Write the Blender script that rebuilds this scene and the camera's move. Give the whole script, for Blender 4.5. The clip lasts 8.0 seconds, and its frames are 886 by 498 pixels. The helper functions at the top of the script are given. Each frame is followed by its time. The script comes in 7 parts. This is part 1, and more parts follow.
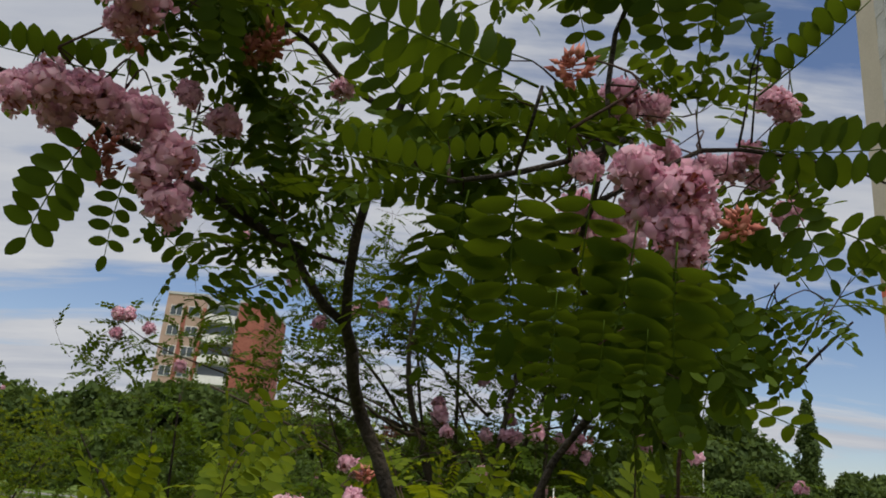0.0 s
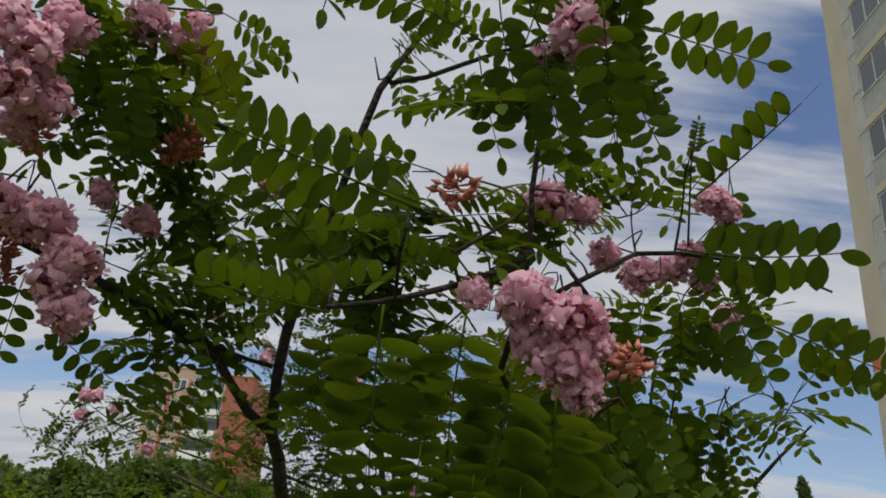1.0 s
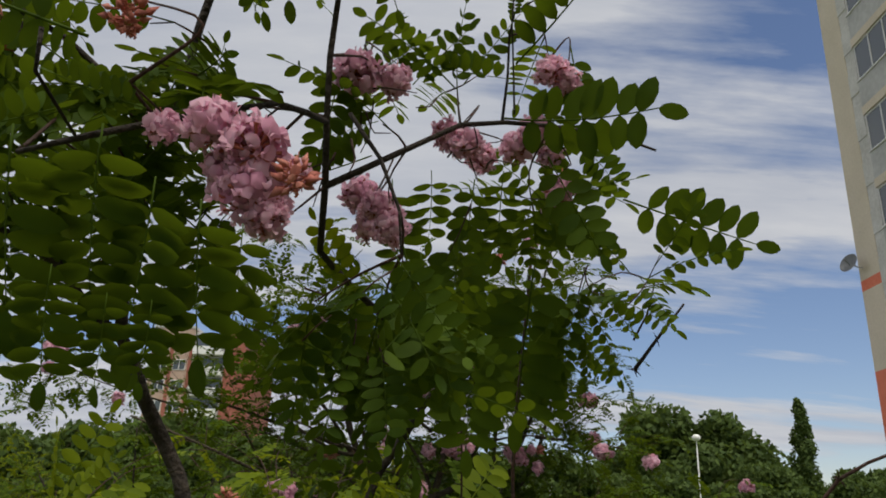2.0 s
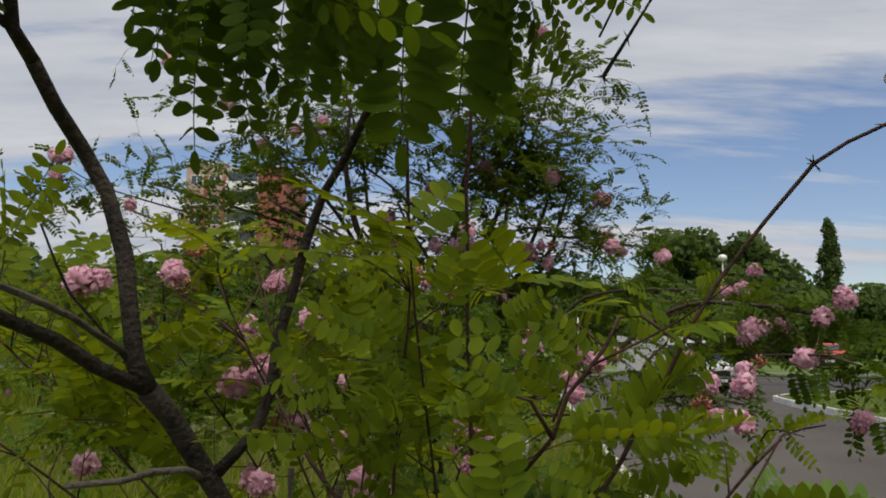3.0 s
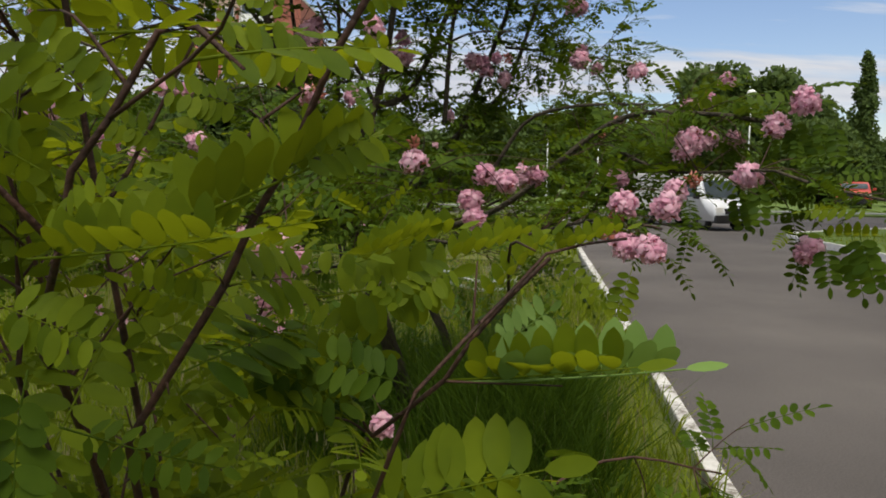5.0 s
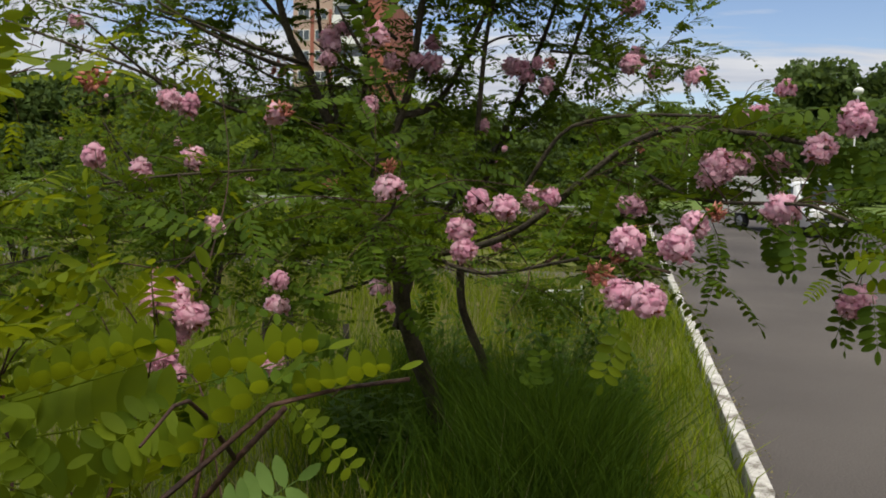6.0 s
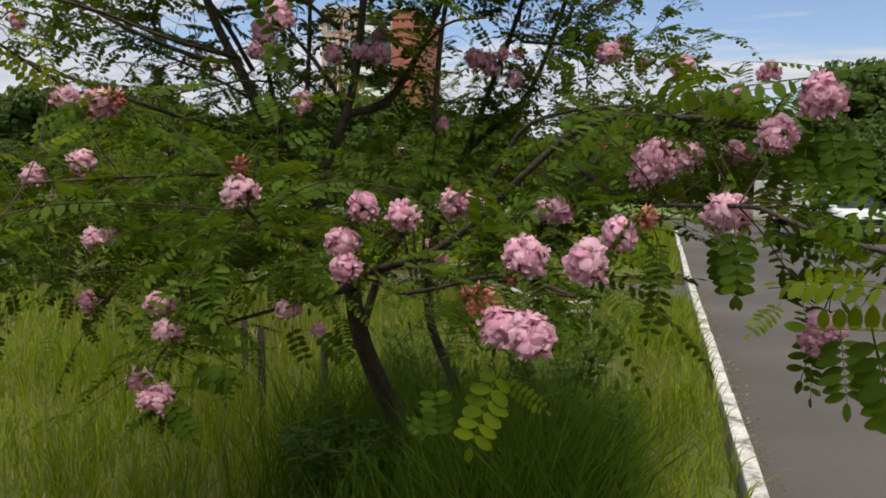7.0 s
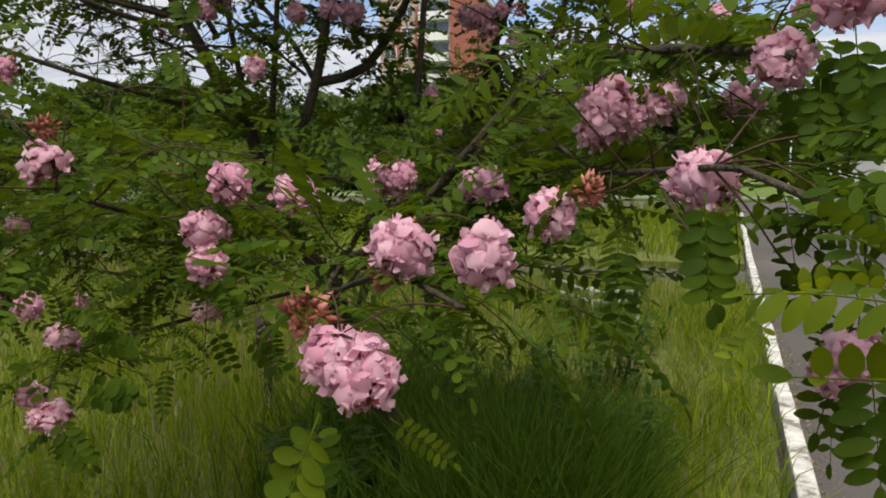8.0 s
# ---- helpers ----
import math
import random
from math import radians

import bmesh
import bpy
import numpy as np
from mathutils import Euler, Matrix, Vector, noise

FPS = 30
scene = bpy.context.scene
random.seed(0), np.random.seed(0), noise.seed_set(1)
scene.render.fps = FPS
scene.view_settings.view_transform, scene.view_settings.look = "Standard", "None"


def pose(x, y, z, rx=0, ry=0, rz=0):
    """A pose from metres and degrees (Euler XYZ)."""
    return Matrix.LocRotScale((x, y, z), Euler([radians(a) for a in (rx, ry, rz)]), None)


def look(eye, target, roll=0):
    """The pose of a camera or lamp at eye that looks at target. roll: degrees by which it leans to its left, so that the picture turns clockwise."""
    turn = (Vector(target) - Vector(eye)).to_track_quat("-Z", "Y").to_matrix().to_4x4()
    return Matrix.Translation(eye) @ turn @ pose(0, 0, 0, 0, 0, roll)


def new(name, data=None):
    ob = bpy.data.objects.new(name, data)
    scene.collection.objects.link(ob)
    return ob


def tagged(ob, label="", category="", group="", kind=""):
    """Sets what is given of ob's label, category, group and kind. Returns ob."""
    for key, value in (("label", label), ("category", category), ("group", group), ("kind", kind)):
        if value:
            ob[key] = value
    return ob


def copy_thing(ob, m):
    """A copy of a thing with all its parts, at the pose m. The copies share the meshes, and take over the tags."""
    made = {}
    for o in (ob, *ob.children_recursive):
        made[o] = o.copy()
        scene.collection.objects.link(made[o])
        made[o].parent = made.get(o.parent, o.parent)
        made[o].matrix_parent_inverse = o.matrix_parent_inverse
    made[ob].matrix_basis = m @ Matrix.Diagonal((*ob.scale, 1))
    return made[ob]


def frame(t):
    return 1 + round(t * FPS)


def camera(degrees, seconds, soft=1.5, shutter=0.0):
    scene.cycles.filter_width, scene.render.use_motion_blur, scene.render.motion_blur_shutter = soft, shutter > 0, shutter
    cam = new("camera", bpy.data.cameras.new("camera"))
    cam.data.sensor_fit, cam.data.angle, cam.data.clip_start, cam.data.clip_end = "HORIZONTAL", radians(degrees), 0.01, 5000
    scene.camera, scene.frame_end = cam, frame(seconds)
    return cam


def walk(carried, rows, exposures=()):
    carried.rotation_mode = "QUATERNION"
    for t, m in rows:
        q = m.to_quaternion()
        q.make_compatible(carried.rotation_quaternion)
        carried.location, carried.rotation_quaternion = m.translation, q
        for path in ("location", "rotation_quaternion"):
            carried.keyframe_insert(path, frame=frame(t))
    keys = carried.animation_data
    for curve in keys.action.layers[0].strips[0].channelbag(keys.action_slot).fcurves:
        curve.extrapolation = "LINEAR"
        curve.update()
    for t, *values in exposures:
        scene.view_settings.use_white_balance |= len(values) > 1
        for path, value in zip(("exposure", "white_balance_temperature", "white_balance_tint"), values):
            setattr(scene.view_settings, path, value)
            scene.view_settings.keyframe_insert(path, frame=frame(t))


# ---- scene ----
cam = camera(60.7, 8.0, soft=1.8)
PATH = [
    (0, (-0.307, -0.067, 1.559), (-0.33, 1.834, 2.178), 5.4),
    (0.5, (-0.297, -0.072, 1.583), (-0.346, 1.782, 2.332), 6.2),
    (1, (-0.242, -0.045, 1.611), (-0.259, 1.789, 2.408), 5.5),
    (1.2, (-0.218, -0.031, 1.617), (-0.208, 1.8, 2.421), 4.7),
    (2.3, (-0.019, 0.027, 1.521), (-0.035, 1.955, 2.054), 1.2),
    (2.5, (-0.001, 0.061, 1.488), (-0.034, 2.015, 1.912), 0.9),
    (3, (0.043, 0.119, 1.438), (-0.016, 2.104, 1.671), 1.0),
    (3.5, (0.082, 0.144, 1.392), (0.108, 2.143, 1.389), 1.2),
    (4, (0.141, 0.247, 1.358), (0.256, 2.241, 1.261), 1.2),
    (4.2, (0.168, 0.3, 1.361), (0.27, 2.293, 1.231), 1.2),
    (5.3, (0.459, 0.524, 1.419), (0.247, 2.502, 1.212), 1.5),
    (5.5, (0.5, 0.556, 1.443), (0.232, 2.526, 1.225), 1.9),
    (6, (0.573, 0.703, 1.448), (0.234, 2.663, 1.248), 1.6),
    (6.5, (0.65, 0.875, 1.467), (0.295, 2.834, 1.277), 1.4),
    (7, (0.778, 1.04, 1.438), (0.357, 2.987, 1.259), 0.9),
    (7.5, (0.836, 1.187, 1.43), (0.328, 3.108, 1.205), -0.7),
    (8, (0.917, 1.416, 1.412), (0.339, 3.318, 1.196), -0.1),
]
EXPOSURES = [(0, 0.0), (1.2, 0.0), (2.5, 0.0), (3.0, 0.05), (4, 0.45), (5.5, 0.32), (7, 0.38), (8, 0.48)]
walk(cam, [(t, look(eye, target, roll)) for t, eye, target, roll in PATH], EXPOSURES)

# ---- world and sun ----
SUN_FROM = Vector((0.14, -0.40, 0.90)).normalized()
world = bpy.data.worlds.new("sky")
scene.world = world
world.use_nodes = True
wn, wl = world.node_tree.nodes, world.node_tree.links
wn.clear()
w_out = wn.new("ShaderNodeOutputWorld")
w_bg = wn.new("ShaderNodeBackground")
w_sky = wn.new("ShaderNodeTexSky")
w_sky.sky_type = "NISHITA"
w_sky.sun_disc = False
w_sky.sun_elevation = math.asin(SUN_FROM.z)
w_sky.sun_rotation = math.atan2(SUN_FROM.x, SUN_FROM.y)
w_sky.air_density, w_sky.dust_density, w_sky.ozone_density = 1.1, 0.3, 3.0
SKY_GAIN = 0.10
CLOUD_GAIN = 6.0


def world_node(kind, **values):
    n = wn.new(kind)
    for k, v in values.items():
        n.inputs[k].default_value = v
    return n


# clouds lie on a level sheet high above the ground, so they flatten to bands near the horizon
w_tex = wn.new("ShaderNodeTexCoord")
w_sep = wn.new("ShaderNodeSeparateXYZ")
wl.new(w_tex.outputs["Generated"], w_sep.inputs[0])
w_lift = wn.new("ShaderNodeMath")
w_lift.operation = "MAXIMUM"
w_lift.inputs[1].default_value = 0.0
wl.new(w_sep.outputs["Z"], w_lift.inputs[0])
w_add = wn.new("ShaderNodeMath")
w_add.operation = "ADD"
w_add.inputs[1].default_value = 0.16
wl.new(w_lift.outputs[0], w_add.inputs[0])
w_flat = []
for axis in "XY":
    d = wn.new("ShaderNodeMath")
    d.operation = "DIVIDE"
    wl.new(w_sep.outputs[axis], d.inputs[0])
    wl.new(w_add.outputs[0], d.inputs[1])
    w_flat.append(d)
w_vec = wn.new("ShaderNodeCombineXYZ")
wl.new(w_flat[0].outputs[0], w_vec.inputs[0])
wl.new(w_flat[1].outputs[0], w_vec.inputs[1])
w_map = wn.new("ShaderNodeMapping")
w_map.inputs["Location"].default_value = (3.1, 0.4, 0.0)
w_map.inputs["Scale"].default_value = (0.42, 1.5, 1.0)
wl.new(w_vec.outputs[0], w_map.inputs[0])
w_big = world_node("ShaderNodeTexNoise", Scale=0.85, Detail=6.0, Roughness=0.55, Distortion=0.3)
w_fine = world_node("ShaderNodeTexNoise", Scale=2.6, Detail=7.0, Roughness=0.6)
wl.new(w_map.outputs[0], w_big.inputs["Vector"])
wl.new(w_map.outputs[0], w_fine.inputs["Vector"])
w_cover = wn.new("ShaderNodeMapRange")
w_cover.inputs["From Min"].default_value = 0.675
w_cover.inputs["From Max"].default_value = 0.80
w_side = wn.new("ShaderNodeMath")
w_side.operation = "MULTIPLY_ADD"
w_side.inputs[1].default_value = -0.20
wl.new(w_sep.outputs["X"], w_side.inputs[0])
w_high = wn.new("ShaderNodeMath")
w_high.operation = "MULTIPLY_ADD"
w_high.inputs[1].default_value = 0.34
wl.new(w_lift.outputs[0], w_high.inputs[0])
w_torn = wn.new("ShaderNodeMath")
w_torn.operation = "MULTIPLY_ADD"
w_torn.inputs[1].default_value = 0.42
wl.new(w_fine.outputs["Fac"], w_torn.inputs[0])
wl.new(w_big.outputs["Fac"], w_torn.inputs[2])
wl.new(w_torn.outputs[0], w_high.inputs[2])
wl.new(w_high.outputs[0], w_side.inputs[2])
wl.new(w_side.outputs[0], w_cover.inputs["Value"])
w_shade = wn.new("ShaderNodeValToRGB")
w_shade.color_ramp.elements[0].position = 0.32
w_shade.color_ramp.elements[0].color = (0.68, 0.73, 0.85, 1)
w_shade.color_ramp.elements[1].position = 0.66
w_shade.color_ramp.elements[1].color = (0.97, 0.99, 1.04, 1)
wl.new(w_fine.outputs["Fac"], w_shade.inputs[0])
w_gain = wn.new("ShaderNodeVectorMath")
w_gain.operation = "SCALE"
w_gain.inputs["Scale"].default_value = CLOUD_GAIN
wl.new(w_shade.outputs[0], w_gain.inputs[0])
w_mix = wn.new("ShaderNodeMix")
w_mix.data_type = "RGBA"
wl.new(w_cover.outputs[0], w_mix.inputs["Factor"])
w_tint = wn.new("ShaderNodeVectorMath")
w_tint.operation = "MULTIPLY"
w_tint.inputs[1].default_value = (1.04, 0.98, 1.03)
wl.new(w_sky.outputs[0], w_tint.inputs[0])
wl.new(w_tint.outputs[0], w_mix.inputs["A"])
wl.new(w_gain.outputs[0], w_mix.inputs["B"])
wl.new(w_mix.outputs["Result"], w_bg.inputs["Color"])
w_bg.inputs["Strength"].default_value = SKY_GAIN
wl.new(w_bg.outputs[0], w_out.inputs[0])

sun_data = bpy.data.lights.new("sun", "SUN")
sun_data.energy = 3.6
sun_data.angle = radians(45)
sun_data.color = (1.0, 0.93, 0.80)
sun = new("sun", sun_data)
sun.matrix_world = look(SUN_FROM * 50, (0, 0, 0))


# ---- materials ----
def material(name, rough=0.7, metallic=0.0, specular=0.4):
    m = bpy.data.materials.new(name)
    m.use_nodes = True
    b = m.node_tree.nodes["Principled BSDF"]
    b.inputs["Roughness"].default_value = rough
    b.inputs["Metallic"].default_value = metallic
    b.inputs["Specular IOR Level"].default_value = specular
    return m, m.node_tree.nodes, m.node_tree.links, b


def ramp(nodes, links, source, stops):
    r = nodes.new("ShaderNodeValToRGB")
    els = r.color_ramp.elements
    while len(els) < len(stops):
        els.new(0.5)
    for e, (p, c) in zip(els, stops):
        e.position, e.color = p, (*c, 1)
    links.new(source, r.inputs[0])
    return r


def noisy(name, c0, c1, scale, rough=0.8, bump=0.0, fine=None, metallic=0.0, specular=0.3, c2=None):
    """Two-scale noise between colours, with bump of its own."""
    m, n, l, b = material(name, rough, metallic, specular)
    tc = n.new("ShaderNodeTexCoord")
    a = n.new("ShaderNodeTexNoise")
    a.inputs["Scale"].default_value = scale
    a.inputs["Detail"].default_value = 6
    f = n.new("ShaderNodeTexNoise")
    f.inputs["Scale"].default_value = fine or scale * 14
    f.inputs["Detail"].default_value = 4
    l.new(tc.outputs["Object"], a.inputs["Vector"])
    l.new(tc.outputs["Object"], f.inputs["Vector"])
    mix = n.new("ShaderNodeMath")
    mix.operation = "MULTIPLY_ADD"
    mix.inputs[1].default_value = 0.45
    l.new(f.outputs["Fac"], mix.inputs[0])
    half = n.new("ShaderNodeMath")
    half.operation = "MULTIPLY"
    half.inputs[1].default_value = 0.55
    l.new(a.outputs["Fac"], half.inputs[0])
    l.new(half.outputs[0], mix.inputs[2])
    stops = [(0.36, c0), (0.62, c1)] if c2 is None else [(0.32, c0), (0.5, c1), (0.66, c2)]
    r = ramp(n, l, mix.outputs[0], stops)
    l.new(r.outputs[0], b.inputs["Base Color"])
    if bump:
        bp = n.new("ShaderNodeBump")
        bp.inputs["Strength"].default_value = bump
        bp.inputs["Distance"].default_value = 0.02
        l.new(f.outputs["Fac"], bp.inputs["Height"])
        l.new(bp.outputs[0], b.inputs["Normal"])
    return m


def leaf_material(name, dark, light, through_colour, share, whole=0.0):
    """Thin leaf: a soft sheen above, light shining through, each leaflet a little different."""
    m, n, l, b = material(name, 0.62, 0.0, 0.10)
    g = n.new("ShaderNodeNewGeometry")
    tc = n.new("ShaderNodeTexCoord")
    ns = n.new("ShaderNodeTexNoise")
    ns.inputs["Scale"].default_value = 60
    l.new(tc.outputs["Object"], ns.inputs["Vector"])
    mx = n.new("ShaderNodeMath")
    mx.operation = "MULTIPLY_ADD"
    mx.inputs[1].default_value = 0.3
    l.new(ns.outputs["Fac"], mx.inputs[0])
    sc = n.new("ShaderNodeMath")
    sc.operation = "MULTIPLY"
    sc.inputs[1].default_value = 0.7
    l.new(g.outputs["Random Per Island"], sc.inputs[0])
    l.new(sc.outputs[0], mx.inputs[2])
    if whole:  # each cluster lighter or deeper as a whole
        oi = n.new("ShaderNodeObjectInfo")
        tone = n.new("ShaderNodeMath")
        tone.operation = "MULTIPLY_ADD"
        tone.inputs[1].default_value = whole
        l.new(oi.outputs["Random"], tone.inputs[0])
        low = n.new("ShaderNodeMath")
        low.operation = "SUBTRACT"
        low.inputs[1].default_value = whole * 0.5
        l.new(mx.outputs[0], low.inputs[0])
        l.new(low.outputs[0], tone.inputs[2])
        mx = tone
    r = ramp(n, l, mx.outputs[0], [(0.1, dark), (0.9, light)])
    l.new(r.outputs[0], b.inputs["Base Color"])
    t = n.new("ShaderNodeBsdfTranslucent")
    tr = ramp(n, l, mx.outputs[0], [(0.1, tuple(c * 0.75 for c in through_colour)), (0.9, through_colour)])
    l.new(tr.outputs[0], t.inputs["Color"])
    ms = n.new("ShaderNodeMixShader")
    ms.inputs[0].default_value = share
    l.new(b.outputs[0], ms.inputs[1])
    l.new(t.outputs[0], ms.inputs[2])
    l.new(ms.outputs[0], n["Material Output"].inputs["Surface"])
    return m


LEAF = leaf_material("leaf_green", (0.026, 0.055, 0.004), (0.073, 0.120, 0.008), (0.155, 0.22, 0.009), 0.32)
YOUNG = leaf_material("leaf_young_green", (0.048, 0.086, 0.005), (0.150, 0.200, 0.010), (0.33, 0.385, 0.010), 0.41)
SAGE = leaf_material("leaf_pale_green", (0.13, 0.22, 0.05), (0.19, 0.30, 0.08), (0.22, 0.33, 0.05), 0.3)
TREE_LEAF = leaf_material("tree_leaf_green", (0.036, 0.064, 0.020), (0.092, 0.135, 0.034), (0.14, 0.20, 0.035), 0.30)
GRASS = leaf_material("grass_green", (0.034, 0.083, 0.003), (0.250, 0.300, 0.016), (0.29, 0.36, 0.018), 0.38)
STRAW = leaf_material("grass_straw", (0.22, 0.20, 0.09), (0.36, 0.32, 0.17), (0.34, 0.30, 0.12), 0.35)
# weeds, and the grass under the large shrub, dark in place of shade
WEED_AND_SHADE = leaf_material("weed_and_shade_green", (0.030, 0.066, 0.006), (0.076, 0.132, 0.012), (0.12, 0.20, 0.010), 0.34)
PETAL = leaf_material("petal_pink", (0.73, 0.36, 0.51), (0.89, 0.64, 0.75), (0.86, 0.51, 0.65), 0.50, 0.5)
CALYX = leaf_material("calyx_red", (0.34, 0.10, 0.07), (0.56, 0.20, 0.14), (0.4, 0.12, 0.08), 0.25)
WILTED = leaf_material("petal_salmon", (0.46, 0.15, 0.12), (0.66, 0.30, 0.24), (0.5, 0.2, 0.15), 0.3)
BARK = noisy("bark", (0.014, 0.011, 0.009), (0.054, 0.043, 0.034), 18, 0.9, 0.6, 140)
BARK_OLIVE = noisy("bark_olive", (0.026, 0.021, 0.014), (0.082, 0.067, 0.046), 16, 0.9, 0.6, 130)
BARK_RED = noisy("bark_red", (0.022, 0.012, 0.009), (0.070, 0.032, 0.022), 25, 0.7, 0.3, 160)
BARK_PALE = noisy("bark_pale", (0.08, 0.066, 0.053), (0.19, 0.17, 0.145), 18, 0.85, 0.5, 140)
SOIL = noisy("meadow_soil", (0.040, 0.055, 0.012), (0.090, 0.110, 0.020), 0.5, 0.95, 0.8, 22, c2=(0.13, 0.13, 0.030))
LAWN = noisy("mown_lawn", (0.055, 0.105, 0.020), (0.105, 0.160, 0.032), 0.7, 0.95, 0.9, 40, c2=(0.13, 0.165, 0.045))
ASPHALT = noisy("asphalt", (0.056, 0.050, 0.048), (0.094, 0.084, 0.080), 0.42, 0.92, 0.45, 90, c2=(0.138, 0.124, 0.114))
PATH_GREY = noisy("path_asphalt", (0.15, 0.15, 0.15), (0.22, 0.22, 0.22), 0.8, 0.92, 0.3, 80)


def worn_paint(name, chip):
    """White paint on concrete, chipped in irregular patches."""
    m, n, l, b = material(name, 0.85, 0.0, 0.25)
    tc = n.new("ShaderNodeTexCoord")
    oi = n.new("ShaderNodeObjectInfo")
    off = n.new("ShaderNodeVectorMath")
    off.operation = "MULTIPLY_ADD"
    off.inputs[1].default_value = (1, 1, 1)
    cmb = n.new("ShaderNodeCombineXYZ")
    mul = n.new("ShaderNodeMath")
    mul.operation = "MULTIPLY"
    mul.inputs[1].default_value = 40
    l.new(oi.outputs["Random"], mul.inputs[0])
    l.new(mul.outputs[0], cmb.inputs[0])
    l.new(tc.outputs["Object"], off.inputs[0])
    l.new(cmb.outputs[0], off.inputs[2])
    a = n.new("ShaderNodeTexNoise")
    a.inputs["Scale"].default_value = 9
    a.inputs["Detail"].default_value = 8
    a.inputs["Roughness"].default_value = 0.7
    l.new(off.outputs[0], a.inputs["Vector"])
    r = ramp(n, l, a.outputs["Fac"], [(chip, (0.20, 0.18, 0.16)), (chip + 0.08, (0.48, 0.47, 0.45)), (chip + 0.24, (0.66, 0.65, 0.63))])
    l.new(r.outputs[0], b.inputs["Base Color"])
    bp = n.new("ShaderNodeBump")
    bp.inputs["Strength"].default_value = 0.4
    bp.inputs["Distance"].default_value = 0.01
    l.new(a.outputs["Fac"], bp.inputs["Height"])
    l.new(bp.outputs[0], b.inputs["Normal"])
    return m


KERB = worn_paint("kerb_white_paint", 0.40)
KERB_FRESH = worn_paint("kerb_fresh_white_paint", 0.27)
WALL_BEIGE = noisy("render_beige", (0.60, 0.53, 0.42), (0.70, 0.62, 0.50), 0.6, 0.9, 0.2, 12)
WALL_RED = noisy("render_red", (0.70, 0.17, 0.10), (0.78, 0.24, 0.15), 0.6, 0.9, 0.2, 12)
WALL_WHITE = noisy("brick_white", (0.50, 0.49, 0.46), (0.66, 0.65, 0.62), 1.2, 0.9, 0.4, 9)
PLINTH = noisy("plinth_brown", (0.16, 0.06, 0.045), (0.24, 0.10, 0.07), 1.0, 0.9, 0.3, 10)
BRICK_RED = noisy("brick_orange", (0.25, 0.085, 0.062), (0.33, 0.125, 0.092), 0.8, 0.9, 0.2, 5)
BRICK_PINK = noisy("brick_pink", (0.36, 0.255, 0.205), (0.45, 0.33, 0.27), 0.8, 0.9, 0.2, 5)
PANEL_GREY = noisy("panel_grey", (0.42, 0.42, 0.41), (0.55, 0.55, 0.54), 0.8, 0.9, 0.2, 5)
FRAME_WHITE = noisy("window_frame_white", (0.66, 0.66, 0.65), (0.76, 0.76, 0.75), 2, 0.5)
# near-black colour standing in for the shade of unlit insides
INSIDE_SHADE = noisy("inside_shade", (0.035, 0.036, 0.038), (0.07, 0.07, 0.072), 1, 0.9)
METAL_GREY = noisy("metal_grey", (0.24, 0.25, 0.26), (0.36, 0.37, 0.38), 3, 0.5, metallic=0.6)
POST_WHITE = noisy("post_white", (0.55, 0.56, 0.55), (0.70, 0.71, 0.70), 2, 0.6)
PIPE_WHITE = noisy("pipe_white_paint", (0.40, 0.41, 0.38), (0.72, 0.73, 0.70), 6, 0.7, 0.3, 60)
CAR_WHITE = noisy("car_white", (0.68, 0.70, 0.73), (0.74, 0.76, 0.79), 0.7, 0.28, specular=0.5)
CAR_RED = noisy("car_red", (0.40, 0.045, 0.03), (0.48, 0.07, 0.045), 0.7, 0.35, specular=0.5)
BODY_BOX = noisy("van_box_white", (0.60, 0.59, 0.56), (0.72, 0.71, 0.68), 0.8, 0.6)
PLASTIC = noisy("black_plastic", (0.012, 0.012, 0.013), (0.028, 0.028, 0.030), 4, 0.55)
TYRE = noisy("tyre_rubber", (0.014, 0.014, 0.014), (0.03, 0.03, 0.03), 8, 0.85)
LAMP_GLASS = noisy("lamp_globe", (0.70, 0.70, 0.68), (0.80, 0.80, 0.78), 2, 0.4)


def glass(name, tint):
    m, n, l, b = material(name, 0.06, 0.0, 0.6)
    b.inputs["Base Color"].default_value = (*tint, 1)
    b.inputs["Coat Weight"].default_value = 0.3
    return m


PANE = glass("window_glass", (0.06, 0.075, 0.085))
SCREEN = glass("car_glass", (0.10, 0.13, 0.15))


# ---- mesh helpers ----
def mesh_of(name, verts, tris, mat, smooth=True):
    """A mesh from arrays of points and triangles."""
    v = np.asarray(verts, np.float32).reshape(-1, 3)
    t = np.asarray(tris, np.int32).reshape(-1, 3)
    me = bpy.data.meshes.new(name)
    me.vertices.add(len(v))
    me.vertices.foreach_set("co", v.ravel())
    me.loops.add(t.size)
    me.loops.foreach_set("vertex_index", t.ravel())
    me.polygons.add(len(t))
    me.polygons.foreach_set("loop_start", np.arange(0, t.size, 3, dtype=np.int32))
    me.polygons.foreach_set("loop_total", np.full(len(t), 3, np.int32))
    me.polygons.foreach_set("use_smooth", np.full(len(t), smooth))
    me.materials.append(mat)
    me.update()
    return me


def joined(pieces):
    """Arrays of several (points, triangles) as one."""
    vs, ts, n = [], [], 0
    for v, t in pieces:
        vs.append(v)
        ts.append(np.asarray(t) + n)
        n += len(v)
    return np.concatenate(vs), np.concatenate(ts)


def thing(name, base, label, category, group="", kind=""):
    ob = new(name)
    ob.location = base
    ob.empty_display_size = 0.2
    return tagged(ob, label, category, group, kind)


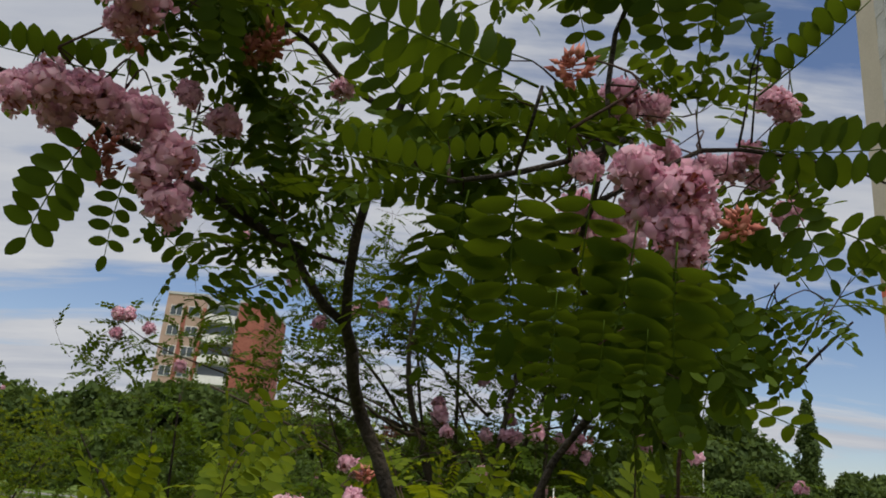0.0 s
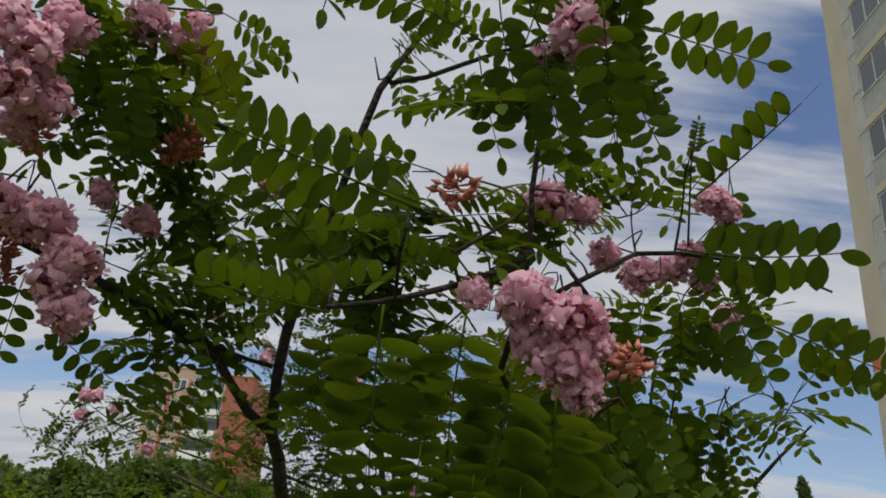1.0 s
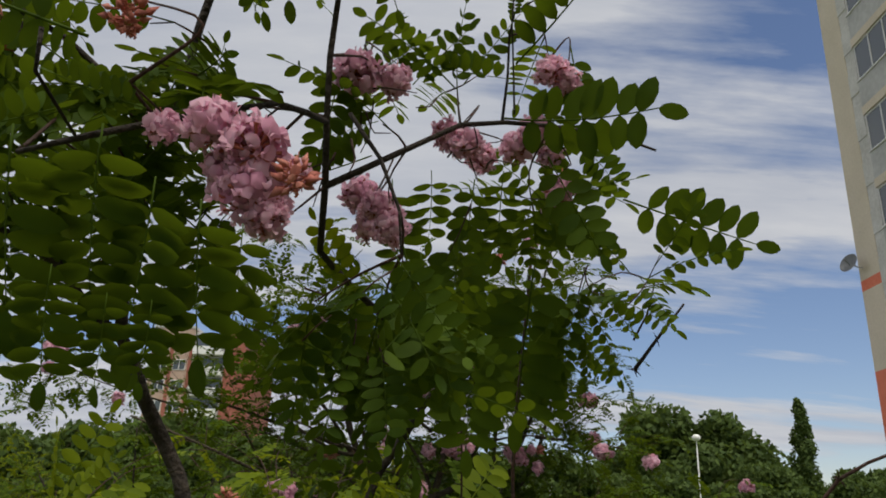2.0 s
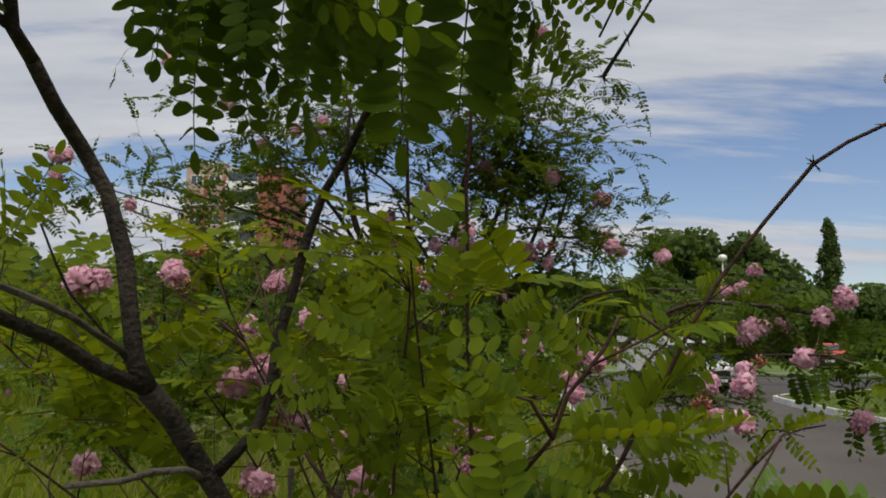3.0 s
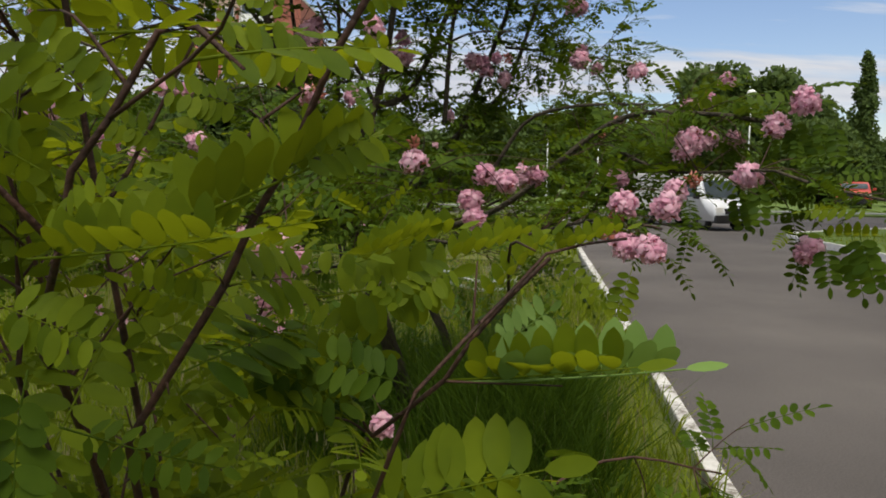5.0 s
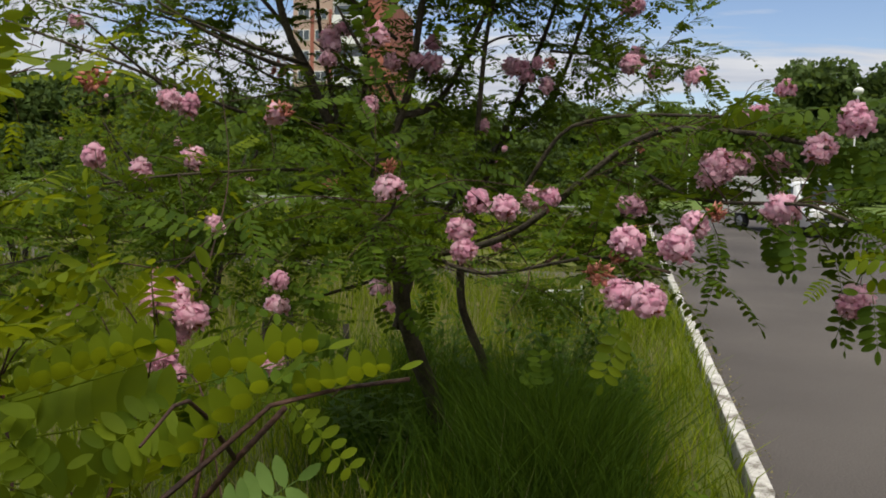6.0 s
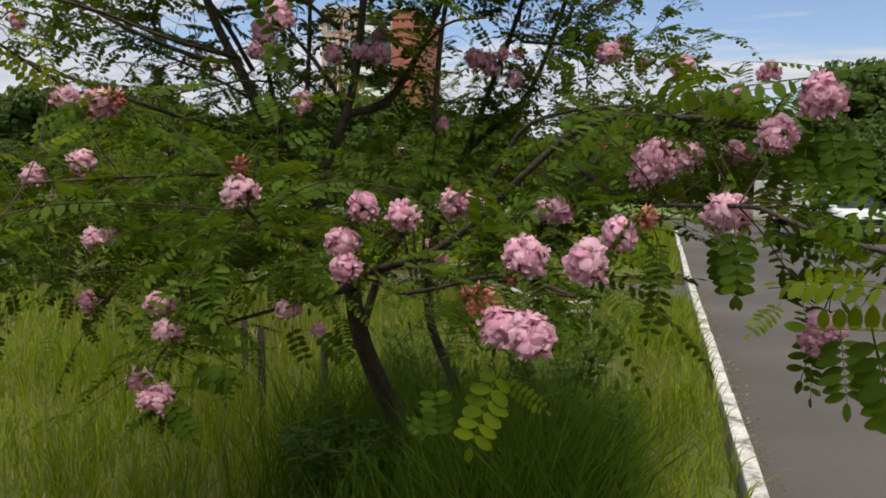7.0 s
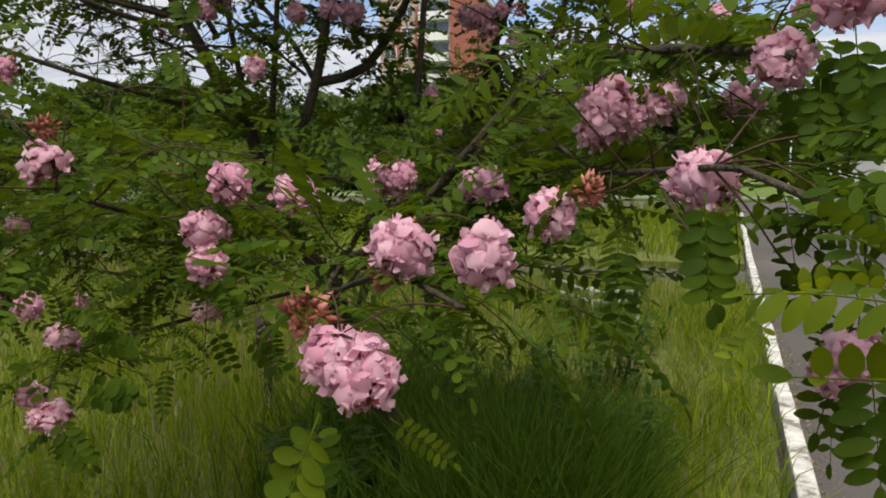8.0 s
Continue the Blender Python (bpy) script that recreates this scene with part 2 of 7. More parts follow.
def part(name, data, material_or_none, parent, label="", at=None):
    """Links a bmesh or a mesh as one part under a thing or under a part."""
    if isinstance(data, bmesh.types.BMesh):
        me = bpy.data.meshes.new(name)
        data.to_mesh(me)
        data.free()
        data = me
    if material_or_none is not None and not data.materials:
        data.materials.append(material_or_none)
    ob = new(name, data)
    ob.parent = parent
    if at is not None:
        ob.location = at
    if label:
        ob["label"] = label
    return ob


def box(bm, x0, x1, y0, y1, z0, z1, bevel=0.0):
    m = Matrix.Translation(((x0 + x1) / 2, (y0 + y1) / 2, (z0 + z1) / 2)) @ Matrix.Diagonal((abs(x1 - x0), abs(y1 - y0), abs(z1 - z0), 1))
    r = bmesh.ops.create_cube(bm, size=1, matrix=m)
    if bevel:
        edges = list({e for v in r["verts"] for e in v.link_edges})
        bmesh.ops.bevel(bm, geom=edges, offset=bevel, segments=2, affect="EDGES", profile=0.6)
    return bm


def smooth_line(points, step=0.04):
    """Catmull-Rom through the points, as evenly spaced samples."""
    p = [Vector(q) for q in points]
    if len(p) == 2:
        n = max(2, int((p[1] - p[0]).length / step))
        return np.array([p[0].lerp(p[1], i / n) for i in range(n + 1)])
    p = [2 * p[0] - p[1]] + p + [2 * p[-1] - p[-2]]
    out = []
    for a, b, c, d in zip(p, p[1:], p[2:], p[3:]):
        n = max(1, int((c - b).length / step))
        for i in range(n):
            t = i / n
            out.append(0.5 * (2 * b + (c - a) * t + (2 * a - 5 * b + 4 * c - d) * t * t + (3 * b - a - 3 * c + d) * t ** 3))
    out.append(p[-2])
    return np.array(out)


def tube(line, r0, r1, sides=6, wobble=0.0, rng=None):
    """A tapered tube along sampled points: arrays of points and triangles."""
    line = np.asarray(line, float)
    n = len(line)
    tan = np.gradient(line, axis=0)
    tan /= np.linalg.norm(tan, axis=1)[:, None] + 1e-9
    ref = np.array([0.0, 0.0, 1.0]) if abs(tan[:, 2]).mean() < 0.8 else np.array([1.0, 0.0, 0.0])
    a = np.cross(tan, ref)
    a /= np.linalg.norm(a, axis=1)[:, None] + 1e-9
    b = np.cross(tan, a)
    r = np.linspace(r0, r1, n)
    if wobble and rng is not None:
        r = r * (1 + wobble * (rng.random(n) - 0.5))
    ang = np.linspace(0, 2 * np.pi, sides, endpoint=False)
    ring = a[:, None] * np.cos(ang)[None, :, None] + b[:, None] * np.sin(ang)[None, :, None]
    v = (line[:, None] + ring * r[:, None, None]).reshape(-1, 3)
    v = np.concatenate([v, line[:1], line[-1:]])
    t = []
    for i in range(n - 1):
        for j in range(sides):
            k = (j + 1) % sides
            t += [(i * sides + j, i * sides + k, (i + 1) * sides + k), (i * sides + j, (i + 1) * sides + k, (i + 1) * sides + j)]
    for j in range(sides):
        k = (j + 1) % sides
        t += [(n * sides, k, j), (n * sides + 1, (n - 1) * sides + j, (n - 1) * sides + k)]
    return v, np.array(t)


def basis(x, up):
    """Axes with x along the first vector and z as near to up as may be."""
    x = np.asarray(x, float) / (np.linalg.norm(x) + 1e-9)
    y = np.cross(up, x)
    if np.linalg.norm(y) < 1e-4:
        y = np.cross((0.3, 1, 0.2), x)
    y /= np.linalg.norm(y)
    return np.stack([x, y, np.cross(x, y)], 1)


# ---- leaves and flowers of the pink locust ----
def leaflet(length, width, fold, bend, fine=True):
    """One oval leaflet along +x, its upper side to +z."""
    st = np.array([0.14, 0.36, 0.64, 0.87]) if fine else np.array([0.3, 0.75])
    hw = (np.array([0.62, 0.97, 0.98, 0.60]) if fine else np.array([0.95, 0.8])) * width / 2
    x = st * length
    z = bend * length * st ** 2
    k = len(st)
    mid = np.stack([x, 0 * x, z], 1)
    lft = np.stack([x, hw, z + fold * hw], 1)
    rgt = np.stack([x, -hw, z + fold * hw], 1)
    v = np.concatenate([[[0, 0, 0]], mid, lft, rgt, [[length, 0, bend * length]]])
    m, l, r, e = 1, 1 + k, 1 + 2 * k, 1 + 3 * k
    t = [(0, m, l), (0, r, m), (m + k - 1, e, l + k - 1), (m + k - 1, r + k - 1, e)]
    for i in range(k - 1):
        t += [(m + i, m + i + 1, l + i + 1), (m + i, l + i + 1, l + i), (m + i, r + i, r + i + 1), (m + i, r + i + 1, m + i + 1)]
    return v, np.array(t)


def compound_leaf(rng, pairs=6, length=0.18, lobe=0.040, droop=0.25, hang=0.25, fine=True, upright=0.0, slim=(0.50, 0.58), tilt=0.0):
    """A feather leaf: a thin stalk along +x with pairs of oval leaflets and one at the tip. Unit size in metres."""
    s = np.linspace(0, 1, 7 if fine else 4)
    sway = rng.normal(0, 0.05)
    stalk = np.stack([s * length, sway * length * s ** 2, -droop * length * s ** 2], 1)
    pieces = [tube(stalk, 0.0015, 0.0008, 4)]
    for i in range(pairs + 1):
        f = 0.20 + 0.80 * i / pairs
        p = np.array([f * length, sway * length * f ** 2, -droop * length * f ** 2])
        size = lobe * (0.78 + 0.30 * math.sin(math.pi * min(1, f * 0.95))) * rng.uniform(0.9, 1.08)
        for side in ((1, -1) if i < pairs else (0,)):
            v, t = leaflet(size, size * rng.uniform(*slim), rng.uniform(0.02, 0.30), rng.uniform(-0.22, 0.05), fine)
            along = rng.uniform(0.10, 0.42)
            d = np.array([along, side * 1.0, -hang + upright + rng.normal(0, 0.16)]) if side else np.array([1, rng.normal(0, 0.1), -2 * droop])
            up = np.array([rng.normal(tilt, 0.18), -side * (0.1 - hang + upright) + rng.normal(0, 0.14), 1])
            pieces.append((v @ basis(d, up).T + p, t))
    return joined(pieces)


def flower(rng, size):
    """A pea flower facing +x: a wide upright banner, two wings and a keel."""
    pieces = []
    ang = np.arange(8) * math.pi / 4 + rng.uniform(0, 0.7)
    rim = 1 + 0.16 * np.cos(2 * ang) + rng.normal(0, 0.07, 8)
    ruffle = 0.16 * np.sin(3 * ang + rng.uniform(0, 6)) + rng.normal(0, 0.05, 8)
    inner = np.stack([0.34 + 0.4 * ruffle - 0.06, 0.38 * np.cos(ang), 0.36 * np.sin(ang) + 0.22], 1)
    outer = np.stack([0.10 + ruffle - 0.10 * np.cos(ang) ** 2, 0.66 * rim * np.cos(ang), 0.62 * rim * np.sin(ang) + 0.25], 1)
    v = np.concatenate([[[0.22, 0, 0.20]], inner, outer]) * size
    t = []
    for i in range(8):
        k = (i + 1) % 8
        t += [(0, 1 + i, 1 + k), (1 + i, 9 + i, 9 + k), (1 + i, 9 + k, 1 + k)]
    pieces.append((v, np.array(t)))
    for side in (1, -1):
        w = np.array([[0.1, 0.06, -0.1], [0.55, 0.34, 0.0], [0.75, 0.12, -0.28], [0.35, 0.10, -0.42]]) * size
        w[:, 1] *= side
        pieces.append((w + rng.normal(0, 0.03 * size, w.shape), np.array([(0, 1, 2), (0, 2, 3)])))
    return joined(pieces)


def raceme(rng, length, width, count, opened=1.0):
    """A hanging, rounded cluster below the origin: arrays of its petals and of its stalk with the red cups."""
    petals, cups = [], []
    cups.append(tube(smooth_line([(0, 0, 0.008), (0.003, 0.002, -length * 0.4), (0.0, 0.004, -length)], 0.02), 0.0010, 0.0006, 4))
    middle = np.array([0, 0, -length / 2])
    lobes = rng.uniform(0, 6.28, 2)
    for i in range(count):
        f = (i + 0.5) / count
        z = 1 - 2 * f
        ang = i * 2.39996 + rng.normal(0, 0.2)
        r = math.sqrt(max(0.0, 1 - z * z))
        d = np.array([r * math.cos(ang), r * math.sin(ang), z])
        bulge = rng.uniform(0.76, 1.10) * (1 + 0.15 * math.sin(2 * ang + lobes[0] + 2 * z) + 0.10 * math.sin(3.5 * z + lobes[1]))
        q = middle + d * np.array([width * 0.36, width * 0.36, length * 0.40]) * bulge
        size = width * 0.235 * rng.uniform(0.75, 1.25) * (0.7 if f > 0.9 else 1)
        face = d + np.array([0, 0, 0.25]) + rng.normal(0, 0.42, 3)
        R = basis(face, np.array([rng.normal(0, 0.5), rng.normal(0, 0.5), 1]))
        if rng.random() < opened:
            v, t = flower(rng, size)
            petals.append((v @ R.T + q, t))
            if i % 2:
                v, t = flower(rng, size)
                petals.append((v @ R.T + middle + (q - middle) * 0.62, t))
        else:
            bud = np.array([[0, 0, 0], [0.7, 0.5, 0.2], [0.7, -0.5, 0.2], [0.7, 0, -0.5], [1.9, 0, 0.12]]) * size * 1.15
            petals.append((bud @ R.T + q, np.array([(0, 1, 2), (0, 2, 3), (0, 3, 1), (4, 2, 1), (4, 3, 2), (4, 1, 3)])))
        foot = np.array([0, 0, -length * (0.1 + 0.8 * f)])
        cups.append(tube(np.array([foot, foot * 0.4 + q * 0.6, q + d * size * 0.1]), 0.0008, size * 0.17, 4))
    return joined(petals), joined(cups)


seed = np.random.default_rng(11)
LEAF_KINDS = [compound_leaf(seed, pairs=int(seed.integers(6, 10)), length=seed.uniform(0.17, 0.22), lobe=seed.uniform(0.036, 0.043),
                            droop=seed.uniform(0.05, 0.45), hang=seed.uniform(0.0, 0.5), slim=(0.42, 0.52)) for _ in range(10)]
LEAF_PLAIN = [compound_leaf(seed, pairs=int(seed.integers(5, 8)), length=seed.uniform(0.14, 0.20), lobe=seed.uniform(0.034, 0.042),
                            droop=seed.uniform(0.05, 0.45), hang=seed.uniform(0.0, 0.5), fine=False) for _ in range(8)]
LEAF_HANG = [compound_leaf(seed, pairs=p, length=0.19, lobe=0.046, droop=0.04, hang=0.05) for p in (5, 6, 7)]
LEAF_STAND = [compound_leaf(seed, pairs=p, length=0.19, lobe=0.046, droop=-0.06, hang=0.0, upright=2.6, slim=(0.46, 0.52)) for p in (6, 7)]
LEAF_FERN = [compound_leaf(seed, pairs=int(seed.integers(8, 12)), length=seed.uniform(0.20, 0.25), lobe=seed.uniform(0.036, 0.042),
                            droop=seed.uniform(0.05, 0.4), hang=seed.uniform(-0.05, 0.4), fine=False, slim=(0.38, 0.46)) for _ in range(10)]
LEAF_BROAD = [compound_leaf(seed, pairs=p, length=0.19, lobe=0.060, droop=0.06, hang=0.10, slim=(0.38, 0.46)) for p in (6, 7, 8)]
LEAF_ROW = [compound_leaf(seed, pairs=p, length=0.19, lobe=0.036, droop=0.10, hang=0.05, slim=(0.44, 0.52)) for p in (6, 7, 8)]
LEAF_DRAPE = [compound_leaf(seed, pairs=p, length=0.19, lobe=0.062, droop=0.05, hang=0.12, slim=(0.44, 0.52), tilt=0.75) for p in (5, 6, 7)]
LEAF_SETS = {"drape": LEAF_DRAPE, "row": LEAF_ROW, "broad": LEAF_BROAD, "kind": LEAF_KINDS, "hang": LEAF_HANG, "stand": LEAF_STAND, "fern": LEAF_FERN}
LEAF_MESH = {}


def leaf_mesh(kind, index, mat):
    key = (kind, index, mat.name)
    if key not in LEAF_MESH:
        LEAF_MESH[key] = mesh_of("leaf", *LEAF_SETS[kind][index], mat)
    return LEAF_MESH[key]


RACEMES = []
for spread in ((0.066, 0.074, 44, 1.0), (0.074, 0.072, 46, 1.0), (0.056, 0.074, 38, 1.0), (0.084, 0.066, 48, 1.0), (0.062, 0.078, 44, 1.0), (0.070, 0.064, 40, 1.0)):
    petals, cups = raceme(seed, *spread)
    RACEMES.append((mesh_of("blossom", *petals, PETAL), mesh_of("stalk", *cups, CALYX)))
petals, cups = raceme(seed, 0.055, 0.05, 24, 0.1)
BUDS = (mesh_of("bud_spike", *petals, WILTED), mesh_of("stalk", *cups, CALYX))

# the open strip that the walk keeps clear of twigs, in plan and height
CLEAR = smooth_line([(-0.31, -0.07, 1.62), (-0.24, -0.05, 1.67), (-0.02, 0.03, 1.58), (0.04, 0.12, 1.49), (0.08, 0.15, 1.45), (0.15, 0.26, 1.42),
                     (0.48, 0.54, 1.48), (0.65, 0.88, 1.52), (0.92, 1.42, 1.46)], 0.05)


def crowded(p, room):
    return np.min(np.linalg.norm(CLEAR - p, axis=1)) < room


class Shrub:
    """A pink locust: an Empty at its foot, with trunk, branches, twigs, leaves and flower clusters under it."""

    room = 0.17
    kind = "kind"
    layered = 1.0
    bare_trunk = ()
    open_side = (0.15, -1.0, 0.05)
    gap = None
    bark = BARK

    def __init__(self, base, label, number, leaf=LEAF, group="pink locust shrubs"):
        self.base = np.array(base, float)
        self.root = thing("locust_shrub", base, label, "shrub", group)
        self.rng = np.random.default_rng(number)
        self.wood, self.twigs, self.spots, self.leaf = [], [], [], leaf
        self.blooms, self.shoots = [], []

    def limb(self, points, r0, r1, name="branch", mat=None, label="", thorns=0):
        line = smooth_line(points, 0.05)
        pieces = [tube(line, r0, r1, 8 if r0 > 0.008 else 6, 0.14, self.rng)]
        for _ in range(thorns):
            i = self.rng.integers(0, len(line) - 1)
            d = self.rng.normal(0, 1, 3)
            d /= np.linalg.norm(d)
            r = r0 + (r1 - r0) * i / len(line)
            pieces.append(tube(np.array([line[i], line[i] + d * (r + 0.009)]), r * 0.5, 0.0003, 4))
        v, t = joined(pieces)
        self.wood.append((line, r0))
        return part(name, mesh_of(name, v - self.base, t, mat or self.bark), None, self.root, label)

    def put_leaf(self, p, d, up, size, kind="kind", index=None, mat=None, room=0.17):
        p = np.asarray(p, float)
        if room and crowded(p + np.asarray(d) / (np.linalg.norm(d) + 1e-9) * 0.09 * size, room):
            return
        if room and self.gap and self.gap(p) and self.rng.random() < 0.87:
            return
        n = len(LEAF_SETS[kind])
        self.spots.append((p, basis(d, up), size, kind, int(self.rng.integers(n)) if index is None else index, mat or self.leaf))

    def sign_leaf(self, a, b, up, kind="hang", index=1, mat=None):
        """A single large leaf from its foot a to its tip b."""
        a, b = np.array(a), np.array(b)
        self.put_leaf(a, b - a, up, np.linalg.norm(b - a) / 0.205, kind, index, mat, room=0.0)

    def twig(self, points, r=0.0015, leaves=6, size=0.8, lift=0.35, mat=None, bare=0.15):
        """A thin shoot with leaves set along it by turns."""
        line, room = smooth_line(points, min(0.03, 0.12 * np.linalg.norm(np.subtract(points[-1], points[0])) + 0.004)), self.room
        if any(crowded(q, min(0.2, room * 0.6)) for q in line[::3]):
            return
        self.twigs.append(tube(line, r, r * 0.45, 5))
        n = len(line)
        for i in range(leaves):
            k = int((bare + (1 - bare) * (i + 0.6) / leaves) * (n - 1))
            t = line[min(n - 1, k + 1)] - line[max(0, k - 1)]
            t /= np.linalg.norm(t) + 1e-9
            side = np.cross(t, (0, 0, 1)) * (1 if i % 2 else -1) + self.rng.normal(0, 0.45, 3)
            d = side + t * 0.5 + np.array([0, 0, self.rng.normal(lift - 0.35, 0.35)])
            d[2] *= self.layered
            if i == leaves - 1:
                d = t + self.rng.normal(0, 0.3, 3)
            up = np.array([self.rng.normal(0, 0.4), self.rng.normal(0, 0.4), 1.6 - 0.6 * self.layered])
            self.put_leaf(line[k], d, up, size * self.rng.uniform(0.75, 1.15), self.kind, mat=mat, room=room)

    def spray(self, which, count, reach, leaves, size, start=0.25, rise=0.35, keep=None, mat=None, pull=(0, 0, 0)):
        """Side shoots along the limbs listed."""
        for w in which:
            line, r0 = self.wood[w]
            for _ in range(count):
                i = int(self.rng.uniform(start, 1.0) * (len(line) - 1))
                t = line[min(len(line) - 1, i + 1)] - line[max(0, i - 1)]
                t /= np.linalg.norm(t) + 1e-9
                d = self.rng.normal(0, 1, 3)
                d -= t * (d @ t) * 0.7
                d = d / np.linalg.norm(d) + t * 0.5 + np.array([0, 0, rise]) + np.array(pull)
                d[2] *= self.layered
                d /= np.linalg.norm(d)
                L = reach * self.rng.uniform(0.5, 1.2)
                p0, p1 = line[i], line[i] + d * L
                if keep and not keep(p1):
                    continue
                bow = (p0 + p1) / 2 + self.rng.normal(0, 0.06 * L, 3) + np.array([0, 0, 0.08 * L])
                self.twig([p0, bow, p1], leaves=max(2, int(leaves * self.rng.uniform(0.7, 1.3))), size=size, mat=mat)

    def clump(self, p, radius, shoots, size):
        """A tuft of leafy shoots round a place, on a twig from the nearest limb."""
        p = np.array(p, float)
        line = min((l for l, _ in self.wood), key=lambda l: np.linalg.norm(l - p, axis=1).min())
        foot = line[int(np.linalg.norm(line - p, axis=1).argmin())]
        far = np.linalg.norm(p - foot)
        if far > 0.03:
            bow = (foot + p) / 2 + self.rng.normal(0, 0.06 * far, 3) + np.array([0, 0, 0.1 * far])
            self.twig([foot, bow, p], leaves=2 + int(far * 12), size=size, bare=0.25)
        for _ in range(shoots):
            d = self.rng.normal(0, 1, 3)
            d /= np.linalg.norm(d)
            a = p + self.rng.normal(0, 0.35 * radius, 3)
            b = a + d * radius * self.rng.uniform(0.6, 1.3)
            self.twig([a, (a + b) / 2 + self.rng.normal(0, 0.1 * radius, 3), b], r=0.0011, leaves=int(self.rng.integers(2, 5)), size=size, bare=0.1)

    def bloom(self, p, size=1.0, kind=None, stem=True, lean=(0, 0, 0), spin=None, leaves=3, leaf_size=0.7, bud=False):
        """A flower cluster on a short shoot from the nearest limb."""
        p = np.array(p, float)
        self.blooms.append(p)
        kind = int(self.rng.integers(len(RACEMES))) if kind is None else kind
        mesh, cup = BUDS if bud else RACEMES[kind]
        top = p + np.array([0, 0, 0.036 * size])
        ob = part("bud_spike" if bud else "blossom", mesh, None, self.root)
        ob.location = top - self.base
        tilt = Euler((self.rng.normal(lean[0], 0.25), self.rng.normal(lean[1], 0.25), self.rng.uniform(0, 6.28) if spin is None else spin))
        ob.rotation_euler = tilt
        ob.scale = (size,) * 3
        part("stalk", cup, None, ob)
        if not stem or not self.wood:
            return
        line = min((l for l in [l for l, _ in self.wood] + self.shoots), key=lambda l: np.linalg.norm(l - top, axis=1).min())
        d = np.linalg.norm(line - top, axis=1) + 0.25 * np.abs(line[:, 2] - top[2])
        foot = line[int(d.argmin())]
        mid = (foot + top) / 2 + np.array([0, 0, 0.12 * np.linalg.norm(top - foot)]) + self.rng.normal(0, 0.02, 3)
        far = np.linalg.norm(top - foot)
        self.shoots.append(smooth_line([foot, mid, top], 0.03))
        self.twig([foot, mid, top], r=0.0013, leaves=leaves + int(far * 9), size=leaf_size, bare=0.2)

    def finish(self, near=280, heart=(0.4, 1.4, 1.6)):
        """Links the leaves: those nearest to the heart of the planting singly, the rest in one mesh."""
        if self.twigs:
            v, t = joined(self.twigs)
            tagged(part("twig_mass", mesh_of("twig_mass", v - self.base, t, BARK_RED), None, self.root), kind="stuff")
        # blossoms stand clear of the leaves on the open, sunny side
        if self.blooms:
            feet = np.array(self.blooms)
            out = np.array(self.open_side) / np.linalg.norm(self.open_side)

            def hides(s):
                rel = s[0] + s[1][:, 0] * 0.09 * s[2] - feet
                along = rel @ out
                off = np.linalg.norm(rel - along[:, None] * out, axis=1)
                return s[3] in ("kind", "fern") and bool(np.any((along > 0.02) & (along < 0.35) & (off < 0.048 + 0.035 * s[2])))

            self.spots = [s for s in self.spots if not hides(s)]
        # the lower trunk stays bare of leaves before it
        if self.bare_trunk:
            feet = np.concatenate([self.wood[w][0] for w in self.bare_trunk])
            feet = feet[(feet[:, 2] > 0.35) & (feet[:, 2] < 1.25)]
            self.spots = [s for s in self.spots if s[3] not in ("kind", "fern") or s[0][1] > feet[:, 1].min() + 0.4 or
                          np.min(np.linalg.norm((feet - s[0])[:, [0, 2]] - np.outer(feet[:, 1] - s[0][1], (-0.17, -0.04)), axis=1)) > 0.10]
        self.spots.sort(key=lambda s: np.linalg.norm(s[0] - np.array(heart)))
        for p, R, s, kind, index, mat in self.spots[:near]:
            ob = part("leaf", leaf_mesh(kind, index, mat), None, self.root)
            m = Matrix(R.tolist()).to_4x4()
            ob.matrix_basis = Matrix.Translation(p - self.base) @ m @ Matrix.Diagonal((s, s, s, 1))
        for mat in {s[5] for s in self.spots[near:]}:
            pieces = []
            for p, R, s, kind, index, own in self.spots[near:]:
                if own is mat:
                    v, t = (LEAF_PLAIN[index % len(LEAF_PLAIN)] if np.linalg.norm(p - np.array(heart)) > 1.6 else
                            LEAF_SETS[kind][index])
                    pieces.append((v @ (R * s).T + (p - self.base), t))
            v, t = joined(pieces)
            tagged(part("foliage", mesh_of("foliage", v, t, mat), None, self.root), kind="stuff")


# ---- ground, road, kerbs ----
def sheet(name, outline, z, mat, label, thick=0.0, category="ground"):
    """A level sheet with the given outline, or a slab of some thickness."""
    bm = bmesh.new()
    f = bm.faces.new([bm.verts.new((x, y, z)) for x, y in outline])
    if f.normal.z < 0:
        f.normal_flip()
    if thick:
        r = bmesh.ops.extrude_face_region(bm, geom=[f])
        for v in (g for g in r["geom"] if isinstance(g, bmesh.types.BMVert)):
            v.co.z -= thick
        bmesh.ops.recalc_face_normals(bm, faces=bm.faces)
    me = bpy.data.meshes.new(name)
    bm.to_mesh(me)
    bm.free()
    me.materials.append(mat)
    return tagged(new(name, me), label, category, kind="structure")


def kerb_x(y):
    return 1.234 + 0.0635 * y + 0.0004 * max(0.0, y - 12) ** 2


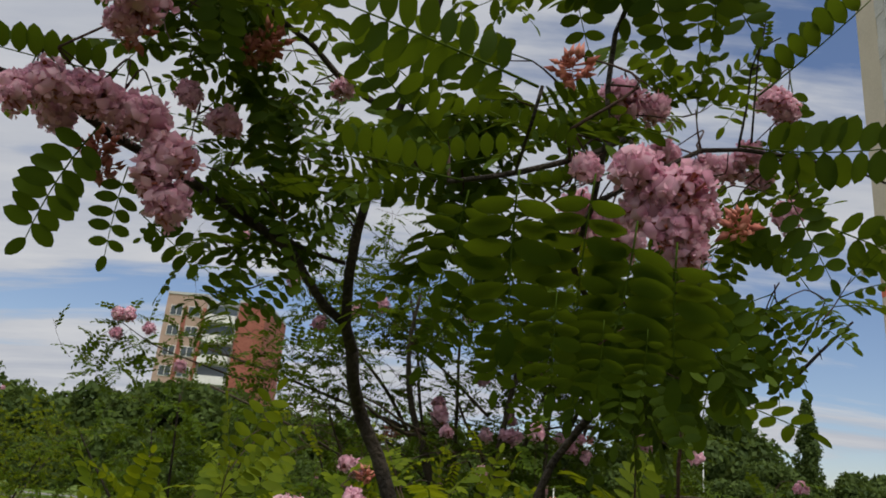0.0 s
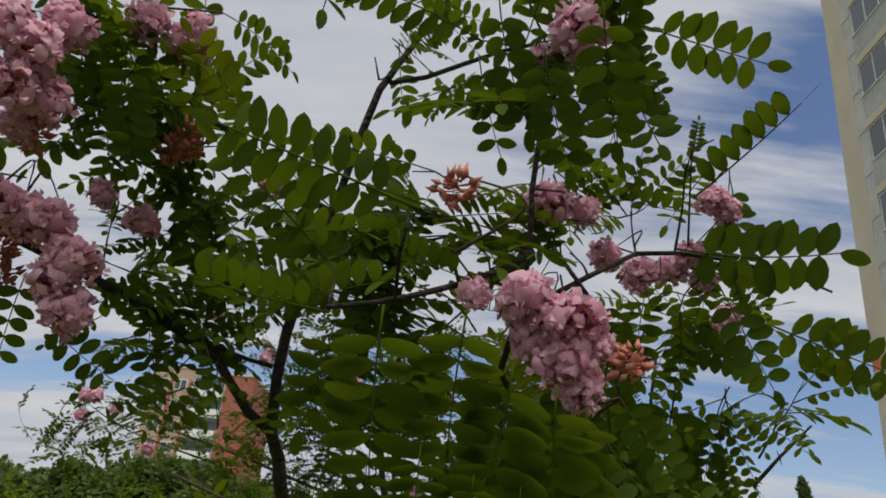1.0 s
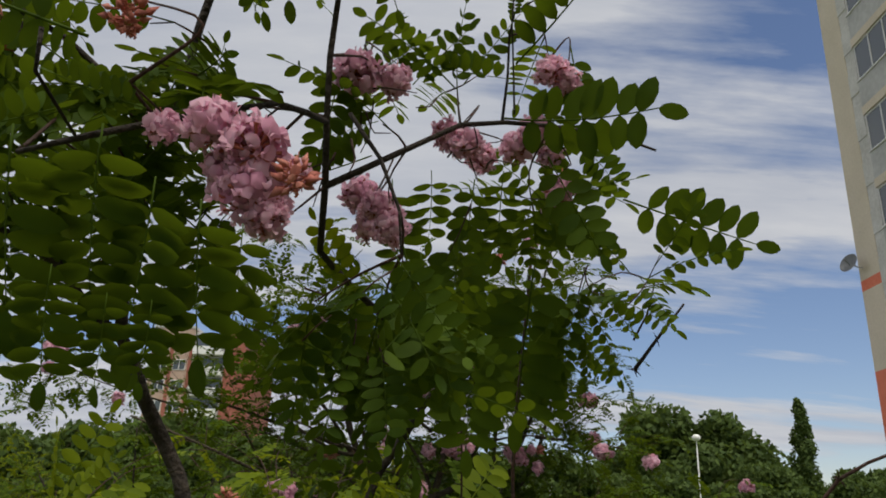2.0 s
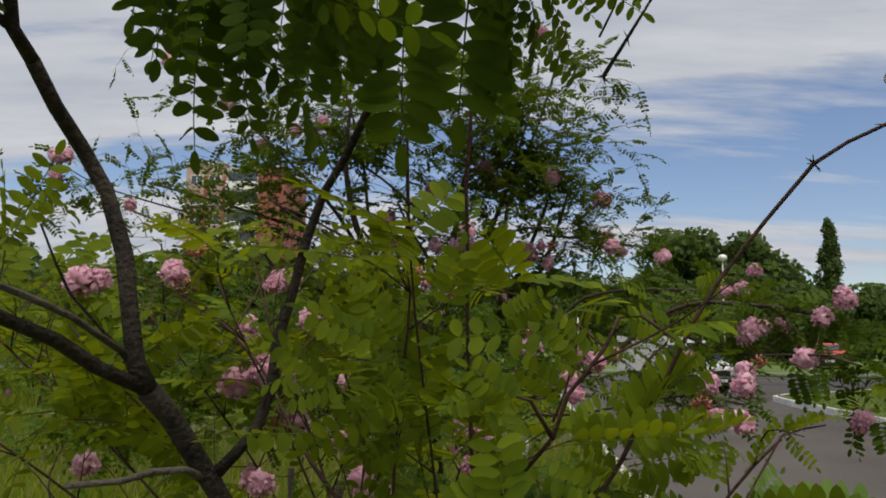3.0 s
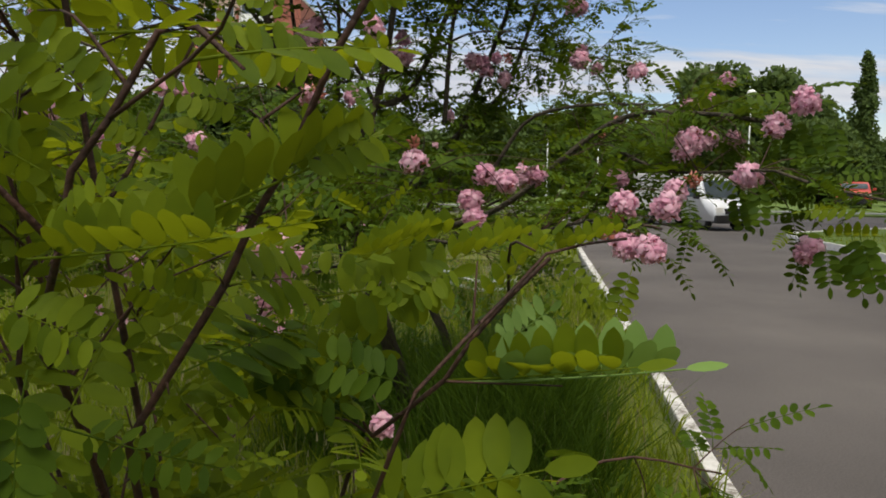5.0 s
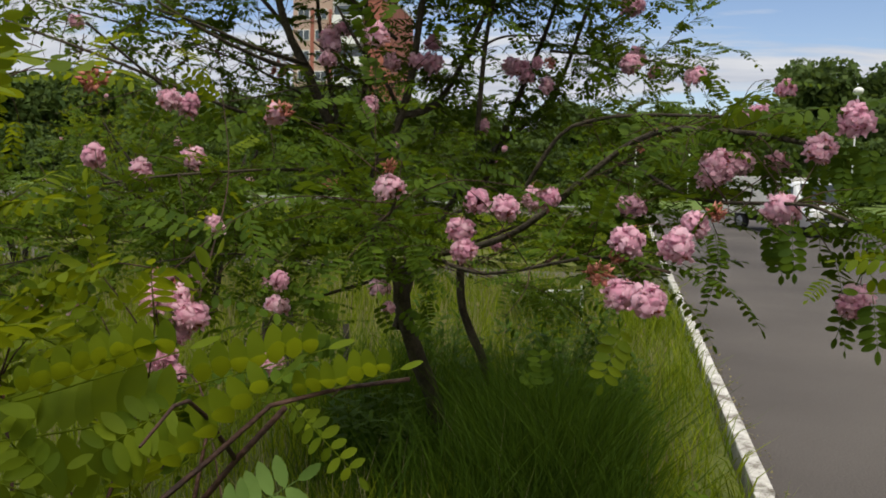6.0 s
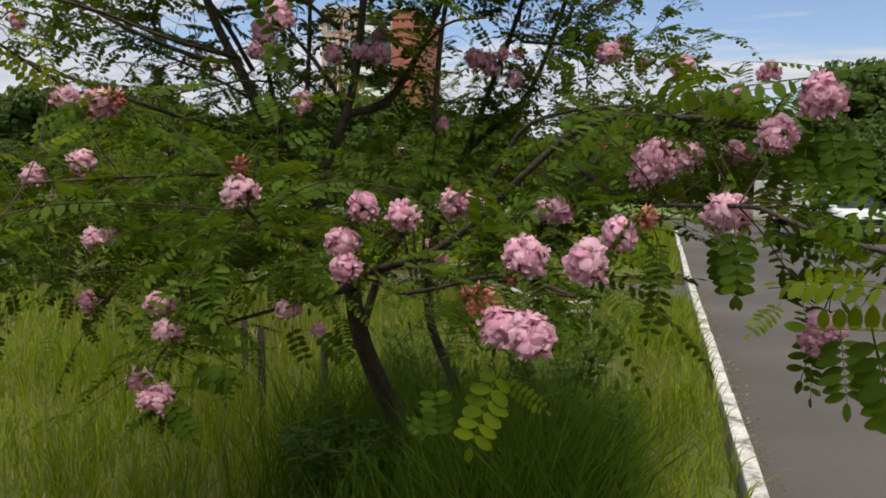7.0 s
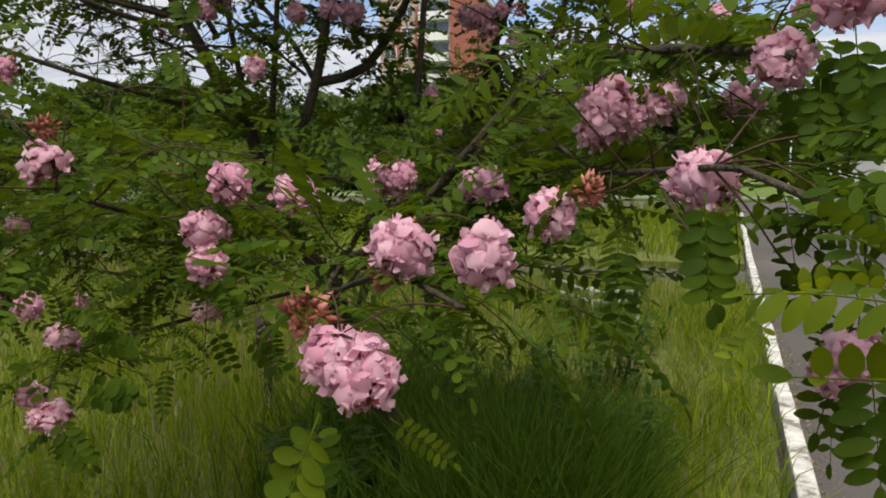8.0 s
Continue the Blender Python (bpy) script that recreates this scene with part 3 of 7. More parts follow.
LAST = 24
sheet("ground", [(-2500, -2500), (2500, -2500), (2500, 2500), (-2500, 2500)], -0.06, SOIL, "green meadow ground reaching to the horizon")
sheet("road", [(-30, -30), (45, -30), (45, 34), (-30, 34)], 0.0, ASPHALT, "grey worn asphalt road beside a white kerb", 0.05, "road")
edge = [(kerb_x(y) - 0.15, y) for y in range(-14, 11)]
sheet("meadow", [(-90, -14)] + edge + [(kerb_x(10.4) - 0.15, 10.4), (-90, 9.2)], 0.10, SOIL, "meadow soil under tall grass along the kerb", 0.15)
edge = [(kerb_x(12.3) - 0.15, 12.3)] + [(kerb_x(y) - 0.15, y) for y in range(13, LAST + 1)]
sheet("far_meadow", [(-90, 11.4)] + edge + [(kerb_x(LAST) - 0.6, LAST + 1.2), (-90, 30)], 0.10, SOIL, "meadow beyond the side path", 0.15)
sheet("lawn", [(7.72, -14), (14.02, -14), (14.02, 24.4), (10, 21.6), (8.6, 20.6), (7.9, 19.6), (7.72, 18.6)], 0.12, LAWN, "mown green lawn before the apartment block", 0.17)
sheet("back_lawn", [(-90, 33.5), (90, 33.5), (90, 140), (-90, 140)], 0.08, LAWN, "green lawn beyond the car park", 0.13)
sheet("pavement", [(-30, 34.6), (40, 34.6), (40, 36.2), (-30, 36.2)], 0.10, PATH_GREY, "pale footpath across the far lawn", 0.02, "path")


def kerb_stone_mesh(length, n, paint=KERB):
    bm = bmesh.new()
    box(bm, -0.042, 0.042, 0.006, length - 0.006, -0.15, 0.14, 0.010)
    rng = random.Random(n)
    for v in bm.verts:
        v.co += Vector((rng.uniform(-0.003, 0.003), 0, rng.uniform(-0.003, 0.003)))
    me = bpy.data.meshes.new("kerb_stone")
    bm.to_mesh(me)
    bm.free()
    me.materials.append(paint)
    return me


STONES = [kerb_stone_mesh(1.0, n) for n in range(4)]
FRESH = [kerb_stone_mesh(1.0, n, KERB_FRESH) for n in range(4)]


def kerb_row(name, points, label, stones=STONES):
    root = thing(name, (points[0][0], points[0][1], 0), label, "kerb", kind="structure")
    rng = random.Random(5)
    for (xa, ya), (xb, yb) in zip(points, points[1:]):
        ob = part("kerb_stone", stones[rng.randrange(4)], None, root)
        ob.location = (xa - points[0][0] + rng.uniform(-0.006, 0.006), ya - points[0][1], rng.uniform(-0.008, 0.006))
        ob.rotation_euler.z = math.atan2(yb - ya, xb - xa) - math.pi / 2 + rng.uniform(-0.006, 0.006)
        ob.scale.y = math.hypot(xb - xa, yb - ya)
    return root


kerb_row("kerb", [(kerb_x(y) - 0.068, y) for y in range(-8, LAST + 1)], "white-painted concrete kerb with chipped paint along the meadow")
corner = [(7.65 - 0.001 * y, y) for y in range(-8, 19)] + [(7.83, 19.6), (8.5, 20.5), (9.3, 21.15), (10.1, 21.75), (10.9, 22.3), (11.7, 22.9), (12.5, 23.5)]
kerb_row("kerb_far", corner, "freshly white-painted concrete kerb along the mown lawn", FRESH)


# ---- grass ----
def blades(rng, xy, height, width, lean, z0=0.09):
    """Bent grass blades standing at the given places."""
    n = len(xy)
    h = height * rng.uniform(0.55, 1.25, n) * np.array([1 + 0.7 * noise.noise((x * 1.1, y * 1.1, 7.7)) for x, y in xy])
    a = rng.uniform(0, 2 * np.pi, n)
    w = width * rng.uniform(0.7, 1.3, n)
    side = np.stack([np.cos(a), np.sin(a), 0 * a], 1)
    b = rng.uniform(0, 2 * np.pi, n)
    bend = np.stack([np.cos(b), np.sin(b), 0 * b], 1) * (lean * h * rng.uniform(0.2, 1.3, n))[:, None]
    foot = np.stack([xy[:, 0], xy[:, 1], np.full(n, z0)], 1)
    up = np.zeros((n, 3))
    up[:, 2] = h
    v = np.stack([foot - side * (w / 2)[:, None], foot + side * (w / 2)[:, None],
                  foot + up * 0.55 + bend * 0.3 - side * (w * 0.42)[:, None], foot + up * 0.55 + bend * 0.3 + side * (w * 0.42)[:, None],
                  foot + up * 0.97 + bend], 1).reshape(-1, 3)
    k = np.arange(n)[:, None] * 5
    t = np.concatenate([k + [0, 1, 3], k + [0, 3, 2], k + [2, 3, 4]], 1).reshape(-1, 3)
    return v, t


def scatter(rng, n, x0, x1, y0, y1, crowd=None, back=0.16):
    xy = np.stack([rng.uniform(x0, x1, n), rng.uniform(y0, y1, n)], 1)
    xy = xy[xy[:, 0] < 1.234 + 0.0635 * xy[:, 1] + 0.0004 * np.maximum(0, xy[:, 1] - 12) ** 2 - back - rng.uniform(0, 0.2, n) * (back > 0.2)]
    # bright grass thins out where dark blades stand for the shrub's shade
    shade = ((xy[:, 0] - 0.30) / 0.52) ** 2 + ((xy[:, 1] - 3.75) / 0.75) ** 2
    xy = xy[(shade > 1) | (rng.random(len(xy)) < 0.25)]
    soft = np.minimum(np.minimum(xy[:, 0] - x0, 1.5 * (xy[:, 1] - y0)), 1.5 * (y1 - xy[:, 1]))  # thins out towards the edges
    xy = xy[rng.random(len(xy)) < soft / 1.1 + 0.04]
    if crowd:
        xy = xy[[noise.noise((x * crowd, y * crowd, 3.3)) + rng.uniform(-0.5, 0.75) > 0 for x, y in xy]]
    return xy


def stuff(name, v, t, mat, label, category):
    return tagged(new(name, mesh_of(name, v, t, mat)), label, category, kind="stuff")


rg = np.random.default_rng(3)
pieces = [blades(rg, scatter(rg, 31000, -3.5, 1.6, 1.4, 5.7, 3.4, 0.34), 0.29, 0.0062, 0.6),
          blades(rg, scatter(rg, 30000, -6.5, 2.0, 4.4, 10.4, 0.9, 0.34), 0.30, 0.007, 0.55),
          blades(rg, scatter(rg, 9000, -3.5, 1.5, -1.2, 2.6, 1.3), 0.33, 0.006, 0.45),
          blades(rg, scatter(rg, 9000, -9.0, 1.5, -7.0, 12.0, 0.9), 0.30, 0.009, 0.5)]
stuff("tall_grass", *joined(pieces), GRASS, "tall green meadow grass along the kerb", "grass")
pieces = [blades(rg, scatter(rg, 22000, -14, 2.5, 12.4, 24, 0.5), 0.40, 0.016, 0.4), blades(rg, scatter(rg, 16000, -26, -6, 3.0, 10.0, 0.4), 0.42, 0.016, 0.4)]
stuff("meadow_grass", *joined(pieces), GRASS, "tall green grass of the farther meadow", "grass")
xy = scatter(rg, 6500, -6.0, 1.5, 1.8, 10.2, 0.8, 0.3)
stuff("grass_stalks", *blades(rg, xy, 0.44, 0.0042, 0.4), STRAW, "dry pale seed stalks standing in the grass", "grass")
xy = scatter(rg, 17000, -0.2, 1.9, 1.8, 10.2, 6.0, 0.125)
xy = xy[xy[:, 0] > 1.234 + 0.0635 * xy[:, 1] - 0.66]
stuff("verge_grass", *blades(rg, xy, 0.20, 0.0075, 0.9), GRASS, "short rough grass at the kerb edge", "grass")
# grass under the large shrub, its shade put into the blade colour
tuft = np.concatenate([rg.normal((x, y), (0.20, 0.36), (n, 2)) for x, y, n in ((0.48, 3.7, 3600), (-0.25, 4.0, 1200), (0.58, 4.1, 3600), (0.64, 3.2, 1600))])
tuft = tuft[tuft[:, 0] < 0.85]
stuff("shade_coloured_grass", *blades(rg, tuft, 0.46, 0.007, 0.55), WEED_AND_SHADE, "long dark green grass under the large shrub", "grass")
heads = scatter(rg, 2600, -5.0, 1.4, 1.8, 9.0, 0.8, 0.3)
v, t = blades(rg, heads, 0.06, 0.010, 0.3, 0.36)
v[:, 2] += np.repeat(rg.uniform(-0.1, 0.08, len(heads)), 5)
stuff("seed_heads", *joined([(v, t), blades(rg, heads, 0.36, 0.0022, 0.05)]), STRAW, "pale feathery seed heads on thin grass stalks", "grass")
n = 900
y = rg.uniform(1.5, 12, n)
edge = np.stack([1.234 + 0.0635 * y - 0.02 + np.abs(rg.normal(0, 0.06, n)), y], 1)
v, t = blades(rg, edge, 0.012, 0.012, 2.2, 0.0012)
stuff("kerb_litter", v, t, STRAW, "dry brown plant litter lying along the kerb", "litter")
n = 9000
xy = np.stack([rg.uniform(7.8, 13.9, n), rg.uniform(6, 20.0, n)], 1)
stuff("lawn_grass", *blades(rg, xy, 0.07, 0.012, 0.6, 0.115), GRASS, "short blades of the mown lawn", "grass")


def weed_clump(base, height, spread, number, label):
    """A dark bushy weed with many narrow leaves on upright stems."""
    rng = np.random.default_rng(number)
    root = thing("weed_clump", base, label, "weed", "weeds under the shrubs")
    stems, leaves = [], []
    for _ in range(26):
        a, r = rng.uniform(0, 6.28), spread * math.sqrt(rng.random())
        foot = np.array([r * 0.4 * math.cos(a), r * 0.4 * math.sin(a), 0])
        top = np.array([r * math.cos(a), r * math.sin(a), height * rng.uniform(0.6, 1.1)])
        line = smooth_line([foot, (foot + top) / 2 + [0, 0, 0.05], top], 0.05)
        stems.append(tube(line, 0.003, 0.001, 4))
        for p in line[2:]:
            for _ in range(4):
                v, t = leaflet(rng.uniform(0.05, 0.10), rng.uniform(0.014, 0.026), 0.15, -0.2, False)
                d = np.array([rng.normal(), rng.normal(), rng.uniform(-0.1, 0.8)])
                leaves.append((v @ basis(d, (0, 0, 1)).T + p, t))
    tagged(part("stem_mass", mesh_of("stem_mass", *joined(stems), WEED_AND_SHADE), None, root), kind="stuff")
    tagged(part("foliage", mesh_of("foliage", *joined(leaves), WEED_AND_SHADE), None, root), kind="stuff")


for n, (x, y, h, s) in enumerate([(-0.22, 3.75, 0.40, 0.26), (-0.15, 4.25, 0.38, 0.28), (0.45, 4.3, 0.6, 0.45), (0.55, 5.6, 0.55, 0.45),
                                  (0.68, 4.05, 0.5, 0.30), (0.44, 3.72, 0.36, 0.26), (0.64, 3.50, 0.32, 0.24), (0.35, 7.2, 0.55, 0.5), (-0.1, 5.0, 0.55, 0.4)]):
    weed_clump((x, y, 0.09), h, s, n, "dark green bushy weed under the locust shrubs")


# ---- far trees ----
def tree_parts(number, height, width, conical=False):
    """Arrays of a trunk with limbs and of a crown of many leaf clumps."""
    rng = np.random.default_rng(number)
    trunk = [tube(smooth_line([(0, 0, 0), (0.1, 0.05, height * 0.3), (0.0, 0.1, height * 0.75)], 0.5), 0.02 * height + 0.06, 0.04, 8, 0.1, rng)]
    blobs = []
    if conical:
        for i in range(34):
            f = i / 33
            a, k = rng.uniform(0, 6.28), 0.20 * width * (1.05 - f) ** 0.7
            s = width * (0.10 + 0.22 * (1 - f)) * rng.uniform(0.6, 1.15)
            blobs.append((np.array([k * math.cos(a), k * math.sin(a), height * (0.10 + 0.86 * f)]), np.array([s, s, s * rng.uniform(0.9, 1.5) + 0.15])))
    else:
        for i in range(15):
            a, r = rng.uniform(0, 6.28), width * 0.36 * math.sqrt(rng.random())
            z = height * rng.uniform(0.22, 0.84)
            s = width * rng.uniform(0.15, 0.27) * (1.15 - 0.5 * z / height)
            blobs.append((np.array([r * math.cos(a), r * math.sin(a), z]), np.array([s, s, s * rng.uniform(0.75, 1.05)])))
        for c, s in blobs[:6]:
            trunk.append(tube(smooth_line([(0.05, 0.05, height * 0.25), (c * [0.5, 0.5, 0.9]), c], 0.5), 0.012 * height, 0.02, 5))
    pieces_v, total = [], 0
    for c, s in blobs:
        n = int(120 + 95 * s.mean() ** 2 * 4)
        d = rng.normal(0, 1, (n, 3))
        d /= np.linalg.norm(d, axis=1)[:, None]
        p = c + d * s * rng.uniform(0.55, 1.12, (n, 1))
        size = rng.uniform(0.14, 0.30, n) * (0.7 if conical else 0.92)
        u = rng.normal(0, 1, (n, 3))
        u /= np.linalg.norm(u, axis=1)[:, None]
        w = np.cross(u, d + rng.normal(0, 0.5, (n, 3)))
        w /= np.linalg.norm(w, axis=1)[:, None] + 1e-6
        q = np.stack([p + u * size[:, None], p + w * (size * 0.55)[:, None], p - u * (size * 0.9)[:, None], p - w * (size * 0.6)[:, None]], 1)
        pieces_v.append(q.reshape(-1, 3))
    v = np.concatenate(pieces_v)
    k = np.arange(len(v) // 4)[:, None] * 4
    t = np.concatenate([k + [0, 1, 2], k + [0, 2, 3]], 1).reshape(-1, 3)
    return joined(trunk), (v, t)


def make_tree(number, height, width, label, conical=False):
    wood, crown = tree_parts(number, height, width, conical)
    root = thing("tree", (0, 0, -40), label, "tree", "far trees")
    part("trunk", mesh_of("trunk", *wood, BARK), None, root)
    part("crown", mesh_of("crown", *crown, TREE_LEAF, False), None, root)
    return root


BROAD = [make_tree(40 + n, h, w, lab) for n, (h, w, lab) in enumerate([
    (7.0, 7.5, "broad dark green tree with a rounded crown"), (6.2, 6.5, "dense dark green tree with an uneven crown"),
    (7.6, 6.8, "tall dark green tree with a lobed crown"), (5.0, 6.2, "low spreading green tree")])]
rt = random.Random(8)


def plant(kind, x, y, scale):
    return copy_thing(BROAD[kind], pose(x, y, 0.0, 0, 0, rt.uniform(0, 360)) @ Matrix.Diagonal((scale, scale, scale * rt.uniform(0.93, 1.07), 1)))


for i in range(13):  # belt to the left
    x = -62 + 3.9 * i
    if abs(x + 25) > 1.6:
        plant(rt.randrange(4), x + rt.uniform(-1, 1), 47 + 0.32 * (x + 62) * 0.9 + rt.uniform(-2, 2), 1.36 if x < -25 else 1.22)
for i in range(16):  # low bushes before the belt
    plant(3, -50 + 3.3 * i + rt.uniform(-1, 1), 40 + 0.1 * i + rt.uniform(-1.5, 1.5), rt.uniform(0.56, 0.76))
for i in range(12):  # behind the shrubs
    plant(rt.randrange(4), -14 + 3.6 * i, 58 + rt.uniform(-3, 3), rt.uniform(0.92, 1.1))
for x, y, k, s in ((22.3, 70, 2, 1.72), (25.8, 71, 0, 1.86), (18.5, 66, 1, 1.14), (33, 66, 3, 1.15), (36.5, 64, 1, 1.12), (40, 60, 0, 1.12), (45, 57, 2, 1.1), (31, 69, 1, 1.14),
                   (3.5, 56, 1, 0.85), (8.5, 57, 3, 0.9), (-17.5, 56, 2, 1.22), (-13.5, 55, 0, 1.25), (-20.8, 57, 1, 1.35), (13, 54, 0, 0.85), (17, 52, 3, 0.95), (22, 50, 3, 0.9), (27, 47, 3, 0.9), (50, 54, 0, 1.0), (31, 44, 3, 0.8)):
    plant(k, x, y, s)
poplar = make_tree(61, 11.8, 3.6, "slender dark conifer with a pointed top", True)
poplar.matrix_basis = pose(29.8, 62.5, 0)
for k, ob in enumerate(BROAD):
    ob.matrix_basis = pose(-66 + 4 * k, 43 + k, 0)


# ---- apartment block beside the road ----
STOREY, SILL = 2.66, 2.70


def slab(name, parent, mat, x0, x1, y0, y1, z0, z1, label=""):
    bm = bmesh.new()
    box(bm, x0, x1, y0, y1, z0, z1)
    return part(name, bm, mat, parent, label)


block = thing("apartment_block", (14.0, 23.95, 0), "beige and red apartment block with glazed loggias", "building")
slab("wall", block, WALL_BEIGE, 0.30, 16, -52, -0.02, 0.0, 27.0)
slab("roof", block, PANEL_GREY, 0.1, 16.2, -52.2, 0.1, 27.0, 27.5)
slab("plinth", block, PLINTH, 0.0, 0.297, -1.7, 0.0, 0.0, 1.42, "brown plinth")
# flat dark panel: shade below the loggias given as colour
slab("basement_shade", block, INSIDE_SHADE, 0.22, 0.297, -52, -1.7, 0.0, 1.42, "dark panel coloured as the shade below the loggias")
for f in range(10):
    z = 1.44 + STOREY * f
    red = f < 3
    slab("wall_strip", block, WALL_RED if red and f < 2 else WALL_BEIGE, 0.0, 0.297, -1.15, 0.0, z, min(27, z + STOREY - 0.36), "painted corner strip")
    slab("wall_band", block, WALL_BEIGE if f < 2 else WALL_RED if f == 2 else WALL_BEIGE, 0.0, 0.297, -1.15, 0.0, z + STOREY - 0.36, z + STOREY)
for f in range(30):  # toothed white brick edge
    z = 1.44 + 0.84 * f
    slab("brick_edge", block, WALL_WHITE, 0.0 if f % 2 else 0.02, 0.297, -1.70, -1.153, z, z + 0.84)
for bay in range(5):
    y1 = -1.72 - 7.2 * bay
    for f in range(9):
        z = 1.44 + STOREY * f
        low = f < 3
        lg = part("loggia", box(bmesh.new(), -0.02, 0.28, y1 - 3.4, y1, z + 0.30, SILL + STOREY * f), WALL_BEIGE if low else PANEL_GREY, block)
        slab("band", lg, WALL_RED if low else WALL_BEIGE, -0.05, 0.28, y1 - 3.42, y1, z, z + 0.298)
        s, top = SILL + STOREY * f, z + STOREY - 0.02
        slab("sill", lg, FRAME_WHITE, -0.06, 0.1, y1 - 3.4, y1, s + 0.002, s + 0.05)
        # thin dark sheet behind the panes, the unlit room painted as colour
        slab("room", lg, INSIDE_SHADE, 0.24, 0.28, y1 - 3.4, y1, s + 0.05, top)
        for k in range(5):
            yy = y1 - 0.03 - 0.835 * k
            slab("mullion", lg, FRAME_WHITE, 0.0, 0.06, yy - 0.05, yy, s + 0.052, top - 0.06)
            if k < 4:
                slab("pane", lg, PANE, 0.02, 0.035, yy - 0.832, yy - 0.053, s + 0.052, top - 0.06)
        slab("head", lg, FRAME_WHITE, 0.0, 0.06, y1 - 3.4, y1, top - 0.058, top)
    for f in range(9):
        s = SILL + STOREY * f
        win = part("window", box(bmesh.new(), 0.20, 0.297, y1 - 6.2, y1 - 4.6, s - 0.05, s + 1.5), FRAME_WHITE, block)
        slab("pane", win, PANE, 0.18, 0.197, y1 - 5.36, y1 - 4.68, s + 0.05, s + 1.42)
        slab("pane", win, PANE, 0.18, 0.197, y1 - 6.12, y1 - 5.44, s + 0.05, s + 1.42)


def dish():
    bm = bmesh.new()
    rings = [[bm.verts.new((0.10 * (1 - (r / 3) ** 2) * -1 + 0.1, 0.34 * r / 3 * math.cos(a), 0.34 * r / 3 * math.sin(a))) for a in np.linspace(0, 6.283, 18, endpoint=False)] for r in (1, 2, 3)]
    c = bm.verts.new((0.0, 0, 0))
    for i in range(18):
        j = (i + 1) % 18
        bm.faces.new((c, rings[0][i], rings[0][j]))
        for a, b in zip(rings, rings[1:]):
            bm.faces.new((a[i], b[i], b[j], a[j]))
    bmesh.ops.solidify(bm, geom=bm.faces[:], thickness=0.012)
    ob = thing("satellite_dish", (13.6, 23.7, 9.95), "grey satellite dish on the block's corner", "satellite dish")
    reflector = part("reflector", bm, METAL_GREY, ob)
    reflector.rotation_euler = (0.2, -0.35, 3.5)
    part("arm", mesh_of("arm", *tube(np.array([(0, 0, 0), (0.25, 0.0, -0.1), (0.52, 0.0, -0.12)]), 0.02, 0.02, 6), METAL_GREY), None, ob)
    part("feed", mesh_of("feed", *tube(np.array([(-0.30, -0.18, 0.12), (-0.02, 0.0, -0.05)]), 0.025, 0.012, 6), METAL_GREY), None, ob)


dish()

# ---- tower far behind the trees ----
tower = thing("tower_block", (-41.5, 103, 0), "far brick tower block with salmon, grey and orange bays", "building")
for name, mat, x0, x1, y0, top in (("wall", BRICK_PINK, 2.4, 8.0, 0.0, 25.0), ("wall", PANEL_GREY, 8.0, 12.6, 0.35, 24.2), ("wall", BRICK_RED, 12.6, 16.4, -0.1, 24.6)):
    slab(name, tower, mat, x0, x1, y0, 14, 0, top)
    slab("roof", tower, PANEL_GREY, x0 - 0.05, x1 + 0.05, y0 - 0.1, 14.1, top, top + 0.35)
for f in range(8):
    z = 2.4 + 2.8 * f
    for x in (3.1, 5.6):
        win = slab("window", tower, FRAME_WHITE, x, x + 1.7, -0.06, 0.0, z, z + 1.45)
        slab("pane", win, PANE, x + 0.08, x + 0.8, -0.09, -0.062, z + 0.1, z + 1.35)
        slab("pane", win, PANE, x + 0.9, x + 1.62, -0.09, -0.062, z + 0.1, z + 1.35)
    bal = slab("balcony", tower, FRAME_WHITE, 8.2, 12.4, -0.7, 0.348, z - 0.6, z + 0.5)
    slab("pane", bal, PANE, 8.3, 12.3, 0.2, 0.34, z + 0.6, z + 1.9)
    slab("pier", tower, BRICK_RED, 7.7, 8.05, -0.4, -0.003, z - 1.5, z + 1.3)
    slab("pier", tower, BRICK_RED, 4.95, 5.45, -0.08, -0.003, z - 1.5, z + 1.3)


# ---- lamp posts ----
def lamp_post(x, y, h, globe):
    root = thing("street_lamp", (x, y, 0.1), "slim white lamp post on the lawn" if not globe else "slim white lamp post with a round head", "street lamp", "lamp posts")
    part("post", mesh_of("post", *tube(np.array([(0, 0, 0), (0, 0, h * 0.35), (0, 0, h)]), 0.05, 0.035, 8), POST_WHITE), None, root)
    part("foot", mesh_of("foot", *tube(np.array([(0, 0, 0), (0, 0, 0.5)]), 0.08, 0.07, 8), POST_WHITE), None, root)
    if not globe:
        return
    bm = bmesh.new()
    bmesh.ops.create_uvsphere(bm, u_segments=14, v_segments=8, radius=0.24, matrix=Matrix.Translation((0, 0, h + 0.1)) @ Matrix.Diagonal((1, 1, 0.8, 1)))
    part("lamp_head", bm, LAMP_GLASS, root)


lamp_post(14.27, 42.15, 5.9, True)
lamp_post(3.96, 46.87, 4.0, False)
lamp_post(6.98, 46.77, 3.4, False)


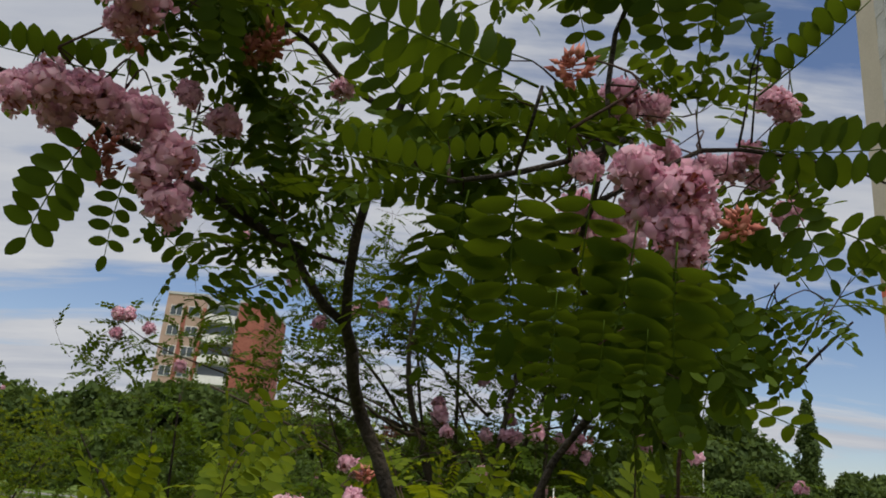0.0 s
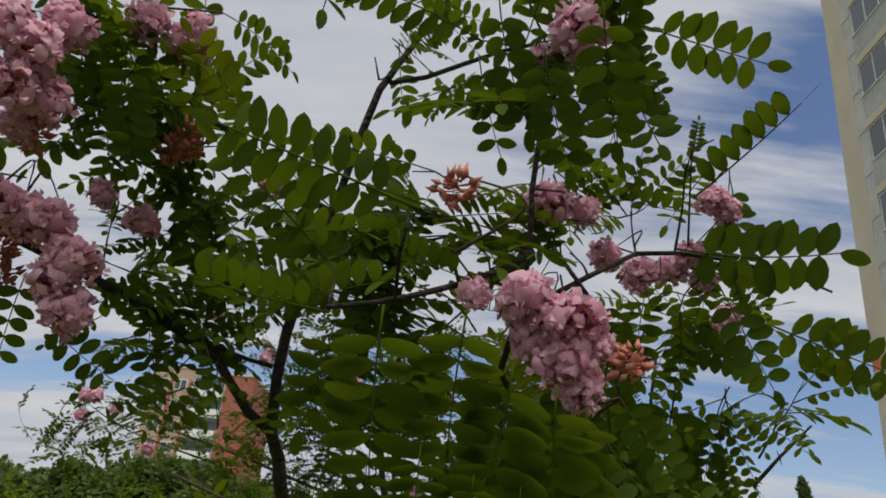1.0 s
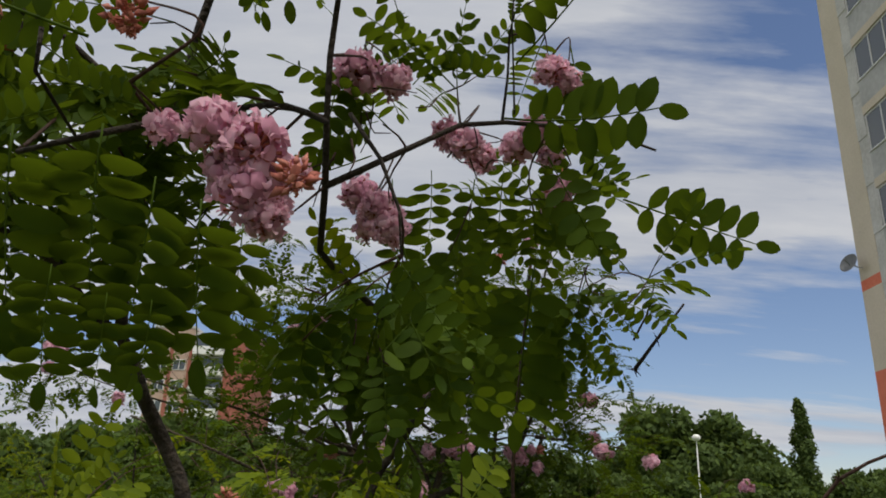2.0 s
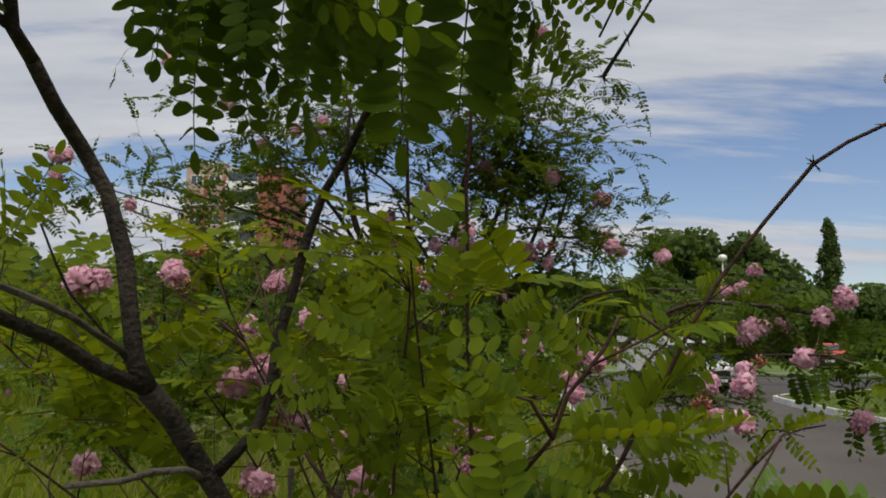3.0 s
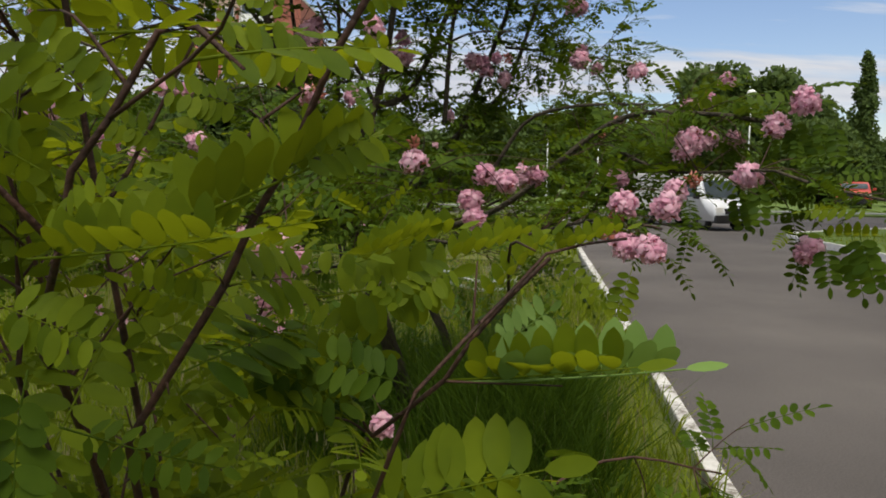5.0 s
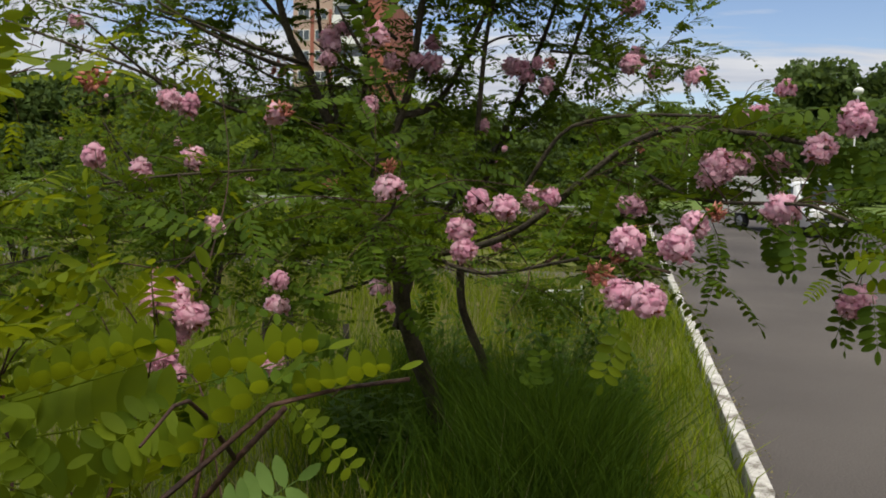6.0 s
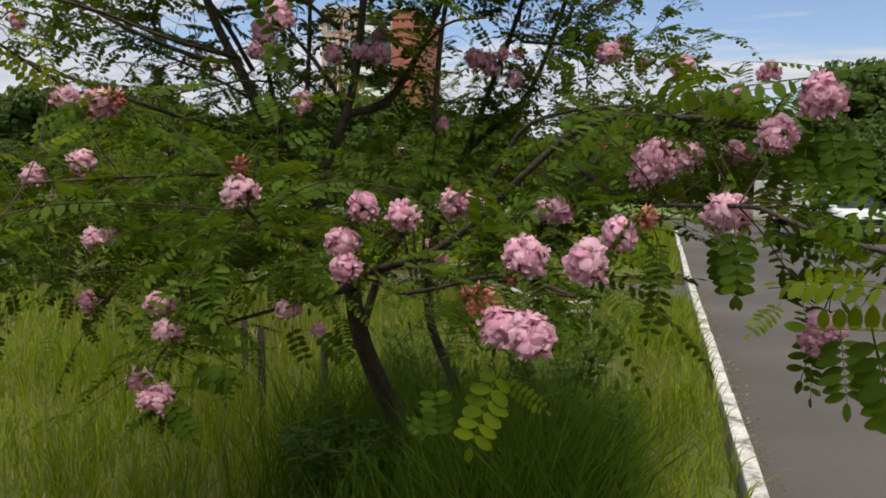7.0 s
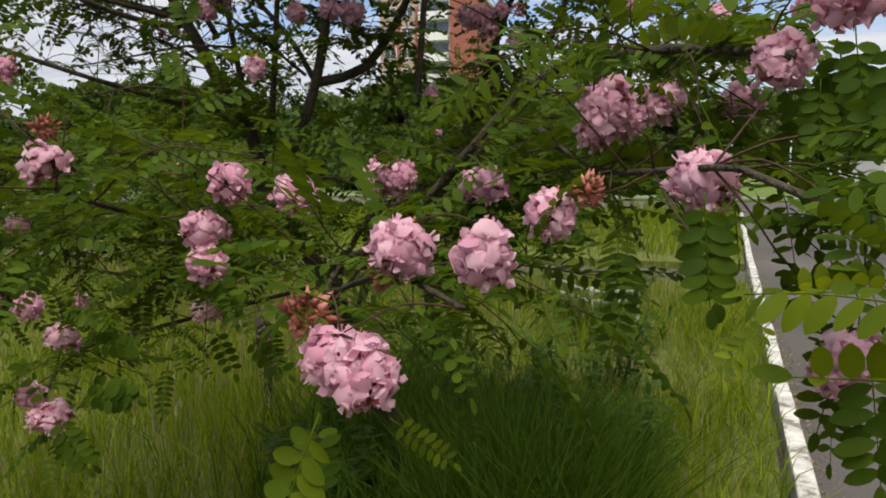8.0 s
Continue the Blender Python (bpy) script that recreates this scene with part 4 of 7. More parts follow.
# ---- cars ----
def shell(profile, half, tuck, name):
    """A car body swept across its width from a side outline, drawn in towards the top."""
    bm = bmesh.new()
    rows = []
    for s in (-1.0, -0.92, -0.5, 0.5, 0.92, 1.0):
        row = []
        for x, z in profile:
            w = half * (1 - tuck * max(0.0, z - 0.75))
            k = 0.94 if abs(s) == 1.0 else 1.0
            row.append(bm.verts.new((0.0 + x * (1 if abs(s) < 1 else 0.985), s * w, 0.2 + (z - 0.2) * (k if abs(s) == 1 else 1))))
        rows.append(row)
    n = len(profile)
    for a, b in zip(rows, rows[1:]):
        for i in range(n):
            j = (i + 1) % n
            bm.faces.new((a[i], a[j], b[j], b[i]))
    bm.faces.new(rows[0][::-1])
    bm.faces.new(rows[-1])
    bmesh.ops.recalc_face_normals(bm, faces=bm.faces)
    for f in bm.faces:
        f.smooth = True
    return bm


def wheel(parent, x, y):
    s = 1 if y > 0 else -1
    tyre = part("wheel", mesh_of("wheel", *tube(np.array([(x, y - 0.10, 0.32), (x, y + 0.10, 0.32)]), 0.32, 0.32, 20), TYRE), None, parent)
    part("rim", mesh_of("rim", *tube(np.array([(x, y + s * 0.098, 0.32), (x, y + s * 0.112, 0.32)]), 0.20, 0.19, 14), METAL_GREY), None, tyre)


def car(base, heading, paint, label, suv=True):
    h = 1.62 if suv else 1.44
    root = thing("car", base, label, "car", "parked cars")
    root.rotation_euler.z = radians(heading)
    side = [(2.05, 0.30), (2.12, 0.55), (2.05, 0.86), (1.15, 1.02), (0.55, h - 0.10), (0.30, h - 0.02), (-0.9, h), (-1.7, h - 0.1), (-2.05, 1.0), (-2.12, 0.6), (-2.05, 0.30)]
    body = part("body", shell(side, 0.88, 0.28, "body"), paint, root)
    bm = bmesh.new()
    w = 0.70
    bm.faces.new([bm.verts.new(c) for c in ((1.13, -w, 1.06), (1.13, w, 1.06), (0.60, w * 0.88, h - 0.11), (0.60, -w * 0.88, h - 0.11))])
    bmesh.ops.solidify(bm, geom=bm.faces[:], thickness=-0.03)
    bmesh.ops.translate(bm, verts=bm.verts, vec=(0.03, 0, 0.02))
    part("windscreen", bm, SCREEN, root)
    for s in (-1, 1):
        bm = bmesh.new()
        pts = [(0.95, 0.86, 1.02), (0.42, 0.75, h - 0.14), (-0.5, 0.75, h - 0.12), (-0.5, 0.86, 1.0)]
        bm.faces.new([bm.verts.new((x, s * (y + 0.02), z)) for x, y, z in pts])
        bmesh.ops.solidify(bm, geom=bm.faces[:], thickness=0.02)
        part("side_window", bm, SCREEN, root)
        bm = bmesh.new()
        pts = [(-0.58, 0.86, 1.0), (-0.58, 0.75, h - 0.12), (-1.5, 0.74, h - 0.15), (-1.75, 0.84, 1.02)]
        bm.faces.new([bm.verts.new((x, s * (y + 0.02), z)) for x, y, z in pts])
        bmesh.ops.solidify(bm, geom=bm.faces[:], thickness=0.02)
        part("side_window", bm, SCREEN, root)
        part("mirror", box(bmesh.new(), 0.75, 0.88, s * 0.90, s * 1.08, 0.98, 1.12, 0.02), paint, root)
        part("headlight", box(bmesh.new(), 1.98, 2.10, s * 0.52, s * 0.84, 0.70, 0.84, 0.02), LAMP_GLASS, root)
        for x in (1.32, -1.30):
            wheel(root, x, s * 0.80)
    part("grille", box(bmesh.new(), 1.98, 2.13, -0.48, 0.48, 0.56, 0.82, 0.02), PLASTIC, root)
    part("bumper", box(bmesh.new(), 1.95, 2.18, -0.84, 0.84, 0.24, 0.54, 0.04), PLASTIC, root)
    part("number_plate", box(bmesh.new(), 2.178, 2.19, -0.26, 0.26, 0.40, 0.51), FRAME_WHITE, root)
    return root


car((21.0, 44.5, 0.08), -115, CAR_RED, "red car parked beside the lawn", False)


def box_van(base, heading):
    root = thing("box_van", base, "small white box van with a black bumper parked on the road", "van", "parked cars")
    root.rotation_euler.z = radians(heading)
    root.scale = (0.8, 0.8, 0.8)
    part("cargo_box", box(bmesh.new(), -2.6, 0.55, -0.95, 0.95, 0.62, 2.0, 0.04), BODY_BOX, root)
    part("chassis", box(bmesh.new(), -2.5, 2.3, -0.45, 0.45, 0.36, 0.60), PLASTIC, root)
    side = [(2.45, 0.36), (2.5, 0.7), (2.35, 0.98), (1.75, 1.12), (1.35, 1.80), (1.1, 1.86), (0.62, 1.84), (0.62, 0.36)]
    part("cab", shell(side, 0.86, 0.12, "cab"), CAR_WHITE, root)
    bm = bmesh.new()
    bm.faces.new([bm.verts.new(c) for c in ((1.78, -0.7, 1.15), (1.78, 0.7, 1.15), (1.42, 0.64, 1.76), (1.42, -0.64, 1.76))])
    bmesh.ops.solidify(bm, geom=bm.faces[:], thickness=-0.03)
    bmesh.ops.translate(bm, verts=bm.verts, vec=(0.03, 0, 0.02))
    part("windscreen", bm, SCREEN, root)
    part("bumper", box(bmesh.new(), 2.3, 2.56, -0.84, 0.84, 0.28, 0.56, 0.04), PLASTIC, root)
    part("grille", box(bmesh.new(), 2.40, 2.52, -0.45, 0.45, 0.60, 0.80, 0.02), PLASTIC, root)
    part("number_plate", box(bmesh.new(), 2.555, 2.57, -0.26, 0.26, 0.40, 0.51), FRAME_WHITE, root)
    for s in (-1, 1):
        part("headlight", box(bmesh.new(), 2.36, 2.50, s * 0.52, s * 0.82, 0.64, 0.84, 0.02), LAMP_GLASS, root)
        part("mirror", box(bmesh.new(), 1.55, 1.68, s * 0.90, s * 1.10, 1.10, 1.36, 0.02), PLASTIC, root)
        part("side_window", box(bmesh.new(), 0.75, 1.35, s * 0.79, s * 0.85, 1.16, 1.68, 0.01), SCREEN, root)
        for x in (1.75, -1.6):
            wheel(root, x, s * 0.72)
    return root


box_van((6.6, 24.0, 0), -68)


# ---- low white pipe fence in the grass ----
def pipe_fence(base):
    root = thing("low_fence", base, "bent white-painted pipe fence standing in the grass", "fence")
    for name, pts in (("rail", [(-0.35, 0, 0.42), (-0.05, 0.1, 0.31), (0.34, 0.05, 0.33)]), ("rail", [(-0.30, 0.02, 0.30), (0.0, 0.12, 0.22), (0.34, 0.07, 0.25)]),
                      ("post", [(-0.02, 0.1, -0.2), (-0.04, 0.1, 0.34)]), ("post", [(0.33, 0.06, -0.2), (0.34, 0.06, 0.38)])):
        part(name, mesh_of(name, *tube(smooth_line(pts, 0.06), 0.016, 0.016, 7), PIPE_WHITE), None, root)


pipe_fence((0.33, 7.6, 0.08))
for n, (x, y, h) in enumerate([(-0.95, 4.6, 0.62), (-0.72, 4.9, 0.5), (-1.35, 5.2, 0.55)]):
    stake = thing("stake", (x, y, 0.05), "weathered grey wooden stake in the grass", "stake", "stakes")
    part("shaft", mesh_of("shaft", *tube(np.array([(0, 0, 0), (0.01, 0, h * 0.5), (0.0, 0.01, h)]), 0.022, 0.019, 6), BARK), None, stake)


# ---- the shrub over the camera ----
A = Shrub((-0.15, 1.06, 0.05), "pink locust shrub with dark thorny stems and hanging blossom", 21)
A.room = 0.13
A.limb([(-0.150, 1.060, 0.050), (-0.160, 1.050, 0.600), (-0.170, 1.040, 1.000), (-0.219, 1.026, 1.216), (-0.250, 1.017, 1.269), (-0.289, 0.982, 1.346), (-0.305, 0.957, 1.375)], 0.0155, 0.0125, "trunk", BARK)
A.limb([(-0.305, 0.957, 1.375), (-0.317, 0.948, 1.406), (-0.331, 0.959, 1.456), (-0.349, 0.974, 1.527), (-0.381, 0.987, 1.602), (-0.408, 0.980, 1.649), (-0.420, 0.933, 1.689), (-0.421, 0.884, 1.724)], 0.0118, 0.0082, "trunk", BARK)
A.limb([(-0.421, 0.884, 1.724), (-0.430, 0.859, 1.750), (-0.432, 0.845, 1.813), (-0.428, 0.836, 1.866), (-0.418, 0.829, 1.922), (-0.400, 0.813, 1.992), (-0.383, 0.797, 2.049), (-0.366, 0.774, 2.112), (-0.349, 0.759, 2.172), (-0.335, 0.761, 2.204), (-0.303, 0.775, 2.284), (-0.271, 0.761, 2.375)], 0.008, 0.0035)
A.limb([(-0.430, 0.859, 1.750), (-0.458, 0.845, 1.769), (-0.481, 0.829, 1.798), (-0.500, 0.813, 1.824), (-0.522, 0.794, 1.835), (-0.557, 0.759, 1.848), (-0.583, 0.735, 1.859), (-0.603, 0.704, 1.863), (-0.635, 0.664, 1.871), (-0.658, 0.628, 1.874), (-0.682, 0.598, 1.884), (-0.708, 0.567, 1.890), (-0.735, 0.537, 1.888), (-0.765, 0.503, 1.884)], 0.006, 0.0042)
A.limb([(-0.393, 0.807, 2.017), (-0.433, 0.780, 2.026), (-0.468, 0.754, 2.040), (-0.495, 0.726, 2.059), (-0.527, 0.699, 2.069), (-0.554, 0.671, 2.080), (-0.584, 0.637, 2.094), (-0.621, 0.598, 2.106), (-0.658, 0.554, 2.119)], 0.0044, 0.0028)
A.limb([(-0.438, 0.841, 1.824), (-0.465, 0.830, 1.827), (-0.491, 0.813, 1.831), (-0.516, 0.794, 1.839)], 0.0032, 0.0022)
A.limb([(-0.305, 0.957, 1.375), (-0.341, 0.910, 1.401), (-0.363, 0.866, 1.429), (-0.380, 0.798, 1.450), (-0.386, 0.696, 1.472), (-0.387, 0.618, 1.479)], 0.008, 0.0058)
A.limb([(-0.327, 0.944, 1.415), (-0.355, 0.881, 1.452), (-0.367, 0.828, 1.468), (-0.376, 0.788, 1.478), (-0.378, 0.701, 1.494)], 0.004, 0.0032, "branch", BARK_PALE)
A.limb([(-0.250, 1.017, 1.269), (-0.267, 0.982, 1.286), (-0.289, 0.942, 1.290), (-0.300, 0.893, 1.289), (-0.317, 0.820, 1.298)], 0.0046, 0.0032, "branch", BARK_PALE)
A.limb([(-0.250, 1.002, 1.158), (-0.277, 0.964, 1.180), (-0.297, 0.894, 1.208), (-0.303, 0.827, 1.234), (-0.317, 0.754, 1.266)], 0.006, 0.0046)
A.limb([(-0.250, 1.017, 1.269), (-0.223, 1.026, 1.300), (-0.203, 1.035, 1.326), (-0.191, 1.047, 1.372), (-0.187, 1.056, 1.433), (-0.175, 1.063, 1.483), (-0.157, 1.065, 1.562), (-0.136, 1.055, 1.618), (-0.108, 1.040, 1.660), (-0.078, 1.001, 1.705), (-0.047, 0.964, 1.734)], 0.0078, 0.0052)
A.limb([(-0.047, 0.964, 1.734), (-0.181, 0.688, 1.803), (-0.172, 0.630, 1.846), (-0.169, 0.587, 1.894), (-0.170, 0.580, 1.952), (-0.166, 0.571, 2.005), (-0.158, 0.483, 2.021), (-0.145, 0.406, 2.042)], 0.0046, 0.0022)
A.limb([(-0.169, 0.589, 1.890), (-0.182, 0.461, 1.833), (-0.209, 0.415, 1.799), (-0.234, 0.394, 1.779), (-0.266, 0.383, 1.763), (-0.287, 0.385, 1.758), (-0.313, 0.396, 1.757)], 0.0026, 0.0016)
A.limb([(-0.172, 0.630, 1.846), (-0.101, 0.658, 1.901), (-0.049, 0.671, 1.937), (-0.004, 0.675, 1.944), (0.042, 0.670, 1.939), (0.106, 0.657, 1.923), (0.139, 0.647, 1.904)], 0.0034, 0.0012)
A.limb([(-0.007, 0.676, 1.944), (-0.003, 0.659, 1.986), (-0.003, 0.643, 2.024), (0.001, 0.629, 2.043), (0.019, 0.617, 2.049)], 0.0016, 0.0008)
A.limb([(0.005, 0.669, 1.950), (0.002, 0.650, 1.988), (-0.002, 0.626, 2.030), (-0.001, 0.606, 2.060)], 0.0012, 0.0007)
A.limb([(-0.264, 0.312, 1.785), (-0.268, 0.322, 1.766), (-0.271, 0.376, 1.759)], 0.0013, 0.001)
A.limb([(-0.334, 0.757, 2.193), (-0.352, 0.760, 2.188), (-0.359, 0.743, 2.210)], 0.0026, 0.001)
A.limb([(-0.337, 0.762, 2.186), (-0.290, 0.732, 2.178), (-0.251, 0.681, 2.161), (-0.205, 0.626, 2.144), (-0.164, 0.574, 2.119)], 0.0036, 0.002)
A.limb([(-0.148, 0.582, 1.895), (-0.118, 0.573, 1.848), (-0.099, 0.564, 1.798), (-0.095, 0.554, 1.756)], 0.0022, 0.001)
A.limb([(-0.314, 0.949, 1.391), (-0.343, 0.932, 1.434), (-0.368, 0.896, 1.477), (-0.375, 0.879, 1.505), (-0.383, 0.858, 1.545)], 0.002, 0.0012, "branch", BARK, thorns=6)
A.limb([(0.199, 0.990, 1.797), (0.215, 0.975, 1.830), (0.223, 0.958, 1.869)], 0.0016, 0.0009)
A.limb([(0.214, 1.049, 1.769), (0.237, 1.011, 1.805), (0.260, 0.959, 1.841)], 0.003, 0.0014, "branch", BARK, thorns=10)
S = A.sign_leaf
S((-0.633, 0.575, 1.913), (-0.741, 0.516, 1.894), (0.05, -0.50, 1.00), "stand", 1)
S((-0.647, 0.579, 1.860), (-0.712, 0.580, 1.747), (0.57, -0.60, -0.18), "hang", 2)
S((-0.627, 0.612, 1.835), (-0.645, 0.630, 1.743), (1.05, -1.22, -0.23), "hang", 0)
S((-0.629, 0.666, 1.807), (-0.560, 0.708, 1.751), (0.07, -1.22, -0.31), "hang", 0)
S((-0.587, 0.700, 1.827), (-0.642, 0.690, 1.780), (0.43, -0.79, -0.13), "kind", 1)
S((-0.669, 0.433, 1.994), (-0.646, 0.483, 1.946), (1.82, -0.19, -1.47), "kind", 4)
S((-0.684, 0.505, 1.979), (-0.623, 0.549, 1.966), (0.57, -1.12, -0.80), "kind", 6)
S((-0.574, 0.619, 1.926), (-0.578, 0.648, 1.856), (0.67, -0.92, -0.86), "kind", 3, YOUNG)
S((-0.451, 0.591, 2.003), (-0.506, 0.530, 2.065), (0.31, -0.87, -0.86), "hang", 1, YOUNG)
S((-0.670, 0.609, 1.927), (-0.644, 0.594, 1.981), (-0.13, -1.17, -0.45), "kind", 2)
S((-0.546, 0.523, 2.021), (-0.557, 0.575, 1.932), (0.22, -0.78, -0.05), "hang", 2)
S((-0.600, 0.548, 1.987), (-0.544, 0.588, 1.961), (0.15, -1.00, -0.55), "kind", 5)
S((-0.523, 0.609, 2.039), (-0.615, 0.581, 2.024), (0.59, -0.96, -0.17), "kind", 0)
S((-0.532, 0.750, 1.864), (-0.467, 0.748, 1.913), (-0.10, -1.17, -0.35), "kind", 1)
S((-0.547, 0.718, 1.878), (-0.613, 0.706, 1.846), (0.11, -1.05, -0.20), "kind", 7)
S((-0.514, 0.785, 1.837), (-0.439, 0.789, 1.874), (0.38, -0.91, -0.37), "kind", 2)
S((-0.566, 0.765, 1.852), (-0.561, 0.790, 1.765), (0.63, -0.82, -0.30), "hang", 0)
S((-0.490, 0.830, 1.810), (-0.539, 0.834, 1.736), (0.53, -1.18, -0.16), "kind", 8)
S((-0.494, 0.777, 1.984), (-0.392, 0.794, 1.986), (0.32, -0.90, -0.56), "stand", 0)
S((-0.484, 0.735, 2.026), (-0.530, 0.764, 1.943), (0.31, -1.01, -0.58), "kind", 4)
S((-0.517, 0.725, 1.986), (-0.560, 0.749, 1.904), (0.01, -0.55, -0.53), "kind", 6, YOUNG)
S((-0.262, 0.351, 1.807), (-0.391, 0.321, 1.842), (0.18, -0.82, -0.53), "row", 2)
S((-0.304, 0.350, 1.739), (-0.388, 0.338, 1.744), (0.10, -0.60, 0.90), "stand", 1)
S((-0.231, 0.667, 2.144), (-0.293, 0.698, 2.104), (-1.00, -0.76, 0.04), "kind", 3)
S((-0.254, 0.639, 2.133), (-0.302, 0.621, 2.157), (0.27, -0.18, 0.27), "kind", 2)
S((-0.192, 0.353, 1.932), (-0.178, 0.399, 1.862), (-0.10, -0.31, -0.94), "hang", 2)
S((-0.162, 0.319, 1.945), (-0.143, 0.371, 1.870), (-0.32, -1.39, -0.39), "hang", 1)
S((-0.127, 0.336, 1.926), (-0.150, 0.380, 1.879), (-0.26, -0.35, -0.66), "hang", 0)
S((-0.224, 0.367, 1.986), (-0.206, 0.426, 1.906), (-0.64, -0.46, -0.94), "hang", 2)
S((-0.233, 0.442, 1.992), (-0.213, 0.489, 1.920), (-0.43, -0.86, -0.41), "hang", 0)
S((-0.128, 0.359, 1.964), (-0.044, 0.349, 1.928), (-0.48, -0.67, -1.08), "hang", 1)
S((-0.168, 0.377, 1.959), (-0.195, 0.418, 1.915), (0.24, -0.80, -0.56), "kind", 2)
S((-0.133, 0.379, 1.975), (-0.094, 0.401, 1.929), (0.06, -0.64, -0.48), "kind", 4)
S((-0.279, 0.450, 2.048), (-0.223, 0.478, 2.010), (-0.30, -0.80, -0.53), "kind", 6)
S((0.004, 0.646, 1.994), (0.096, 0.554, 2.061), (-0.45, -0.45, 0.90), "stand", 1)
S((-0.005, 0.674, 1.948), (0.141, 0.620, 1.906), (-0.37, -0.73, -0.36), "hang", 2)
S((-0.084, 0.653, 1.994), (-0.002, 0.639, 1.966), (0.20, -0.60, 1.00), "stand", 0)
S((0.039, 0.674, 1.907), (0.094, 0.686, 1.802), (-0.34, -0.85, 0.56), "hang", 1)
S((-0.101, 0.535, 1.753), (-0.053, 0.533, 1.683), (-0.20, -0.79, -0.18), "hang", 1)
S((-0.057, 0.552, 1.705), (-0.016, 0.543, 1.660), (-0.59, -0.68, -0.16), "hang", 0)
S((0.073, 0.729, 1.935), (0.098, 0.733, 1.898), (-0.37, -0.13, 0.36), "kind", 7)
S((-0.050, 0.671, 1.886), (0.022, 0.647, 1.879), (-0.17, -0.86, 1.11), "kind", 1)
S((-0.001, 0.626, 2.030), (0.001, 0.602, 2.064), (-0.19, -1.04, -0.34), "kind", 3)
S((-0.099, 0.666, 1.978), (-0.044, 0.622, 2.023), (-0.22, -0.83, -0.32), "kind", 0)
S((-0.147, 0.640, 1.960), (-0.086, 0.605, 1.995), (-0.16, -0.35, -0.43), "kind", 8)
S((-0.273, 0.323, 1.737), (-0.277, 0.348, 1.644), (-0.02, -0.83, -0.32), "drape", 1)
S((-0.230, 0.323, 1.739), (-0.239, 0.348, 1.656), (-0.02, -0.96, -0.13), "drape", 1)
S((-0.204, 0.332, 1.716), (-0.210, 0.352, 1.629), (-0.31, -0.91, -0.40), "drape", 2)
S((-0.181, 0.334, 1.706), (-0.183, 0.351, 1.626), (-0.31, -0.94, -0.13), "drape", 1)
S((-0.247, 0.336, 1.671), (-0.249, 0.344, 1.613), (0.12, -0.76, -0.30), "drape", 1)
S((-0.220, 0.339, 1.659), (-0.220, 0.345, 1.613), (-0.27, -0.83, -0.07), "drape", 0)
S((-0.163, 0.347, 1.699), (-0.165, 0.361, 1.635), (-0.46, -0.88, -0.32), "drape", 0)
S((-0.300, 0.347, 1.732), (-0.310, 0.364, 1.671), (-0.08, -1.11, -0.30), "drape", 0)
S((-0.274, 0.355, 1.663), (-0.273, 0.361, 1.615), (0.22, -0.94, -0.14), "drape", 0)
S((-0.197, 0.335, 1.655), (-0.197, 0.340, 1.615), (0.07, -1.02, -0.14), "drape", 0)
S((-0.339, 0.356, 1.745), (-0.267, 0.352, 1.759), (0.05, -0.50, 1.00), "stand", 0)
S((-0.229, 0.364, 1.771), (-0.287, 0.362, 1.787), (0.00, -0.50, 1.00), "stand", 1)
S((-0.270, 0.388, 1.777), (-0.229, 0.372, 1.803), (-0.04, -1.12, -0.66), "kind", 2)
S((-0.309, 0.395, 1.760), (-0.341, 0.385, 1.781), (0.04, -1.50, -0.37), "kind", 5)
S((0.153, 0.832, 1.933), (0.311, 0.813, 1.867), (-0.26, -0.84, -0.43), "hang", 1)
S((-0.140, 0.711, 1.919), (-0.244, 0.711, 1.870), (0.00, -0.50, 1.00), "stand", 1)
S((-0.149, 0.721, 1.774), (-0.191, 0.684, 1.839), (-0.20, -0.67, -0.60), "hang", 1, YOUNG)
S((-0.318, 0.518, 1.696), (-0.318, 0.528, 1.662), (0.62, -0.94, -0.37), "kind", 2)
S((-0.043, 0.813, 1.870), (-0.057, 0.860, 1.731), (-0.20, -0.54, -0.65), "broad", 2)
S((-0.086, 0.800, 1.844), (-0.090, 0.846, 1.695), (-0.28, -0.89, -0.22), "broad", 1)
S((0.049, 0.862, 1.851), (0.027, 0.915, 1.664), (-0.05, -1.25, -0.46), "broad", 2)
S((-0.022, 0.858, 1.779), (-0.029, 0.891, 1.627), (0.28, -1.29, -0.03), "broad", 2)
S((-0.126, 0.791, 1.800), (-0.142, 0.821, 1.688), (0.36, -0.91, -0.64), "broad", 1)
S((0.034, 0.837, 1.911), (0.139, 0.839, 1.875), (0.36, -0.87, -0.36), "hang", 1)
S((0.123, 0.905, 1.855), (0.185, 0.916, 1.786), (-0.28, -1.17, -0.38), "kind", 2)
S((0.118, 0.977, 1.803), (0.183, 0.984, 1.730), (-0.12, -1.16, -0.22), "kind", 4)
S((-0.166, 0.831, 1.754), (-0.230, 0.831, 1.701), (0.50, -0.84, -0.27), "hang", 0)
S((-0.190, 0.835, 1.722), (-0.211, 0.845, 1.648), (0.48, -0.73, 0.03), "kind", 3)
S((-0.219, 0.749, 1.801), (-0.277, 0.740, 1.778), (0.09, -1.35, -0.14), "kind", 1)
S((-0.134, 0.693, 1.950), (-0.200, 0.694, 1.924), (0.20, -0.93, -0.40), "broad", 1)
S((0.095, 0.789, 1.987), (0.148, 0.809, 1.935), (-0.27, -1.01, -0.04), "broad", 0)
